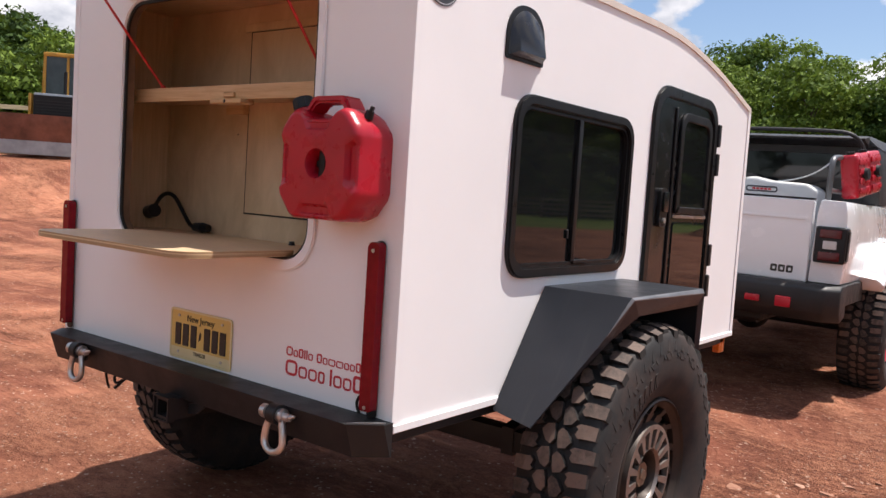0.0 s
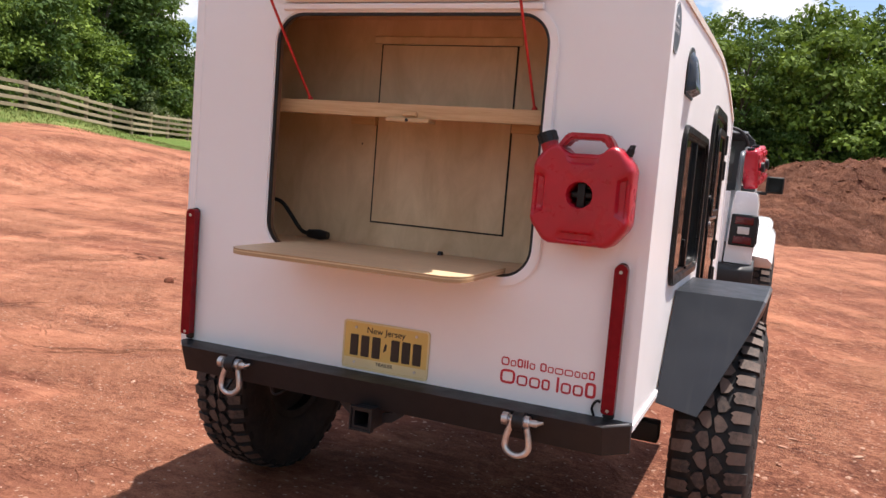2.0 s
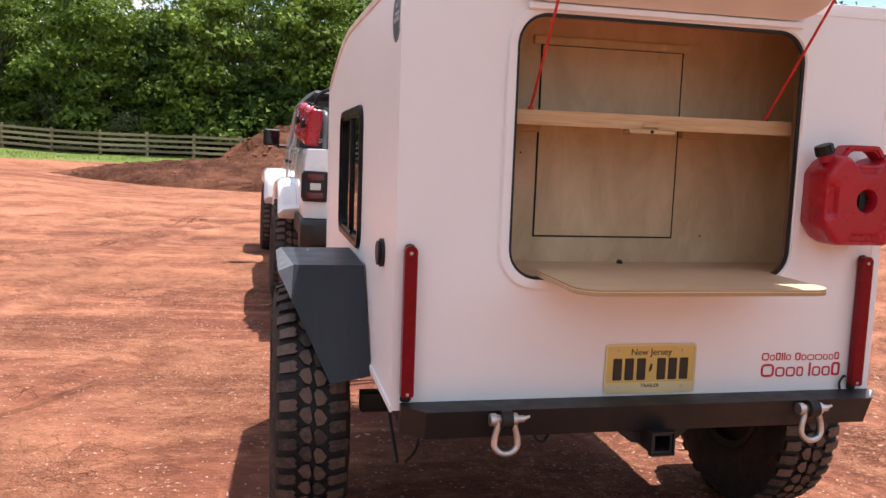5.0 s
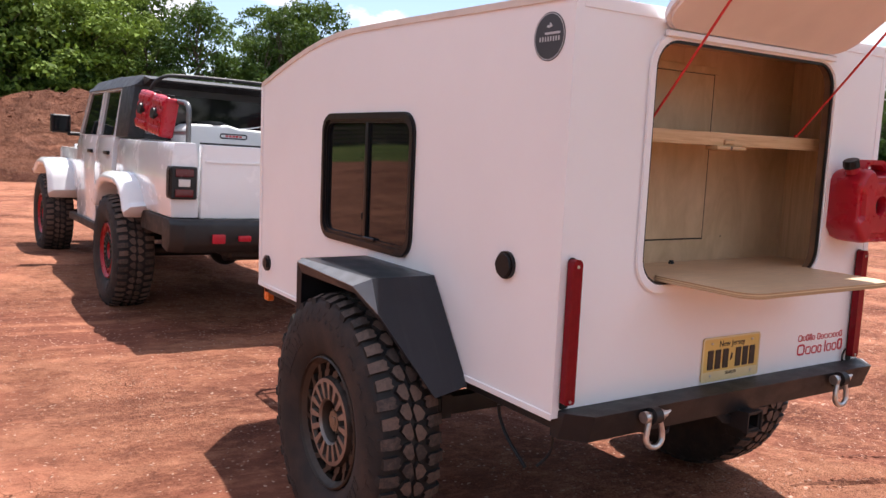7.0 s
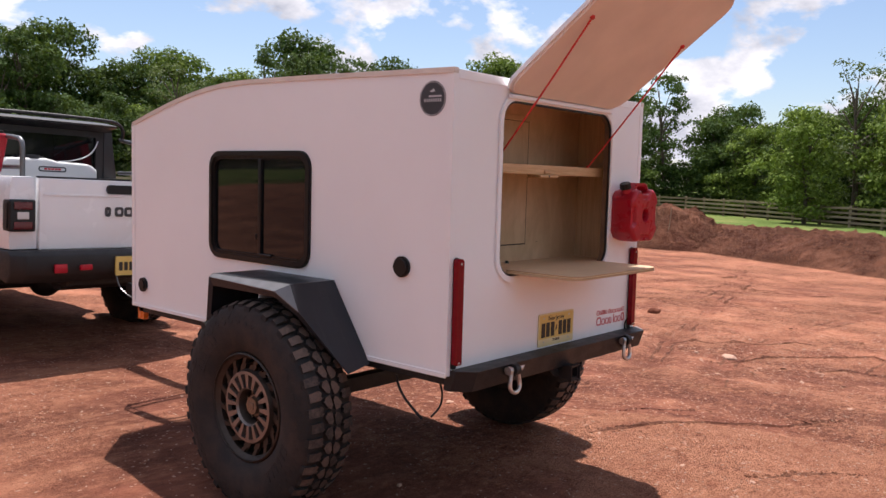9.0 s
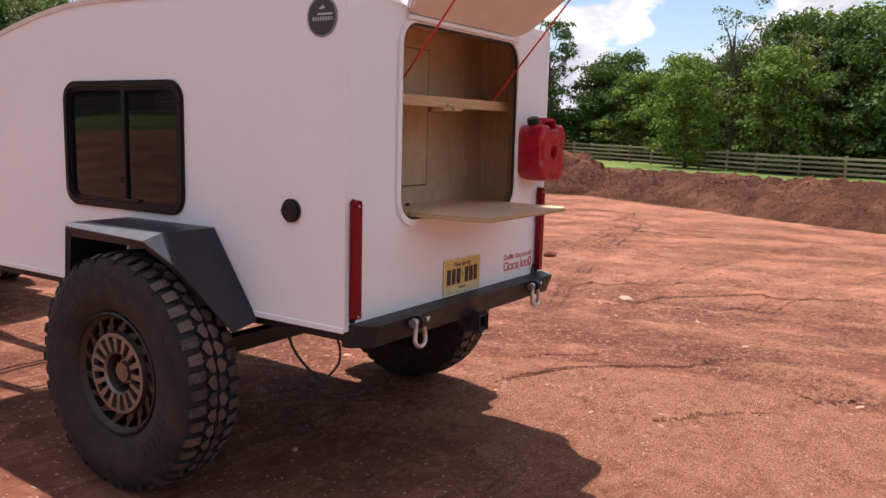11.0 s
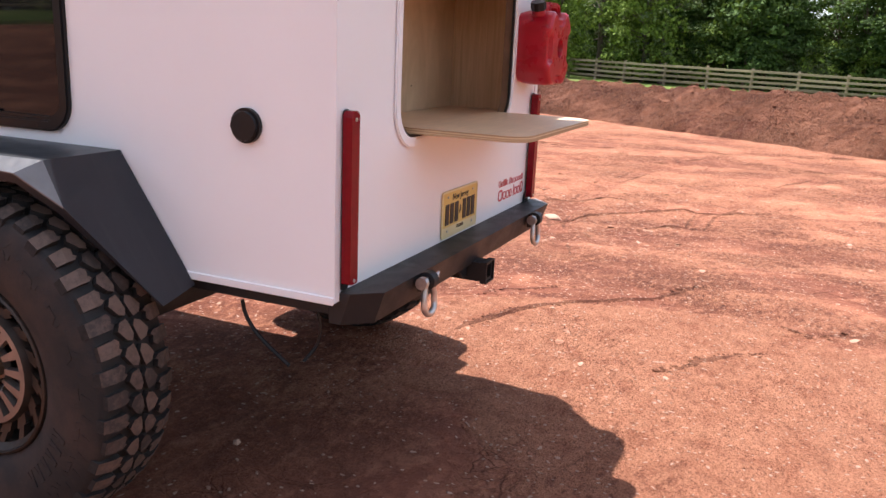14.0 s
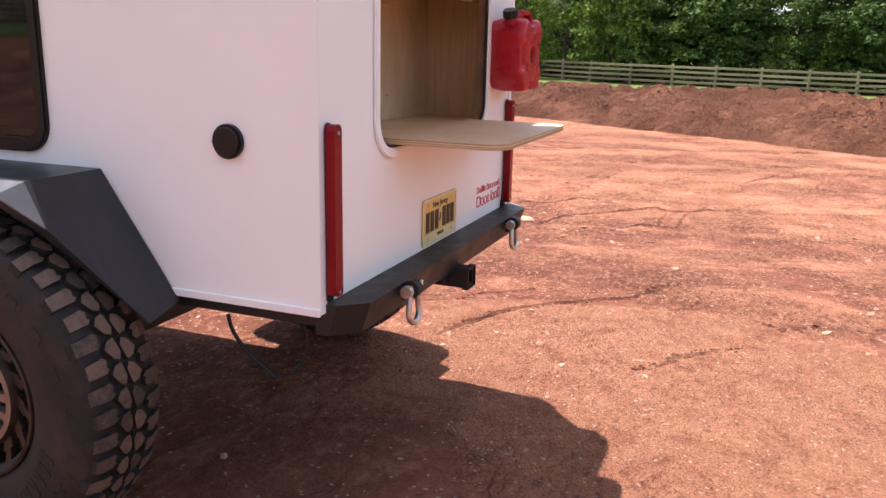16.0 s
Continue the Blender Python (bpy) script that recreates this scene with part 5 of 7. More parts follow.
outlet = disc_x("power_inlet", XL - 0.0005, -1, 0.266, 1.222, 0.046, 0.012, M["plastic"], trailer, "round black power inlet with a flap")
bm = prism(bmesh.new(), rounded(0.266 - 0.040, 0.266 + 0.040, 1.222 - 0.040, 1.222 + 0.038, 0.037), on_x, XL - 0.0125, XL - 0.022)
bmesh.ops.bevel(bm, geom=bm.edges[:], offset=0.003, segments=1, affect="EDGES")
part("inlet_flap", bm, M["plastic"], outlet, smooth=40)
port = disc_x("cable_port", XL - 0.0005, -1, 2.446, 0.917, 0.043, 0.014, M["plastic"], trailer, "round black cable port")
disc_x("port_cap", XL - 0.0145, -1, 2.446, 0.917, 0.030, 0.008, M["plastic"], port)
for x, s, y in ((XL - 0.0005, -1, 0.115), (XR + 0.0005, 1, 0.098)):
    badge = disc_x("round_badge", x, s, y, 1.942, 0.073, 0.0015, M["badge"], trailer, "round charcoal sticker with grey marks", 40)
    bm = ring_slab(bmesh.new(), [(y + 0.070 * math.cos(math.tau * k / 40), 1.942 + 0.070 * math.sin(math.tau * k / 40)) for k in range(40)],
                   [(y + 0.0675 * math.cos(math.tau * k / 40), 1.942 + 0.0675 * math.sin(math.tau * k / 40)) for k in range(40)], on_x, x + s * 0.0016, x + s * 0.0022)
    part("badge_ring", bm, M["grey_letters"], badge)
    for i in range(8):
        u = y - 0.048 + 0.0125 * i
        part("badge_mark", box(bmesh.new(), *sorted((x + s * 0.0016, x + s * 0.0022)), u, u + 0.0060, 1.928, 1.942), M["grey_letters"], badge)
    for i in range(12):
        u = y - 0.050 + 0.0060 * i
        part("badge_mark", box(bmesh.new(), *sorted((x + s * 0.0016, x + s * 0.0022)), u, u + 0.0055, 1.948, 1.955), M["grey_letters"], badge)
    bm = bmesh.new()
    prism(bm, [(y - 0.014, 1.972), (y - 0.003, 1.984), (y + 0.004, 1.974), (y + 0.008, 1.978), (y + 0.015, 1.971), (y + 0.002, 1.968)], on_x, x + s * 0.0016, x + s * 0.0022)
    part("badge_mark", bm, M["grey_letters"], badge)

# tail lights
for x, z0, z1 in ((-0.784, 0.808, 1.282), (0.742, 0.804, 1.262)):
    bm = prism(bmesh.new(), rounded(x - 0.017, x + 0.017, z0, z1, (0.016, 0.016, 0.010, 0.010)), on_y, -0.0055, -0.009)
    light = part("tail_light", bm, M["plastic"], trailer, "long upright red lamp", smooth=40)
    bm = prism(bmesh.new(), rounded(x - 0.019, x + 0.019, z0 + 0.02, z1 - 0.003, (0.018, 0.018, 0.008, 0.008)), on_y, -0.009, -0.036)
    bmesh.ops.bevel(bm, geom=[e for e in bm.edges if len(e.link_faces) == 2 and e.calc_face_angle(0) > 0.8], offset=0.006, segments=2, affect="EDGES")
    part("lens", bm, M["lens"], light, "dark red lens", smooth=45)
    for z in (z0 + 0.03, z1 - 0.025):
        part("screw", cyl(bmesh.new(), (x, -0.0355, z), (x, -0.0380, z), 0.005, seg=10), M["zinc"], light)
bm = tube(bmesh.new(), [(0.700, -0.008, 0.806), (0.690, -0.012, 0.830), (0.705, -0.014, 0.856), (0.715, -0.010, 0.850)], 0.004, 6, smooth_turns=2)
part("light_wire", bm, M["plastic"], trailer)

# lettering on the rear, drawn as plain red blocks
def blocks(y, x, z, sizes, gap, material, parent):
    """A row of plain rounded frames and bars of the given (width, height); thin ones are solid."""
    for w, h in sizes:
        if w < 0.010:
            bm = prism(bmesh.new(), rounded(x, x + w, z, z + h, w * 0.3, 3), on_y, y, y - 0.0012)
        else:
            stroke = h * 0.17
            bm = ring_slab(bmesh.new(), rounded(x, x + w, z, z + h, min(w, h) * 0.32, 3), rounded(x + stroke, x + w - stroke, z + stroke, z + h - stroke, min(w, h) * 0.14, 3), on_y, y, y - 0.0012)
        part("letter_block", bm, material, parent)
        x += w + gap
    return x


lettering = part("lettering", prism(bmesh.new(), rounded(0.579, 0.586, 0.853, 0.899, 0.002, 3), on_y, -0.0005, -0.0017), M["red_letters"], trailer, "red vinyl lettering in two lines")
x = blocks(-0.0005, 0.401, 0.9085, ((0.026, 0.026), (0.0175, 0.019), (0.0175, 0.026), (0.0045, 0.025), (0.0045, 0.026), (0.0175, 0.019)), 0.0040, M["red_letters"], lettering)
blocks(-0.0005, x + 0.012, 0.9075, ((0.020, 0.026), (0.0175, 0.019), (0.026, 0.019), (0.026, 0.019), (0.0175, 0.019), (0.0175, 0.019), (0.0175, 0.026)), 0.0040, M["red_letters"], lettering)
x = blocks(-0.0005, 0.401, 0.853, ((0.048, 0.044), (0.034, 0.033), (0.034, 0.033), (0.025, 0.033)), 0.0055, M["red_letters"], lettering)
blocks(-0.0005, 0.5925, 0.853, ((0.031, 0.033), (0.031, 0.033), (0.032, 0.046)), 0.0055, M["red_letters"], lettering)

# registration plate
PX, PZ = 0.004, 0.892
bm = prism(bmesh.new(), rounded(PX - 0.156, PX + 0.156, PZ - 0.080, PZ + 0.080, 0.012), on_y, -0.0025, -0.0045)
plate = part("registration_plate", bm, [M["plate"]], trailer, "yellow registration plate fading to cream")
bm = ring_slab(bmesh.new(), rounded(PX - 0.156, PX + 0.156, PZ - 0.080, PZ + 0.080, 0.012), rounded(PX - 0.150, PX + 0.150, PZ - 0.074, PZ + 0.074, 0.009), on_y, -0.0045, -0.0062)
part("plate_rim", bm, M["plate_fade"], plate)
part("plate_band", box(bmesh.new(), PX - 0.149, PX + 0.149, -0.0052, -0.0046, PZ - 0.073, PZ - 0.044), M["plate_fade"], plate)
for x0 in (-0.128, -0.088, -0.047, 0.022, 0.061, 0.100):
    part("plate_bar", box(bmesh.new(), PX + x0, PX + x0 + 0.029, -0.0066, -0.0046, PZ - 0.036, PZ + 0.034, 0.002, 1), M["plate_ink"], plate)
bm = prism(bmesh.new(), [(PX - 0.006, PZ - 0.012), (PX + 0.004, PZ - 0.004), (PX + 0.006, PZ + 0.014), (PX, PZ + 0.018), (PX - 0.004, PZ + 0.002)], on_y, -0.0046, -0.0060)
part("plate_mark", bm, M["plate_ink"], plate)
for x0 in (-0.110, 0.110):
    for z0 in (-0.058, 0.058):
        part("plate_bolt", cyl(bmesh.new(), (PX + x0, -0.0046, PZ + z0), (PX + x0, -0.008, PZ + z0), 0.0045, seg=10), M["zinc"], plate)


def words(text, size, at, turn, material, parent, name="words", depth=0.0006):
    """Lettering in the built-in font, turned into a mesh."""
    cu = bpy.data.curves.new(name, "FONT")
    cu.body, cu.size, cu.align_x, cu.align_y, cu.extrude = text, size, "CENTER", "CENTER", depth
    ob = new("words_curve", cu)
    me = bpy.data.meshes.new_from_object(ob.evaluated_get(bpy.context.evaluated_depsgraph_get()))
    bpy.data.objects.remove(ob)
    me.materials.append(material)
    return place(name, me, parent, at=Matrix.Translation(at) @ turn)


REAR_FACE = Euler((radians(90), 0, 0)).to_matrix().to_4x4()
words("New Jersey", 0.030, (PX, -0.0052, PZ + 0.053), REAR_FACE, M["plate_ink"], plate, "plate_words")
words("TRAILER", 0.017, (PX, -0.0058, PZ - 0.055), REAR_FACE, M["plate_ink"], plate, "plate_words")

# bumper, shackles, receiver
bm = bmesh.new()
BZ0, BZ1 = 0.714, 0.804
pts = [(XL + 0.022, 0.03), (XL + 0.022, -0.035), (XL + 0.085, -0.104), (XR - 0.060, -0.104), (XR + 0.006, -0.035), (XR + 0.006, 0.0)]
prism(bm, pts, on_z, BZ0, BZ1)
for v in bm.verts:
    if v.co.z < BZ0 + 0.01 and v.co.y < 0.0:
        v.co.y += 0.030
bmesh.ops.bevel(bm, geom=[e for e in bm.edges if len(e.link_faces) == 2 and e.calc_face_angle(0) > 0.3], offset=0.006, segments=2, affect="EDGES")
bumper = part("bumper", bm, M["black"], trailer, "black folded steel rear bumper", smooth=35)
bm = prism(bmesh.new(), [(XR - 0.062, -0.098), (XR + 0.000, -0.032), (XR + 0.000, -0.020), (XR - 0.048, -0.076)], on_z, BZ1 + 0.0005, BZ1 + 0.003)
part("scuffed_edge", bm, M["steel_edge"], bumper, "bare scuffed corner edge")
for x in (-0.504, 0.510):
    bm = prism(bmesh.new(), [(-0.094, 0.745), (-0.094, 0.800), (-0.126, 0.808), (-0.147, 0.792), (-0.147, 0.770), (-0.126, 0.752)], on_x, x - 0.014, x + 0.014)
    bmesh.ops.bevel(bm, geom=bm.edges[:], offset=0.003, segments=1, affect="EDGES")
    tab = part("shackle_tab", bm, M["black"], bumper, smooth=40)
    bm = bmesh.new()
    loop = []
    for k in range(17):
        a = math.pi * (0.0 + k / 16)
        loop.append((x + 0.036 * math.cos(a + math.pi), -0.129 - 0.004 * math.sin(a), 0.712 - 0.030 * math.sin(a)))
    path = [(x - 0.023, -0.124, 0.796), (x - 0.023, -0.125, 0.770), (x - 0.034, -0.128, 0.735)] + loop + [(x + 0.034, -0.128, 0.735), (x + 0.023, -0.125, 0.770), (x + 0.023, -0.124, 0.796)]
    tube(bm, path, 0.0095, 10, smooth_turns=1)
    shackle = part("shackle", bm, M["zinc"], tab, "galvanised bow shackle", smooth=50)
    bm = bmesh.new()
    cyl(bm, (x - 0.046, -0.124, 0.783), (x + 0.054, -0.124, 0.783), 0.0105, seg=14)
    cyl(bm, (x - 0.050, -0.124, 0.783), (x - 0.032, -0.124, 0.783), 0.0185, seg=16)
    cyl(bm, (x + 0.014, -0.124, 0.783), (x + 0.032, -0.124, 0.783), 0.0185, seg=16)
    cyl(bm, (x + 0.052, -0.124, 0.783), (x + 0.072, -0.124, 0.790), 0.0075, 0.004, 10)
    part("shackle_pin", bm, M["zinc"], tab)
    bm = bmesh.new()
    cyl(bm, (x - 0.016, -0.124, 0.783), (x + 0.016, -0.124, 0.783), 0.027, seg=18)
    part("isolator", bm, M["seal"], tab)
bm = ring_slab(bmesh.new(), [(-0.036, 0.656), (0.032, 0.656), (0.032, 0.722), (-0.036, 0.722)], [(-0.027, 0.665), (0.023, 0.665), (0.023, 0.713), (-0.027, 0.713)], on_y, -0.124, 0.25)
receiver = part("hitch_receiver", bm, M["black"], trailer, "black square hitch receiver")
bm = ring_slab(bmesh.new(), [(-0.041, 0.651), (0.037, 0.651), (0.037, 0.727), (-0.041, 0.727)], [(-0.0365, 0.6555), (0.0325, 0.6555), (0.0325, 0.7225), (-0.0365, 0.7225)], on_y, -0.132, -0.110)
part("receiver_collar", bm, M["black"], receiver)
for s in (-1, 1):
    bm = prism(bmesh.new(), [(-0.002 + s * 0.04, 0.700), (-0.002 + s * 0.115, 0.716), (-0.002 + s * 0.115, 0.704), (-0.002 + s * 0.075, 0.674), (-0.002 + s * 0.04, 0.668)], on_y, -0.060, -0.050)
    part("chain_loop_plate", bm, M["black"], receiver)

# frame rails, axle, suspension
for x in (-0.55, 0.50):
    part("frame_rail", box(bmesh.new(), x, x + 0.05, 0.05, 2.95, 0.722, 0.765, 0.004, 1), M["black"], trailer)
for x in (XL + 0.02, XR - 0.07):
    part("sill_rail", box(bmesh.new(), x, x + 0.05, 0.03, 2.55, 0.737, 0.774, 0.004, 1), M["black"], trailer)
for y in (0.06, 0.5, 1.4, 2.5):
    part("cross_member", box(bmesh.new(), XL + 0.075, XR - 0.075, y, y + 0.05, 0.737, 0.770, 0.004, 1), M["black"], trailer)
part("axle", box(bmesh.new(), -0.80, 0.775, 0.935, 1.015, 0.47, 0.55, 0.01, 2), M["black"], trailer)
for x in (-0.62, 0.545):
    bm = prism(bmesh.new(), [(1.56, 0.72), (1.48, 0.68), (0.93, 0.56), (0.93, 0.46), (1.05, 0.46), (1.56, 0.62)], on_x, x, x + 0.05)
    part("trailing_arm", bm, M["black"], trailer)
    part("shock_absorber", cyl(bmesh.new(), (x + 0.02, 1.06, 0.55), (x + 0.02, 1.18, 0.76), 0.03, seg=14), M["black"], trailer)
bm = tube(bmesh.new(), [(XL + 0.040, 0.325, 0.725), (XL + 0.042, 0.318, 0.68), (XL + 0.046, 0.275, 0.620), (XL + 0.050, 0.175, 0.552)], 0.0060, 8, smooth_turns=2)
part("hanging_cable", bm, M["plastic"], trailer, "black cable hanging under the sill")
bm = tube(bmesh.new(), [(XL + 0.10, 0.12, 0.72), (XL + 0.105, 0.105, 0.67), (XL + 0.10, 0.11, 0.61), (XL + 0.07, 0.14, 0.565)], 0.005, 6, smooth_turns=2)
part("hanging_wire", bm, M["plastic"], trailer)
bm = tube(bmesh.new(), [(-0.40, -0.04, 0.73), (-0.385, -0.06, 0.69), (-0.36, -0.06, 0.685), (-0.33, -0.03, 0.715)], 0.005, 6, smooth_turns=2)
part("hanging_wire", bm, M["plastic"], trailer)
for x in (XL + 0.02, XR - 0.055):
    part("side_marker", box(bmesh.new(), x, x + 0.035, 2.49, 2.56, 0.69, 0.768, 0.004, 1), M["amber"], trailer, "amber side marker")
# drawbar with a tube rack
part("drawbar", box(bmesh.new(), -0.045, 0.035, 2.35, 3.82, 0.640, 0.715, 0.006, 2), M["black"], trailer, "black square steel drawbar")
part("coupler", box(bmesh.new(), -0.055, 0.045, 3.75, 4.12, 0.60, 0.70, 0.02, 2), M["black"], trailer)
bm = bmesh.new()
for z in (0.78, 0.98):
    tube(bm, [(-0.50, 2.66, z), (-0.50, 3.12, z), (0.48, 3.12, z), (0.48, 2.66, z)], 0.014, 8, closed=True)
for x in (-0.50, -0.01, 0.48):
    for y in (2.66, 3.12):
        tube(bm, [(x, y, 0.72), (x, y, 0.98)], 0.012, 8)
part("drawbar_rack", bm, M["black"], trailer, "black tube cargo rack on the drawbar")
bm = tube(bmesh.new(), [(-0.12, 4.16, 0.79), (-0.13, 4.08, 0.66), (-0.11, 3.85, 0.58), (-0.06, 3.55, 0.62), (-0.03, 3.40, 0.70)], 0.006, 8, smooth_turns=2)
part("safety_cable", bm, M["tube"], trailer, "thin grey cable sagging to the truck")


# fenders: folded sheet with a flat top and slanted ends
def sheet(bm, corners, normal_shift):
    """A flat plate with thickness: the corner points and the same points shifted."""
    n = len(corners)
    lo = [bm.verts.new(c) for c in corners]
    hi = [bm.verts.new(tuple(Vector(c) + Vector(normal_shift))) for c in corners]
    bm.faces.new(lo), bm.faces.new(hi[::-1])
    for i in range(n):
        bm.faces.new((lo[i], hi[i], hi[(i + 1) % n], lo[(i + 1) % n]))
    return bm


def fender(x_wall, s):
    """Folded sheet: flat top, long slanted back, short front, and a chamfered outer fold."""
    X = lambda d: x_wall + s * d
    top = 1.119
    wall_low, wall_b, wall_f, wall_front = (X(0), 0.452, 0.760), (X(0), 0.704, top), (X(0), 1.262, top), (X(0), 1.335, 0.790)
    low, p_b, p_f, front = (X(0.140), 0.441, 0.738), (X(0.262), 0.704, top), (X(0.298), 1.258, top), (X(0.285), 1.335, 0.790)
    if s > 0:
        p_b, p_f = (X(0.300), 0.704, top), (X(0.310), 1.258, top)
    p_o, p_d, p_e = (X(0.318), 0.745, top - 0.030), (X(0.272), 0.632, 1.005), (X(0.318), 1.258, top - 0.014)
    if s > 0:
        p_o, p_d = (X(0.308), 0.708, top - 0.006), (X(0.2655), 0.628, 1.005)
    t = 0.005
    ob = part("fender", sheet(bmesh.new(), [wall_b, wall_f, p_f, p_b], (0, 0, -t)), M["fender"], trailer, "dark grey folded steel fender", smooth=20)
    part("back_plate", sheet(bmesh.new(), [wall_low, wall_b, p_b, p_d, low], (0, t, -t * 0.5)), M["fender"], ob, smooth=20)
    part("front_plate", sheet(bmesh.new(), [wall_f, wall_front, front, p_f], (0, -t, 0)), M["fender"], ob, smooth=20)
    # fold in the paler steel that carries its painted sheen
    bm = sheet(bmesh.new(), [p_f, p_e, p_o, p_b], (0, 0, -t * 0.6))
    sheet(bm, [p_b, p_o, p_d], (0, 0.003, -0.003))
    part("edge_fold", bm, M["worn_fold"], ob, "fold along the outer edge, its bright sheen put into a paler colour", smooth=20)
    bm = bmesh.new()
    chain = [p_e, p_o, p_d, low]
    drop = [(X(0.302), 1.245, top - 0.058), (X(0.300), 0.765, top - 0.060), (X(0.258), 0.668, 0.985), (X(0.132), 0.458, 0.740)]
    for a, b, c, d in zip(chain, chain[1:], drop[1:], drop):
        sheet(bm, [a, b, c, d], (-s * 0.004, 0, 0))
    sheet(bm, [p_e, drop[0], (X(0.275), 1.318, 0.790), front], (-s * 0.004, 0, 0))
    part("fender_lip", bm, M["fender"], ob, smooth=20)
    return ob


fender(XL - 0.0060, -1)
fender(XR + 0.0060, 1)


# ---- wheels ----
def tyre_meshes(R, width, name):
    """Carcass and tread lugs of a mud-terrain tyre that turns about x; the outer face looks to -x."""
    hw = width / 2
    bead = R * 0.505
    half = [(0.66, bead), (0.82, bead + 0.02), (0.97, R * 0.66), (1.0, R * 0.76), (0.968, R * 0.85), (0.90, R * 0.918), (0.80, R * 0.957), (0.35, R * 0.966)]
    prof = [(-hw * x, r) for x, r in half] + [(hw * x, r) for x, r in half[::-1]]
    seg = 72
    vs = [(x, r * math.cos(math.tau * k / seg), r * math.sin(math.tau * k / seg)) for k in range(seg) for x, r in prof]
    n = len(prof)
    fs = [(k * n + i, k * n + i + 1, ((k + 1) % seg) * n + i + 1, ((k + 1) % seg) * n + i) for k in range(seg) for i in range(n - 1)]
    smooth = len(fs)
    centre_from = []

    def lug(points, lo, hi, centre=True):
        """points: (x, angle) corners; a raised block from radius lo to hi, taking the crown of the tread."""
        o = len(vs)
        m = len(points)
        centre_from.extend([True] + [False] * m)
        cx, ca = sum(p[0] for p in points) / m, sum(p[1] for p in points) / m
        for rad, shrink in ((lo, 1.0), (hi, 0.955)):
            for x, a in points:
                x, a = cx + (x - cx) * shrink, ca + (a - ca) * shrink
                x *= 0.865
                e = abs(x) / hw
                r = rad - R * (0.012 * e * e + 0.16 * max(0, e - 0.62) ** 1.4)
                vs.append((x, r * math.cos(a), r * math.sin(a)))
        fs.append(tuple(o + m + i for i in range(m)))
        for i in range(m):
            j = (i + 1) % m
            fs.append((o + i, o + j, o + m + j, o + m + i))

    tread_from = len(fs)
    vert_from = len(vs)
    pitch = 46
    p = math.tau / pitch
    half_block = ((-0.42, 0.36), (-0.31, 0.06), (-0.11, -0.02), (-0.06, 0.24), (-0.015, 0.66), (-0.10, 0.90), (-0.25, 0.80), (-0.33, 0.60))
    shoulder = ((-0.45, 0.72), (-0.54, 0.57), (-0.66, 0.60), (-1.0, 0.66), (-1.0, 1.26), (-0.72, 1.24), (-0.52, 1.22), (-0.42, 1.08), (-0.50, 0.98), (-0.47, 0.86))
    for k in range(pitch):
        reach = 1.05 if k % 2 else 0.97
        for spin in (False, True):
            # half of a split centre block, then a notched shoulder block
            for shape, top in ((half_block, 1.0), (shoulder, 0.998)):
                pts = []
                for u, a in shape:
                    u = u * reach if abs(u) > 0.9 else u
                    u, a = (-u, 1.0 - a) if spin else (u, a)
                    pts.append((hw * u, p * (k + a)))
                lug(pts, R * 0.944, R * top)

    def side_block(r0, r1, a0, a1, skew, lift, s):
        o = len(vs)
        for rr, aa, up in ((r0, a0, 0), (r1, a0 + skew, 0), (r1, a1 + skew, 0), (r0, a1, 0), (r0, a0, 1), (r1, a0 + skew, 1), (r1, a1 + skew, 1), (r0, a1, 1)):
            x = np.interp(rr / R, (0.56, 0.66, 0.76, 0.85, 0.91), (0.86, 0.97, 1.0, 0.965, 0.88)) * hw
            x = s * (x - 0.002 + up * lift)
            vs.append((x, rr * math.cos(aa), rr * math.sin(aa)))
        fs.append((o + 4, o + 5, o + 6, o + 7))
        for i in range(4):
            j = (i + 1) % 4
            fs.append((o + i, o + j, o + 4 + j, o + 4 + i))

    side_from = len(fs)
    for s in (-1, 1):
        for k in range(pitch * 2):
            p = math.tau / pitch / 2
            a = k * p
            side_block(R * (0.84 if k % 2 else 0.80), R * 0.915, a + p * 0.12, a + p * 0.66, p * (0.75 if k % 2 else -0.35), 0.005, s)
            if k % 4 == 1:
                side_block(R * 0.785, R * 0.825, a + p * 0.1, a + p * 1.3, -p * 0.5, 0.004, s)
        for start in (0.35, 3.45):
            for k in range(6):
                a = start + 0.11 * k
                side_block(R * 0.645, R * 0.745, a, a + 0.028, 0.025, 0.005, s)
                side_block(R * 0.645, R * 0.745, a + 0.055, a + 0.083, -0.020, 0.005, s)
    tread_v, tread_f = vs[vert_from:], [tuple(i - vert_from for i in f) for f in fs[tread_from:]]
    del vs[vert_from:], fs[tread_from:]
    me = bpy.data.meshes.new(name)
    me.from_pydata(vs, [], fs)
    me.materials.append(M["tyre"])
    me.materials.append(M["rim_dark"])
    # the crown under the lugs takes the dark barrel colour, as shade between blocks
    for i, poly in enumerate(me.polygons):
        poly.use_smooth = i < smooth
        if i < smooth and i % (n - 1) in (n // 2 - 2, n // 2 - 1, n // 2):
            poly.material_index = 1
    lugs = bpy.data.meshes.new(name + "_tread")
    lugs.from_pydata(tread_v, [], tread_f)
    lugs.materials.append(M["tread"])
    lugs.materials.append(M["groove_rubber"])
    lugs.materials.append(M["tyre"])
    # dusty lug tops, painted-dark lug sides, plain sidewall blocks
    for i, poly in enumerate(lugs.polygons):
        poly.material_index = 2 if i >= len(centre_from) else 0 if centre_from[i] else 1
    return me, lugs


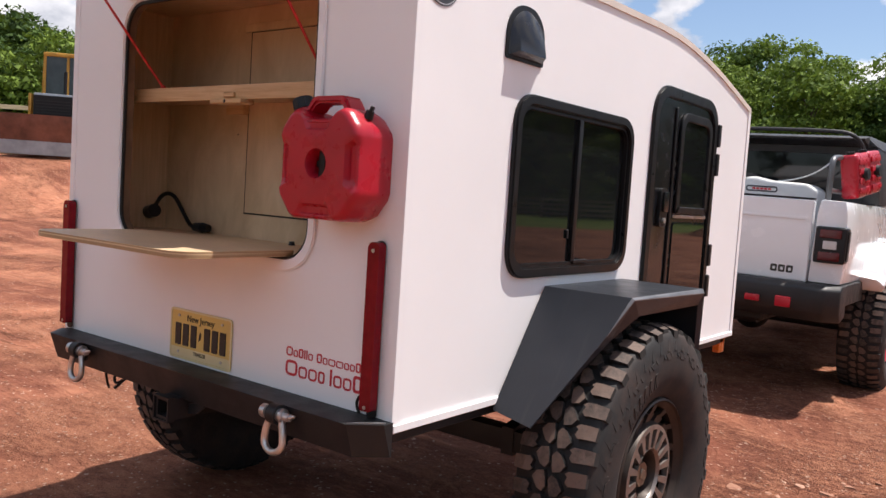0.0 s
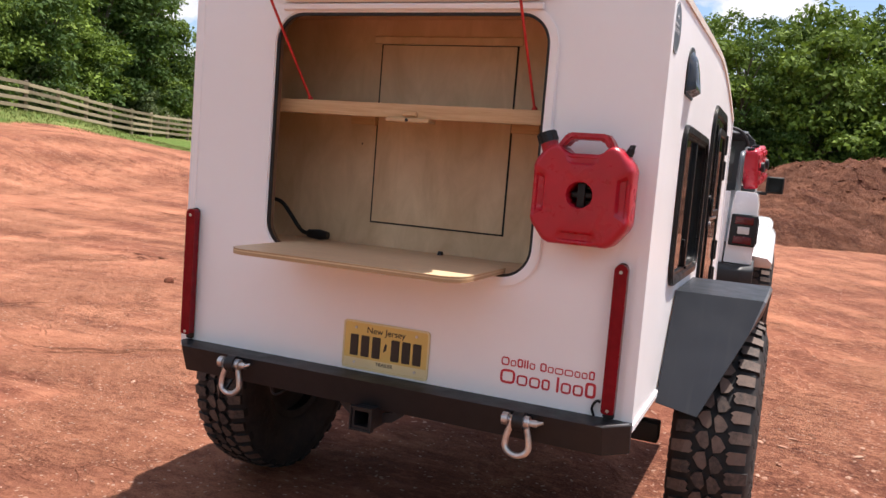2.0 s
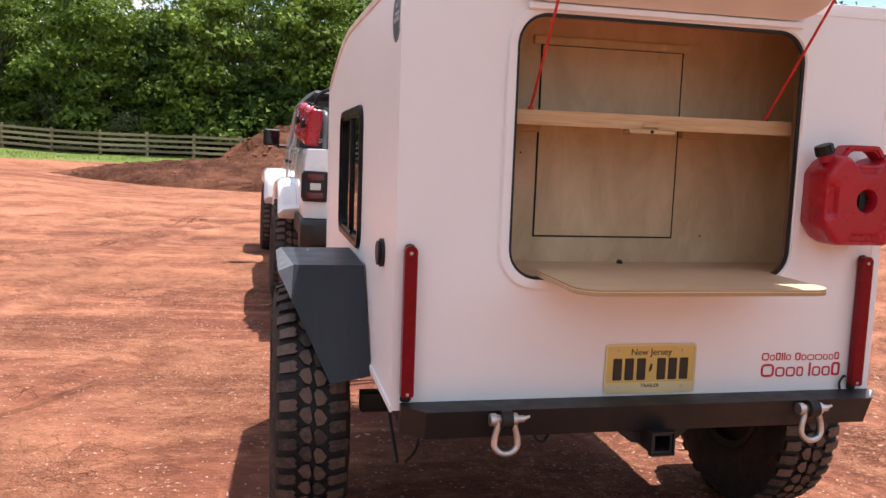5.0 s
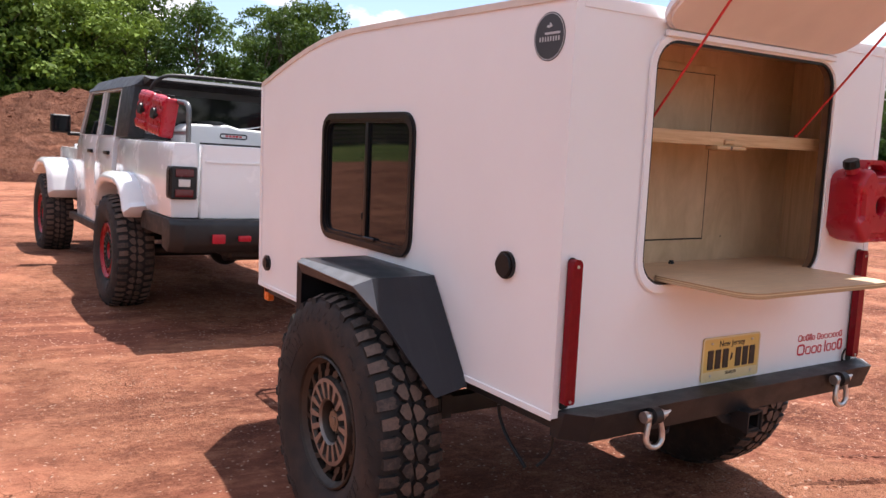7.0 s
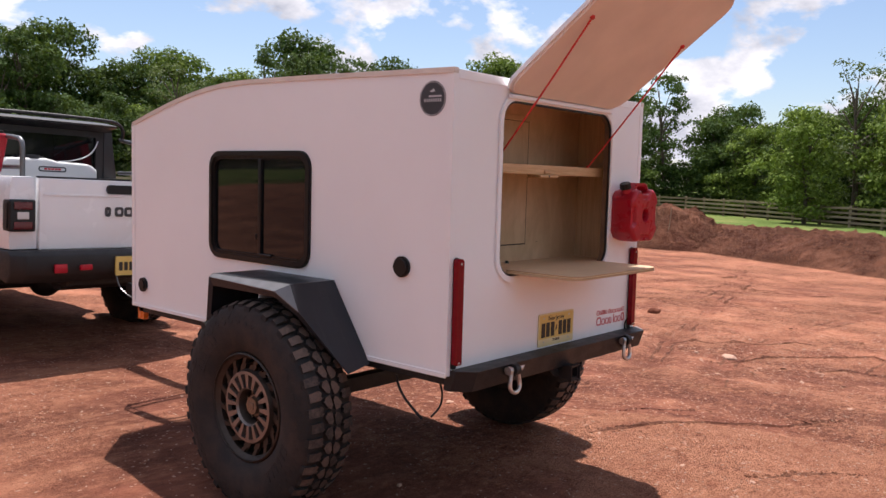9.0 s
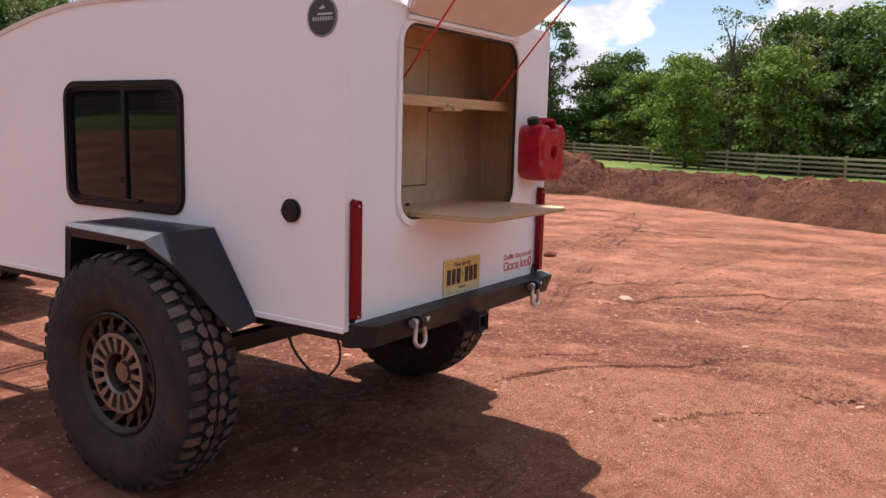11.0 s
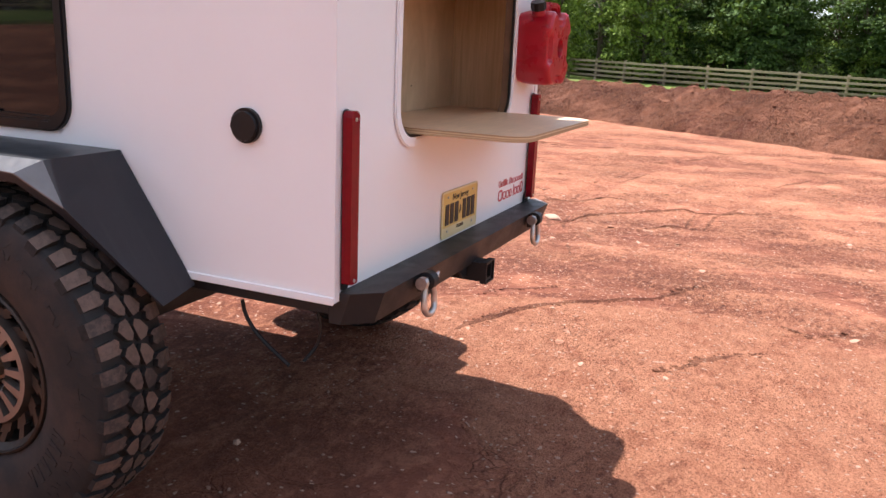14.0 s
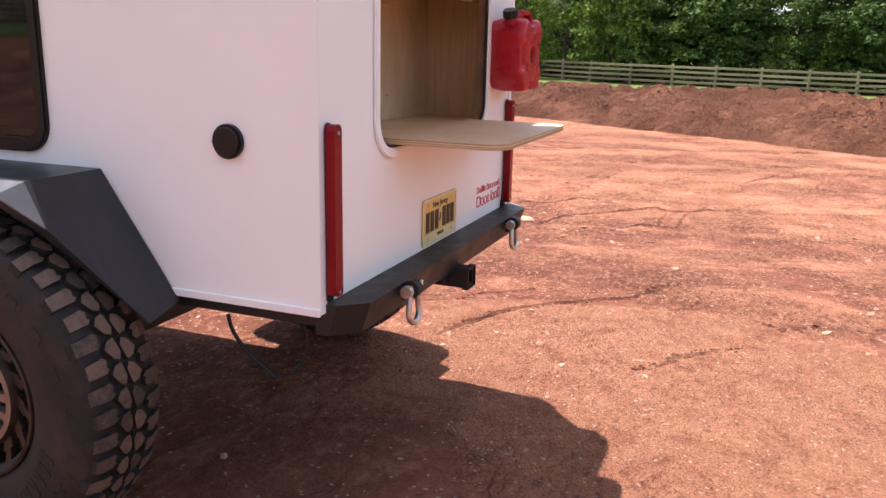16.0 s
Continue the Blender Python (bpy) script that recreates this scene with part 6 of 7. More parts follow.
def rim_mesh(R, hw, name, face, inner):
    """A dished alloy wheel with a ring of slots and an outer ring of slanted windows; outer face to -x."""
    bm = bmesh.new()
    SP, SUB = 16, 7
    n = SP * SUB
    rings = [(0.086, 0.075, 0), (0.092, 0.042, 0), (0.102, 0.032, 0), (0.172, 0.028, 0), (0.189, 0.030, 0.0), (0.198, 0.048, 0.1), (0.226, 0.046, 0.35), (0.258, 0.042, 0.6), (0.272, 0.030, 0.65), (0.278, 0.024, 0.65)]
    scale = R / 0.50
    grid = []
    for r, deep, twist in rings:
        grid.append([bm.verts.new((-hw + 0.012 + deep, r * scale * math.cos(math.tau * (k + twist * SUB) / n), r * scale * math.sin(math.tau * (k + twist * SUB) / n))) for k in range(n)])
    for i in range(len(rings) - 1):
        for k in range(n):
            ph = k % SUB
            if i == 2 and ph in (1, 2, 3, 4) or i == 5 and ph in (2, 3, 4) or i == 6 and ph in (1, 2, 3, 4, 5):
                continue
            f = bm.faces.new((grid[i][k], grid[i][(k + 1) % n], grid[i + 1][(k + 1) % n], grid[i + 1][k]))
            f.material_index = 1 if i in (1, 2, 3) else 0
    r = bmesh.ops.extrude_face_region(bm, geom=bm.faces[:])
    bmesh.ops.translate(bm, vec=(0.022, 0, 0), verts=[v for v in r["geom"] if isinstance(v, bmesh.types.BMVert)])
    finish(bm, 35)
    disc = bpy.data.meshes.new(name)
    bm.to_mesh(disc), bm.free()
    for m in (face, inner):
        disc.materials.append(m)
    bm = bmesh.new()
    for (x0, r0), (x1, r1), mi in (((-hw + 0.036, 0.277), (-hw + 0.026, 0.281), 0), ((-hw + 0.026, 0.281), (-hw + 0.030, 0.288), 0), ((-hw + 0.030, 0.288), (-hw + 0.055, 0.292), 0), ((-hw + 0.080, 0.270), (hw * 0.7, 0.255), 2), ((hw * 0.7, 0.255), (hw * 0.75, 0.290), 2)):
        a = [bm.verts.new((x0, r0 * scale * math.cos(math.tau * k / 64), r0 * scale * math.sin(math.tau * k / 64))) for k in range(64)]
        b = [bm.verts.new((x1, r1 * scale * math.cos(math.tau * k / 64), r1 * scale * math.sin(math.tau * k / 64))) for k in range(64)]
        for k in range(64):
            bm.faces.new((a[k], a[(k + 1) % 64], b[(k + 1) % 64], b[k])).material_index = mi
    cyl(bm, (-hw + 0.17, 0, 0), (-hw + 0.19, 0, 0), 0.262 * scale, seg=48, mat=2)
    finish(bm, 35)
    me = bpy.data.meshes.new(name + "_barrel")
    bm.to_mesh(me), bm.free()
    for m in (face, inner, M["rim_dark"]):
        me.materials.append(m)
    return disc, me


def hub_mesh(hw, name, material):
    bm = bmesh.new()
    cyl(bm, (-hw + 0.14, 0, 0), (-hw + 0.085, 0, 0), 0.056, 0.052, 32)
    cyl(bm, (-hw + 0.085, 0, 0), (-hw + 0.066, 0, 0), 0.046, 0.042, 8)
    box(bm, -hw + 0.062, -hw + 0.068, -0.018, 0.018, -0.018, 0.018, 0.004, 1)
    for k in range(8):
        a = math.tau * (k + 0.5) / 8
        cyl(bm, (-hw + 0.14, 0.063 * math.cos(a), 0.063 * math.sin(a)), (-hw + 0.088, 0.063 * math.cos(a), 0.063 * math.sin(a)), 0.0060, 0.007, 8)
    finish(bm, 40)
    me = bpy.data.meshes.new(name)
    bm.to_mesh(me), bm.free()
    me.materials.append(material)
    return me


TR, TW = 0.506, 0.282
tyre_me = tyre_meshes(TR, TW, "tyre")
rim_me = rim_mesh(0.45, TW / 2, "wheel", M["rim"], M["rim_face"])
hub_me = hub_mesh(TW / 2, "hub", M["hub_cap"])


def wheel(parent, x, y, z, turn, spin, rim, tyre=None, hub=None, label=""):
    m = Matrix.Translation((x, y, z)) @ Euler((0, 0, radians(turn))).to_matrix().to_4x4() @ Euler((radians(spin), 0, 0)).to_matrix().to_4x4()
    w = place("wheel", rim[0], parent, label, m)
    place("barrel", rim[1], w)
    place("tyre", (tyre or tyre_me)[0], w, "dusty black mud-terrain tyre")
    tagged(place("tread", (tyre or tyre_me)[1], w, "worn dusty tread blocks"), kind="stuff")
    place("hub", hub or hub_me, w)
    return w


wheel(trailer, -1.023, 0.972, 0.510, 0, 0, rim_me, label="bronze alloy wheel with two rings of slots")
wheel(trailer, 1.000, 0.972, 0.510, 180, 20, rim_me, label="bronze alloy wheel with two rings of slots")


# ---- jerry can ----
def jerry_can(x, y, z, w, h, deep, m, name, label, group=""):
    """A flat moulded fuel can: corner-cut slab with a round waist hole, four pockets between raised arms, a carrying handle, cap and vent. Front looks to -y."""
    can = thing(name, (x, y, z), label, "fuel can", group)
    cz = 0.45 * h
    corners = [(-0.50, 0.19), (-0.33, 0.0), (0.33, 0.0), (0.50, 0.19), (0.50, 0.73), (0.355, 0.885), (0.27, 0.90), (0.175, 0.815), (-0.175, 0.815), (-0.27, 0.90), (-0.37, 0.875), (-0.50, 0.72)]
    pts = [Vector((u * w, v * h)) for u, v in corners]
    pts = [q for a, b in zip(pts, pts[1:] + pts[:1]) for q in (a.lerp(b, min(0.3, 0.010 / (b - a).length)), a.lerp(b, 1 - min(0.3, 0.010 / (b - a).length)))]
    line = []
    for a, b in zip(pts, pts[1:] + pts[:1]):
        n = max(1, round((b - a).length / 0.011))
        line += [a.lerp(b, k / n) for k in range(n)]

    def ease(v, a, b):
        k = min(1.0, max(0.0, (v - a) / (b - a)))
        return k * k * (3 - 2 * k)

    def pocket(p):
        """How far a point of the outline lies in one of the four pockets."""
        across, up = abs(p.x) / w, (p.y - cz) / h
        flank = ease(across, 0.42, 0.46) * ease(0.225 - abs(up), 0.0, 0.055)
        foot = ease(-up, 0.40, 0.44) * ease(0.245 - across, 0.0, 0.055)
        crest = ease(up, 0.30, 0.35) * ease(0.20 - across, 0.0, 0.05)
        return max(flank, foot * 0.8, crest * 0.55)

    bm = bmesh.new()
    wells = [pocket(p) for p in line]
    chain = []
    for k, depth, sink in ((0.93, deep, 0.0), (0.985, 0.80 * deep, 0.0), (1.0, 0.62 * deep, 0.0), (1.0, 0.18 * deep, 0.02 * deep), (0.985, 0.07 * deep, 0.035 * deep), (0.945, 0.015 * deep, 0.06 * deep), (0.91, 0.0, 0.085 * deep), (0.885, 0.0, 0.12 * deep), (0.77, 0.0, 0.12 * deep), (0.72, 0.0, 0.01 * deep), (0.62, 0.0, 0.0)):
        chain.append([bm.verts.new((p.x * k, depth + sink * g, cz + (p.y - cz) * k)) for p, g in zip(line, wells)])
    for k, r, depth in ((0.6, 0.160, 0.0), (1.0, 0.136, 0.005), (1.0, 0.125, 0.05), (1.0, 0.120, 0.96)):
        row = []
        for p in line:
            d = Vector((p.x, p.y - cz)).normalized() * r * w
            q = Vector((p.x * 0.62, (p.y - cz) * 0.62)).lerp(d, k)
            row.append(bm.verts.new((q.x, depth * deep, cz + q.y)))
        chain.append(row)
    n = len(line)
    for a, b in zip(chain, chain[1:] + chain[:1]):
        for i in range(n):
            bm.faces.new((a[i], a[(i + 1) % n], b[(i + 1) % n], b[i]))
    bmesh.ops.transform(bm, matrix=m, verts=bm.verts)
    part("can_body", bm, M["red_plastic"], can, smooth=38)
    # ridge along the crest under the handle
    bm = tube(bmesh.new(), [(-0.29 * w, 0.10 * deep, 0.872 * h), (-0.19 * w, 0.10 * deep, 0.785 * h), (0.19 * w, 0.10 * deep, 0.785 * h), (0.29 * w, 0.10 * deep, 0.872 * h)], 0.0055, 8, smooth_turns=1)
    bmesh.ops.transform(bm, matrix=m, verts=bm.verts)
    part("crest_ridge", bm, M["red_plastic"], can, smooth=60)
    grip = [(-0.305, 0.865), (-0.215, 0.985), (-0.185, 1.0), (0.195, 1.0), (0.225, 0.985), (0.305, 0.865), (0.225, 0.865), (0.160, 0.942), (-0.150, 0.942), (-0.225, 0.865)]
    bm = prism(bmesh.new(), [(u * w, v * h) for u, v in grip], on_y, 0.22 * deep, 0.66 * deep)
    bmesh.ops.recalc_face_normals(bm, faces=bm.faces)
    bmesh.ops.bevel(bm, geom=[e for e in bm.edges if len(e.link_faces) == 2 and e.calc_face_angle(0) > 0.25], offset=0.006, segments=2, affect="EDGES")
    bmesh.ops.transform(bm, matrix=m, verts=bm.verts)
    part("carry_handle", bm, M["red_plastic"], can, smooth=50)
    tilt = Vector((-0.36, 0, 0.93))
    side = Vector((0.93, 0, 0.36))
    a = Vector((-0.385 * w, 0.45 * deep, 0.835 * h))
    bm = cyl(bmesh.new(), a, a + tilt * 0.026, 0.025, 0.025, 20)
    bmesh.ops.transform(bm, matrix=m, verts=bm.verts)
    part("neck", bm, M["red_plastic"], can)
    bm = bmesh.new()
    cyl(bm, a + tilt * 0.022, a + tilt * 0.052, 0.028, 0.026, 18)
    for k in range(9):
        e = math.tau * k / 9
        u = side * math.cos(e) + Vector((0, 1, 0)) * math.sin(e)
        cyl(bm, a + tilt * 0.024 + u * 0.027, a + tilt * 0.050 + u * 0.026, 0.003, seg=6)
    bmesh.ops.transform(bm, matrix=m, verts=bm.verts)
    part("cap", bm, M["plastic"], can, "ribbed black cap")
    b = Vector((0.405 * w, 0.45 * deep, 0.825 * h))
    lean = Vector((0.35, 0, 0.93))
    bm = cyl(bmesh.new(), b, b + lean * 0.020, 0.012, 0.010, 14)
    box(bm, -0.004, 0.004, -0.014, 0.014, 0.016, 0.032, 0.002, 1, Matrix.Translation(b) @ Euler((0, radians(20), radians(35))).to_matrix().to_4x4())
    bmesh.ops.transform(bm, matrix=m, verts=bm.verts)
    part("vent_cap", bm, M["plastic"], can)
    bm = bmesh.new()
    cyl(bm, (0, deep * 0.96, cz), (0, deep * 0.30, cz), 0.017, seg=16)
    box(bm, -0.011, 0.011, 0.16 * deep, 0.30 * deep, cz - 0.034, cz + 0.034, 0.005, 2)
    box(bm, -0.030, 0.030, 0.22 * deep, 0.32 * deep, cz - 0.009, cz + 0.009, 0.004, 1)
    bmesh.ops.transform(bm, matrix=m, verts=bm.verts)
    part("mount_knob", bm, M["plastic"], can, "black T-shaped mounting knob")
    return can


jerry_can(0.628, -0.0006, 1.306, 0.278, 0.312, 0.142, Matrix.Translation((0.626, -0.1426, 1.306)), "jerry_can", "red plastic jerry can bolted to the white rear wall")


# ---- pickup truck ----
TZ = 0.085
truck = thing("pickup_truck", (0.0, 7.2, TZ), "white four-door off-road pickup with a black hardtop and large tyres", "pickup truck")
YB = 4.32


def mirror_x(pts):
    return [(-x, y, z) for x, y, z in pts]


def loft(bm, sections, closed_ends=True, mat=0):
    """Skin between sections with the same number of points."""
    rows = [[bm.verts.new(p) for p in sec] for sec in sections]
    n = len(rows[0])
    for a, b in zip(rows, rows[1:]):
        for i in range(n):
            bm.faces.new((a[i], a[(i + 1) % n], b[(i + 1) % n], b[i])).material_index = mat
    if closed_ends:
        bm.faces.new(rows[0]).material_index = mat
        bm.faces.new(rows[-1][::-1]).material_index = mat
    return bm


def soften(bm, offset=0.015, segments=2, least=0.4):
    bmesh.ops.recalc_face_normals(bm, faces=bm.faces)
    bmesh.ops.bevel(bm, geom=[e for e in bm.edges if len(e.link_faces) == 2 and e.calc_face_angle(0) > least], offset=offset, segments=segments, profile=0.6, affect="EDGES")
    return bm


# bed: side walls, floor, tailgate
for s in (-1, 1):
    sec = lambda y, o=0.0: [(s * (0.700), y, 0.99), (s * (0.905 + o), y, 0.99), (s * (0.918 + o), y, 1.22), (s * (0.905 + o), y, 1.46), (s * 0.885, y, 1.545), (s * 0.730, y, 1.550), (s * 0.715, y, 1.46)]
    bm = loft(bmesh.new(), [sec(YB), sec(4.75), sec(5.3), sec(6.04)])
    soften(bm, 0.014)
    part("bed_side", bm, M["truck_white"], truck, smooth=40)
part("bed_floor", box(bmesh.new(), -0.72, 0.72, YB + 0.05, 6.04, 1.0, 1.06), M["black"], truck)
bm = box(bmesh.new(), -0.692, 0.692, YB - 0.012, YB + 0.055, 0.985, 1.542, 0.016, 3)
tailgate = part("tailgate", bm, M["truck_white"], truck, "plain white tailgate", smooth=40)
part("tailgate_crease", box(bmesh.new(), -0.66, 0.66, YB - 0.020, YB - 0.0125, 1.405, 1.424, 0.004, 2), M["truck_white"], tailgate)
part("tailgate_cap", box(bmesh.new(), -0.69, 0.69, YB - 0.008, YB + 0.050, 1.5425, 1.556, 0.005, 2), M["plastic"], tailgate)
bm = prism(bmesh.new(), rounded(-0.15, 0.15, 1.43, 1.505, 0.03), on_y, YB - 0.0125, YB - 0.03)
part("tailgate_handle", bm, M["plastic"], tailgate, "black handle")
for i, w in enumerate((0.05, 0.075, 0.075, 0.075)):
    x0 = -0.16 + 0.085 * i
    bm = ring_slab(bmesh.new(), rounded(x0, x0 + w, 1.245, 1.325, 0.02, 3), rounded(x0 + 0.022, x0 + w - 0.018, 1.268, 1.302, 0.008, 3), on_y, YB - 0.0125, YB - 0.020)
    part("badge_block", bm, M["badge"], tailgate)
for i in range(3):
    x0 = 0.455 + 0.052 * i
    bm = ring_slab(bmesh.new(), rounded(x0, x0 + 0.044, 1.035, 1.085, 0.008, 3), rounded(x0 + 0.014, x0 + 0.032, 1.049, 1.070, 0.004, 3), on_y, YB - 0.0125, YB - 0.0145)
    part("sticker_block", bm, M["plate_ink"], tailgate)

# tail lights
for s in (-1, 1):
    x0, x1 = sorted((s * 0.722, s * 0.918))
    bm = box(bmesh.new(), x0, x1, YB - 0.030, YB + 0.09, 1.128, 1.372, 0.022, 3)
    lamp = part("tail_lamp", bm, M["plastic"], truck, "square smoked red tail lamp", smooth=40)
    xm0, xm1 = x0 + 0.03, x1 - 0.03
    part("upper_lens", box(bmesh.new(), xm0, xm1, YB - 0.040, YB - 0.0305, 1.296, 1.354, 0.008, 2), M["lens_dark"], lamp)
    part("lower_lens", box(bmesh.new(), xm0, xm1, YB - 0.040, YB - 0.0305, 1.146, 1.204, 0.008, 2), M["lens_dark"], lamp)
    part("reverse_lens", box(bmesh.new(), xm0 + 0.025, xm1 - 0.025, YB - 0.038, YB - 0.0305, 1.222, 1.278, 0.006, 2), M["clear_lens"], lamp, "pale reversing lens")
    sx = s * 0.905
    part("side_lens", box(bmesh.new(), *sorted((s * 0.9185, s * 0.926)), YB + 0.0, YB + 0.07, 1.15, 1.35, 0.004, 1), M["plastic"], lamp)

# rear bumper
bm = loft(bmesh.new(), [[(x, y + back, z) for y, z in ((4.165, 0.80), (4.150, 0.86), (4.155, 0.955), (4.20, 0.985), (4.36, 0.985), (4.36, 0.76), (4.22, 0.735))] for x, back in ((-0.93, 0.10), (-0.84, 0.02), (-0.4, 0.0), (0.4, 0.0), (0.84, 0.02), (0.93, 0.10))])
soften(bm, 0.012)
rbump = part("rear_bumper", bm, M["black"], truck, "black steel rear bumper with red tow points", smooth=40)
for x in (-0.60, -0.40, 0.40, 0.60):
    part("tow_point", box(bmesh.new(), x - 0.050, x + 0.050, 4.128, 4.152, 0.815 if abs(x) > 0.5 else 0.83, 0.885 if abs(x) > 0.5 else 0.875, 0.012, 2), M["red_plastic"], rbump, "red painted tow point")
bm = prism(bmesh.new(), rounded(-0.155, 0.150, 0.775, 0.930, 0.012), on_y, 4.128, 4.146)
tplate = part("registration_plate", bm, M["plate"], rbump, "yellow registration plate")
for i in range(6):
    part("plate_bar", box(bmesh.new(), -0.130 + 0.045 * i, -0.100 + 0.045 * i, 4.125, 4.1275, 0.815, 0.885), M["plate_ink"], tplate)
for s in (-1, 1):
    bm = box(bmesh.new(), *sorted((s * 0.72, s * 0.925)), 4.365, 5.10, 0.84, 0.985, 0.012, 2)
    part("lower_cladding", bm, M["black"], truck)

# cab
half = 0.80
for s in (-1, 1):
    sec = lambda y: [(s * 0.66, y, 0.62), (s * 0.86, y, 0.64), (s * 0.875, y, 1.20), (s * 0.86, y, 1.48), (s * 0.84, y, 1.56), (s * 0.70, y, 1.56)]
    for y0, y1, name in ((6.42, 7.16, "rear_door"), (7.175, 8.12, "front_door")):
        bm = soften(loft(bmesh.new(), [sec(y0), sec(y1)]), 0.012)
        door_ob = part(name, bm, M["truck_white"], truck, smooth=40)
        part("door_pull", box(bmesh.new(), *sorted((s * 0.868, s * 0.896)), y0 + 0.10, y0 + 0.26, 1.385, 1.42, 0.008, 2), M["plastic"], door_ob)
        a, b = y0 + 0.06, y1 - 0.04
        slope = 0.20 if name == "front_door" else 0.0
        win = [(a, 1.57), (b + 0.0, 1.57), (b - slope * 0.9, 2.00), (a, 2.00)]
        lean = lambda u, v, w: (s * (0.845 - 0.075 * (v - 1.56) / 0.5 + w), u, v)
        frame_o = [(y0, 1.555), (y1, 1.555), (y1 - slope, 2.045), (y0, 2.045)]
        part("door_frame", ring_slab(bmesh.new(), frame_o, win, lean, -0.04, 0.0), M["truck_white"], door_ob, smooth=20)
        part("door_glass", prism(bmesh.new(), win, lean, -0.028, -0.020), M["glass"], door_ob)
part("cab_floor", box(bmesh.new(), -0.66, 0.66, 6.06, 8.2, 0.62, 0.70), M["black"], truck)
part("cab_back_panel", box(bmesh.new(), -0.80, 0.80, 6.045, 6.10, 0.90, 1.56, 0.01, 2), M["truck_white"], truck)
bm = loft(bmesh.new(), [[(-0.80, y, z0), (-0.77, y, 2.05), (-0.70, y, z1), (0.70, y, z1), (0.77, y, 2.05), (0.80, y, z0)] for y, z0, z1 in ((5.92, 2.03, 2.115), (6.1, 2.02, 2.135), (6.9, 2.02, 2.15), (7.86, 2.02, 2.135), (7.96, 2.02, 2.09))])
part("hardtop", soften(bm, 0.02), M["soft_top"], truck, "black textured hardtop roof", smooth=40)
# rear quarter and back glass of the hardtop
for s in (-1, 1):
    bm = loft(bmesh.new(), [[(s * 0.70, y, z) if i % 3 == 0 else (s * x, y, z) for i, (x, z) in enumerate(((0.70, 1.56), (0.845, 1.56), (0.785, 2.04), (0.70, 2.04)))] for y in (5.94, 6.41)])
    part("hardtop_quarter", soften(bm, 0.012), M["soft_top"], truck, smooth=40)
bm = ring_slab(bmesh.new(), [(-0.70, 1.56), (0.70, 1.56), (0.70, 2.04), (-0.70, 2.04)], [(-0.62, 1.64), (0.62, 1.64), (0.62, 1.97), (-0.62, 1.97)], on_y, 5.95, 6.01)
back_win = part("back_window", bm, M["soft_top"], truck, "black framed rear cab window")
part("back_glass", box(bmesh.new(), -0.63, 0.63, 5.975, 5.983, 1.63, 1.98), M["glass"], back_win)
bm = loft(bmesh.new(), [[(x, 5.92, 2.03), (x, 5.72, 2.065), (x, 5.71, 2.085), (x, 5.92, 2.12)] for x in (-0.72, 0.72)])
part("roof_lip", soften(bm, 0.008), M["soft_top"], truck, "black rear roof lip")
# windscreen, hood, grille block, front fenders
bm = ring_slab(bmesh.new(), [(-0.78, 1.52), (0.78, 1.52), (0.74, 2.06), (-0.74, 2.06)], [(-0.70, 1.60), (0.70, 1.60), (0.67, 2.00), (-0.67, 2.00)], lambda u, v, w: (u, 8.27 - (v - 1.52) * 0.62 + w, v), 0.0, 0.05)
screen = part("windscreen_frame", bm, M["truck_white"], truck)
part("windscreen", prism(bmesh.new(), [(-0.71, 1.59), (0.71, 1.59), (0.68, 2.01), (-0.68, 2.01)], lambda u, v, w: (u, 8.29 - (v - 1.52) * 0.62 + w, v), 0.0, 0.006), M["glass"], screen)
bm = loft(bmesh.new(), [[(-hw, y, 1.0), (-hw, y, z - 0.05), (-hw + 0.12, y, z), (hw - 0.12, y, z), (hw, y, z - 0.05), (hw, y, 1.0)] for y, hw, z in ((8.13, 0.80, 1.53), (8.9, 0.72, 1.50), (9.65, 0.62, 1.44))])
part("hood", soften(bm, 0.02), M["truck_white"], truck, smooth=40)
part("grille", box(bmesh.new(), -0.62, 0.62, 9.65, 9.74, 0.95, 1.44, 0.03, 2), M["truck_white"], truck)
part("front_bumper", box(bmesh.new(), -0.85, 0.85, 9.82, 10.02, 0.78, 1.0, 0.03, 2), M["black"], truck)
part("chassis", box(bmesh.new(), -0.42, 0.42, 4.4, 9.8, 0.66, 0.82, 0.02, 1), M["black"], truck)
for s in (-1, 1):
    part("rock_slider", box(bmesh.new(), *sorted((s * 0.74, s * 0.90)), 6.35, 8.4, 0.60, 0.68, 0.02, 2), M["black"], truck)
    part("front_body_side", box(bmesh.new(), *sorted((s * 0.60, s * 0.80)), 8.14, 9.6, 0.95, 1.40, 0.02, 2), M["truck_white"], truck)


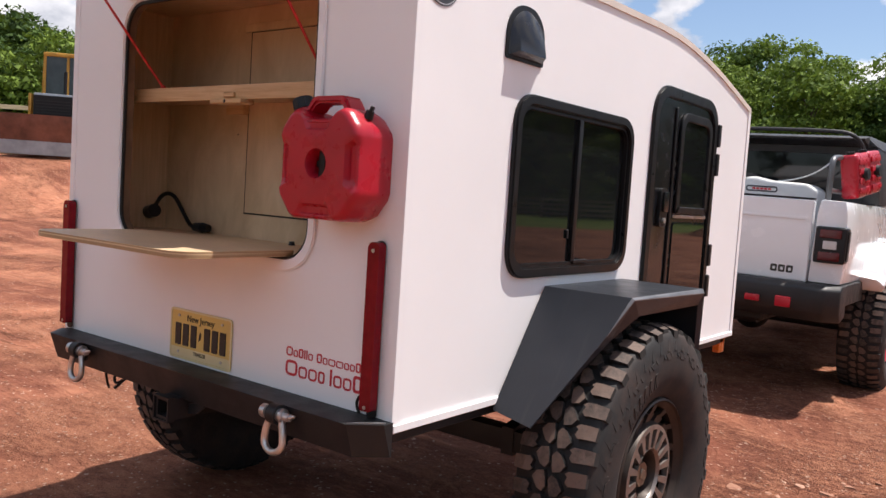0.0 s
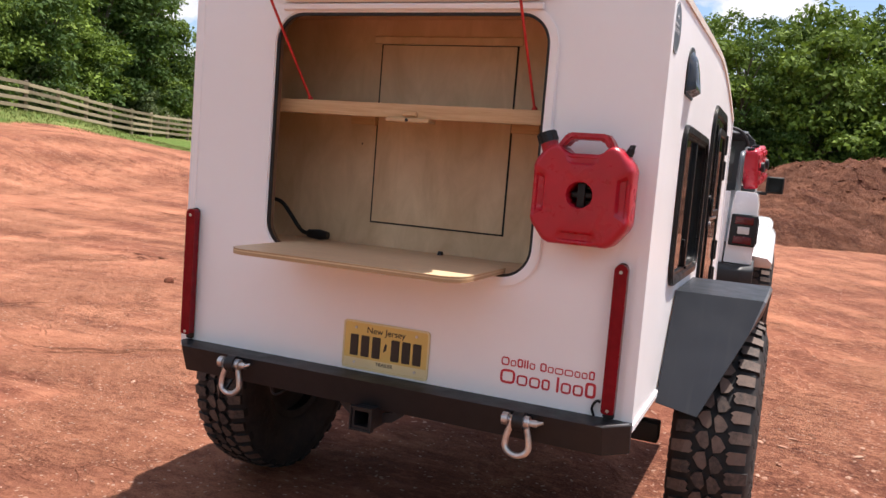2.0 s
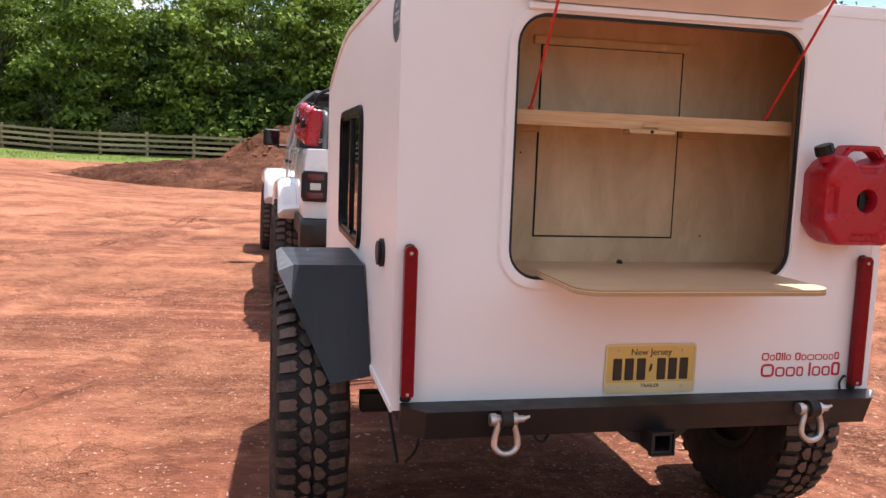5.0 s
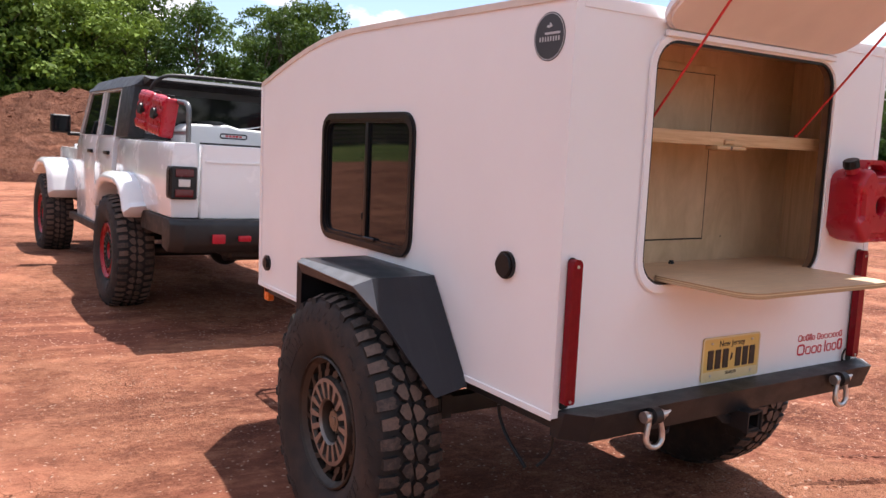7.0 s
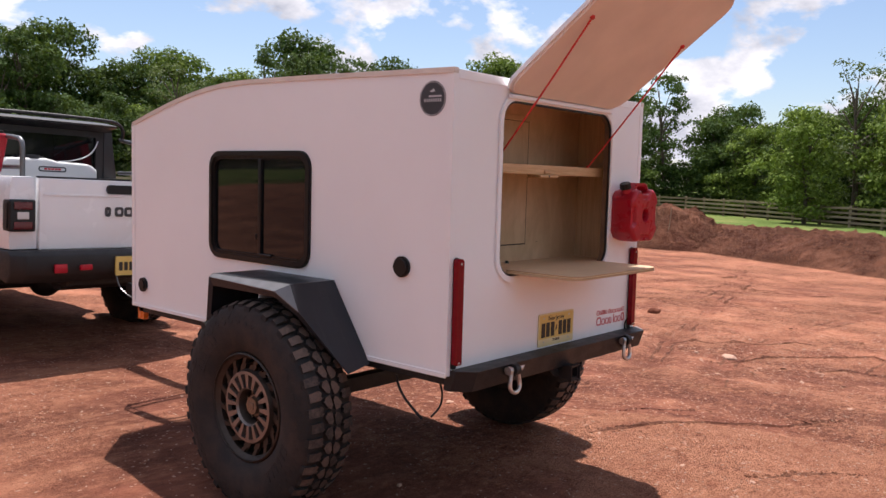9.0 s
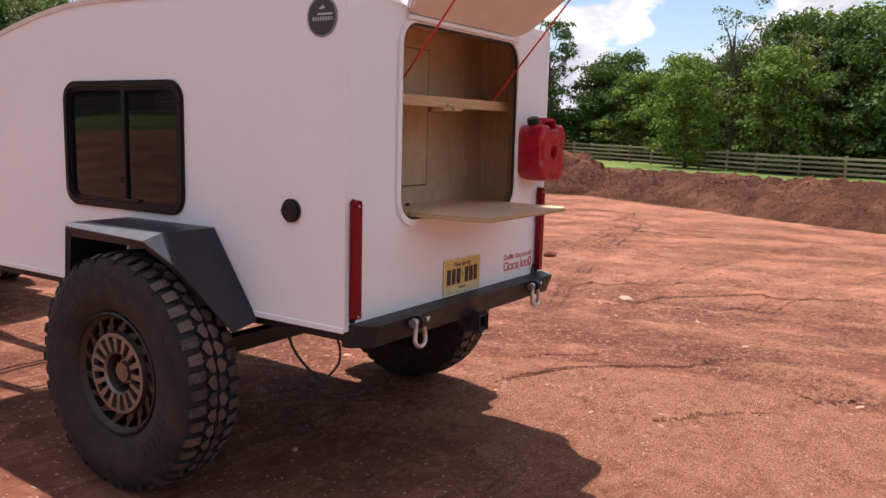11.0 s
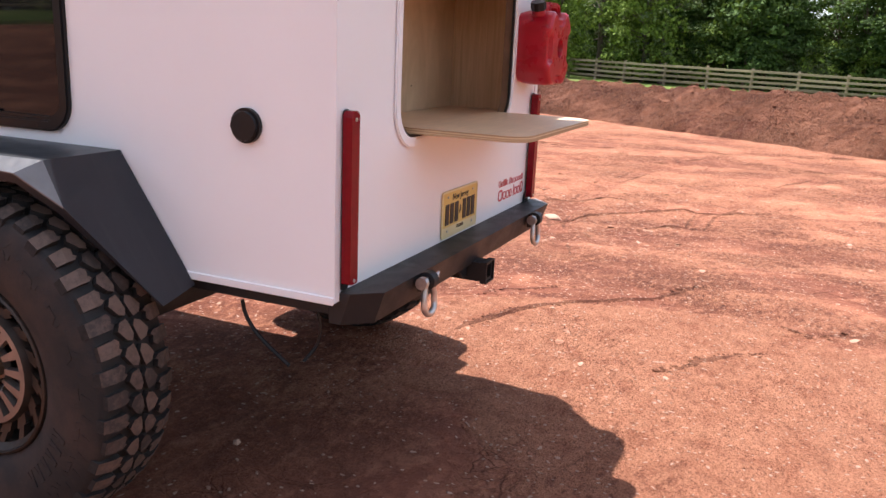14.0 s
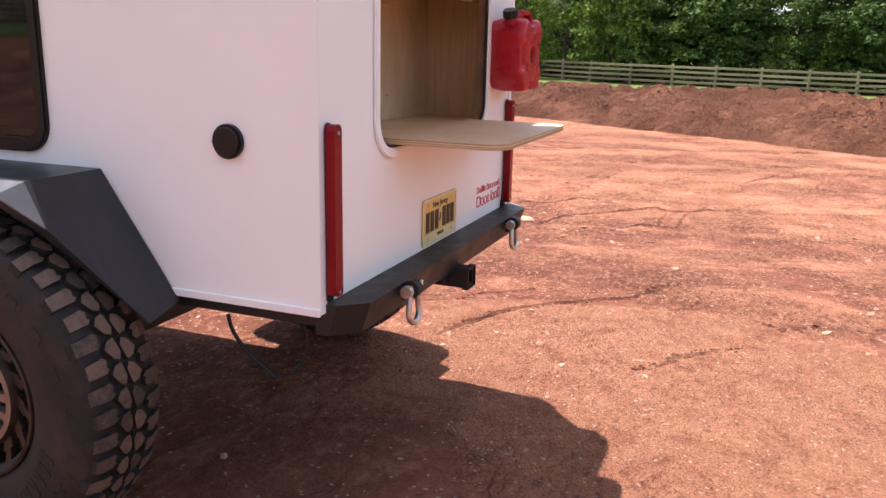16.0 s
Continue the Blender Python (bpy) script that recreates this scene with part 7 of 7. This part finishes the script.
def flare(s, yc, zc, r, x_in, x_out, drop_b, drop_f, name):
    """A wide squared wheel-arch flare."""
    bm = bmesh.new()
    arc = [(-r * 1.12, drop_b)]
    for k in range(1, 24):
        c, v = -math.cos(math.pi * k / 24), math.sin(math.pi * k / 24)
        u, v = math.copysign(abs(c) ** 0.62, c) * r * 1.10, v ** 0.72 * r * 1.04
        if v > (drop_b if u < 0 else drop_f) + 0.02:
            arc.append((u, v))
    arc.append((r * 1.12, drop_f))
    rows = []
    for x, k, dz in ((x_in, 1.10, 0.06), (x_out - 0.05, 1.08, 0.045), (x_out, 1.0, 0.0), (x_out - 0.02, 0.93, -0.05), (x_in, 0.93, -0.05)):
        rows.append([bm.verts.new((s * x, yc + u * k, zc + (v + dz if v > 0 else v))) for u, v in arc])
    n = len(arc)
    for a, b in zip(rows, rows[1:]):
        for i in range(n - 1):
            bm.faces.new((a[i], a[i + 1], b[i + 1], b[i]))
    for i in (0, n - 1):
        bm.faces.new([row[i] for row in rows])
    for i in range(n - 1):
        bm.faces.new((rows[0][i], rows[-1][i], rows[-1][i + 1], rows[0][i + 1]))
    soften(bm, 0.018, 2, 0.5)
    part("wheel_flare", bm, M["truck_white"], truck, "wide white wheel-arch flare", smooth=45)


RY, FY, RZ = 5.68, 9.28, TZ + 0.49
for s in (-1, 1):
    flare(s, RY, RZ + 0.06, 0.56, 0.88, 1.075, 0.33, 0.33, "rear")
    flare(s, FY, RZ + 0.06, 0.56, 0.70, 1.085, 0.22, 0.45, "front")
    part("front_arch_liner", box(bmesh.new(), *sorted((s * 0.60, s * 0.705)), 8.70, 9.80, 0.75, 1.16, 0.01, 1), M["black"], truck)
    bm = box(bmesh.new(), *sorted((s * 0.93, s * 1.13)), 8.13, 8.24, 1.57, 1.77, 0.03, 3)
    mir = part("door_mirror", bm, M["plastic"], truck, "black door mirror", smooth=40)
    part("mirror_glass", box(bmesh.new(), *sorted((s * 0.955, s * 1.11)), 8.124, 8.1295, 1.59, 1.75, 0.0), M["glass"], mir)
    part("mirror_arm", box(bmesh.new(), *sorted((s * 0.78, s * 0.96)), 8.14, 8.22, 1.545, 1.585, 0.01, 1), M["plastic"], mir)

truck_tyre = tyre_meshes(0.495, 0.335, "truck_tyre")
truck_rim = rim_mesh(0.42, 0.335 / 2, "truck_wheel", M["red_rim"], M["rim_dark"])
truck_hub = hub_mesh(0.335 / 2, "truck_hub", M["plastic"])
for y, spin in ((RY, 12), (FY, 40)):
    wheel(truck, -0.925, y, RZ, 0, spin, truck_rim, truck_tyre, truck_hub, "red alloy wheel")
    wheel(truck, 0.925, y, RZ, 180, spin + 33, truck_rim, truck_tyre, truck_hub, "red alloy wheel")
    part("axle_tube", cyl(bmesh.new(), (-0.76, y, RZ), (0.76, y, RZ), 0.055, seg=14), M["black"], truck)
bm = bmesh.new()
bmesh.ops.create_uvsphere(bm, u_segments=18, v_segments=12, radius=0.15, matrix=Matrix.Translation((0.0, RY, RZ)))
part("axle_housing", bm, M["black"], truck, smooth=50)
bm = cyl(bmesh.new(), (-0.34, 4.75, 0.72), (0.30, 4.75, 0.72), 0.12, seg=20)
part("silencer", bm, M["black"], truck)

# sport bar across the bed behind the cab
bm = tube(bmesh.new(), [(-0.735, 5.66, 1.94), (-0.725, 5.60, 2.02), (-0.66, 5.56, 2.10), (-0.52, 5.54, 2.125), (0.52, 5.54, 2.125), (0.66, 5.56, 2.10), (0.725, 5.60, 2.02), (0.735, 5.66, 1.94)], 0.016, 10, smooth_turns=2)
part("sport_bar", bm, M["black"], truck, "thin black tube across the bed", smooth=50)
# bed side rails
for s in (-1, 1):
    bm = tube(bmesh.new(), [(s * 0.735, 4.50, 1.54), (s * 0.735, 4.50, 1.74), (s * 0.735, 4.51, 1.83), (s * 0.735, 4.62, 1.855), (s * 0.735, 5.2, 1.88), (s * 0.735, 5.68, 1.95)], 0.020, 12, smooth_turns=2)
    rail_ob = part("bed_rail", bm, M["tube"], truck, "grey steel tube bed rail", smooth=50)
    bm = tube(bmesh.new(), [(s * 0.735, 4.51, 1.62), (s * 0.735, 5.70, 1.62)], 0.018, 10)
    part("lower_tube", bm, M["tube"], rail_ob, smooth=50)


def fuel_pack(s, y, z, lean):
    """A flat red fuel pack strapped to the bed rail, with ribs and black knobs."""
    pack = thing("fuel_pack", (s * 0.86, y, z), "flat ribbed red fuel pack with black knobs on the bed rail", "fuel can", "fuel packs on the truck")
    m = Matrix.Translation((s * 0.845, y + 0.04, z + 0.01)) @ Euler((radians(8), radians(lean * s), radians(-6 * s))).to_matrix().to_4x4()
    for k in range(2):
        y0 = -0.285 + 0.30 * k
        bm = box(bmesh.new(), -0.058, 0.058, y0, y0 + 0.288, 0.0, 0.315, 0.035, 3, m)
        body = part("pack_body", bm, M["red_plastic"], pack, smooth=45)
        for j in range(4):
            bm = box(bmesh.new(), *sorted((s * 0.0585, s * 0.071)), y0 + 0.03, y0 + 0.258, 0.034 + 0.068 * j, 0.074 + 0.068 * j, 0.006, 2, m)
            part("rib", bm, M["red_plastic"], body)
        bm = cyl(bmesh.new(), (s * 0.062, y0 + 0.144, 0.165), (s * 0.094, y0 + 0.144, 0.165), 0.048, 0.042, 18)
        bmesh.ops.transform(bm, matrix=m, verts=bm.verts)
        part("knob", bm, M["plastic"], body)
        bm = cyl(bmesh.new(), (0, y0 + 0.05, 0.309), (0, y0 + 0.05, 0.335), 0.03, seg=16)
        bmesh.ops.transform(bm, matrix=m, verts=bm.verts)
        part("cap", bm, M["plastic"], body)
    return pack


fuel_pack(-1, 5.03, 1.60, -6)
fuel_pack(1, 5.03, 1.60, -6)
tank = thing("water_tank", (0.0, 5.78, 1.06), "white plastic tank with a flat black lid in the truck bed", "tank")
bm = loft(bmesh.new(), [[(x, y, z) for x, z in ((-0.47, 1.062), (-0.47, 1.66), (-0.40, 1.715), (-0.05, 1.725), (0.06, 1.700), (0.36, 1.690), (0.44, 1.64), (0.44, 1.062))] for y in (5.56, 5.92)])
part("tank_body", soften(bm, 0.035, 3), M["tank"], tank, smooth=45)
bm = cyl(bmesh.new(), (-0.16, 5.70, 1.716), (-0.16, 5.70, 1.742), 0.135, 0.125, 28)
cyl(bm, (-0.16, 5.70, 1.742), (-0.16, 5.70, 1.752), 0.100, 0.095, 24)
part("tank_lid", bm, M["plastic"], tank, "flat black screw lid")
bm = ring_slab(bmesh.new(), rounded(-0.13, 0.13, 1.600, 1.650, 0.024), rounded(-0.118, 0.118, 1.612, 1.638, 0.012), on_y, 5.5595, 5.557)
part("tank_mark", bm, M["badge"], tank)
for k in range(5):
    part("tank_mark", box(bmesh.new(), -0.075 + 0.032 * k, -0.051 + 0.032 * k, 5.5565, 5.5590, 1.617, 1.634), M["red_letters"], tank)
bm = tube(bmesh.new(), [(0.10, 5.66, 1.70), (0.22, 5.62, 1.715), (0.36, 5.62, 1.76), (0.46, 5.66, 1.84), (0.52, 5.72, 1.92)], 0.006, 8, smooth_turns=2)
part("hose", bm, M["tank"], tank, "thin white hose")


# ---- bulldozer on the bank ----
DX, DY = -20.8, 10.4
DZ = land(DX, DY)
dozer = thing("bulldozer", (DX, DY, DZ), "yellow tracked bulldozer with a glazed cab and rusty blade", "bulldozer")
FACE = Matrix.Translation((DX, DY, DZ)) @ Euler((0, 0, radians(48))).to_matrix().to_4x4() @ Matrix.Diagonal((0.98, 0.98, 1.00, 1))


def dz(name, bm, material, parent=None, label="", smooth=35):
    bmesh.ops.transform(bm, matrix=FACE, verts=bm.verts)
    return part(name, bm, material, parent or dozer, label, smooth=smooth)


# local: blade towards -y
bm = loft(bmesh.new(), [[(x, -2.35 + 0.10 * math.cos(k * 0.5), 0.10 + 0.0 * k + 0.95 * k / 6) if True else None for k in range(7)] + [(x, -2.22 + 0.10 * math.cos(k * 0.5), 0.10 + 0.95 * k / 6) for k in range(6, -1, -1)] for x in (-1.75, 1.75)])
blade = dz("blade", bm, M["rust"], label="rust-coloured curved dozer blade")
dz("cutting_edge", box(bmesh.new(), -1.77, 1.77, -2.30, -2.235, 0.02, 0.38, 0.01, 1), M["worn_steel"], blade)
for s in (-1, 1):
    bm = bmesh.new()
    prism(bm, [(-1.35, 0.25), (-1.55, 0.55), (-1.3, 0.85), (1.3, 0.85), (1.6, 0.5), (1.3, 0.1), (-1.2, 0.1)], lambda u, v, w: (w, u, v), s * 0.72, s * 1.15)
    dz("track", soften(bm, 0.03), M["rust"])
    dz("push_arm", box(bmesh.new(), *sorted((s * 1.18, s * 1.30)), -2.2, 0.3, 0.35, 0.55, 0.02, 1), M["dozer"])
dz("engine_hood", soften(box(bmesh.new(), -0.52, 0.52, -1.55, -0.2, 0.75, 1.68), 0.04), M["worn_steel"], label="worn grey engine hood")
grille = dz("radiator_grille", box(bmesh.new(), -0.50, 0.50, -1.60, -1.555, 0.80, 1.62, 0.01, 1), M["plastic"], label="black radiator grille")
for k in range(9):
    dz("grille_slat", box(bmesh.new(), -0.44, 0.44, -1.615, -1.602, 0.84 + 0.078 * k, 0.865 + 0.078 * k), M["black"], grille)
dz("exhaust", cyl(bmesh.new(), (0.12, -0.9, 1.62), (0.12, -0.9, 2.35), 0.045, seg=12), M["plastic"])
cab_base = dz("cab_base", soften(box(bmesh.new(), -0.66, 0.66, -0.25, 1.2, 0.9, 1.42), 0.03), M["dozer"])
for s in (-1, 1):
    bm = ring_slab(bmesh.new(), [(-0.24, 1.15), (0.95, 1.15), (0.95, 2.80), (-0.10, 2.80)], [(-0.14, 1.25), (0.87, 1.25), (0.87, 2.72), (-0.02, 2.72)], on_x, *sorted((s * 0.64, s * 0.70)))
    side_door = dz("cab_door", bm, M["dozer"], cab_base)
    dz("door_pane", prism(bmesh.new(), [(-0.14, 1.25), (0.87, 1.25), (0.87, 2.72), (-0.02, 2.72)], on_x, *sorted((s * 0.660, s * 0.668))), M["cab_glass"], side_door)
cab = dz("cab_roof", soften(box(bmesh.new(), -0.66, 0.66, -0.28, 1.15, 2.82, 2.93), 0.03), M["dozer"])
for x in (-0.62, 0.0, 0.62):
    for y in (-0.22, 1.08):
        dz("cab_pillar", box(bmesh.new(), x - 0.035, x + 0.035, y - 0.035, y + 0.035, 1.42, 2.82, 0.008, 1), M["dozer"], cab)
for x0, x1 in ((-0.585, -0.035), (0.035, 0.585)):
    dz("cab_glass", box(bmesh.new(), x0, x1, -0.22, -0.21, 1.42, 2.82), M["cab_glass"], cab)
dz("cab_back", box(bmesh.new(), -0.585, 0.585, 1.05, 1.06, 1.42, 2.82), M["cab_glass"], cab)
for s in (-1, 1):
    dz("side_guard", box(bmesh.new(), *sorted((s * 0.95, s * 1.02)), -0.3, 0.9, 0.95, 1.75, 0.01, 1), M["dozer"])


# ---- loose things on the lot ----
def lump(name, x, y, w, h, seed, material, label, category):
    bm = bmesh.new()
    bmesh.ops.create_icosphere(bm, subdivisions=3, radius=1.0)
    for v in bm.verts:
        k = 1 + 0.22 * noise.noise(v.co * 1.3 + Vector((seed, 0, 0))) + 0.08 * noise.noise(v.co * 3.5 + Vector((0, seed, 0)))
        v.co = Vector((v.co.x * w * 0.6 * k, v.co.y * w * 0.42 * k, v.co.z * h * 0.6 * k))
    finish(bm, 60)
    me = bpy.data.meshes.new(name)
    bm.to_mesh(me), bm.free()
    me.materials.append(material)
    ob = new(name, me)
    ob.matrix_basis = pose(x, y, ground_at(x, y) + h * 0.18, 0, 0, seed * 47)
    return tagged(ob, label, category)


lump("stone", 5.14, 1.10, 0.17, 0.06, 1, M["stone"], "pale flat stone lying on the red clay", "stone")
lump("stone", 5.02, 1.42, 0.05, 0.03, 4, M["stone"], "small pale stone on the red clay", "stone")
lump("clay_clod", -4.56, 4.19, 0.10, 0.07, 2, M["clod"], "lone dark clay clod on the lot", "clod")
lump("clay_clod", 7.4, 3.1, 0.16, 0.10, 3, M["clod"], "broken clay clod beside a wheel rut", "clod")
stake = tagged(part("stake", box(bmesh.new(), -0.015, 0.015, -0.01, 0.01, -0.2, 0.75, 0.002, 1), M["rail"], None, at=pose(19.2, 8.55, 0.25, 4, 10, 20)), "thin wooden stake leaning in the earth heap", "stake")

# the truck stands slightly askew to the trailer, with what lies on it
askew = Matrix.Translation((0, 4.3, -0.018)) @ Euler((0, radians(1.2), radians(1.6))).to_matrix().to_4x4() @ Matrix.Translation((0, -4.3, 0))
for ob in [o for o in scene.objects if o.parent is None and o.name.split(".")[0] in ("pickup_truck", "fuel_pack", "water_tank")]:
    ob.matrix_basis = askew @ ob.matrix_basis
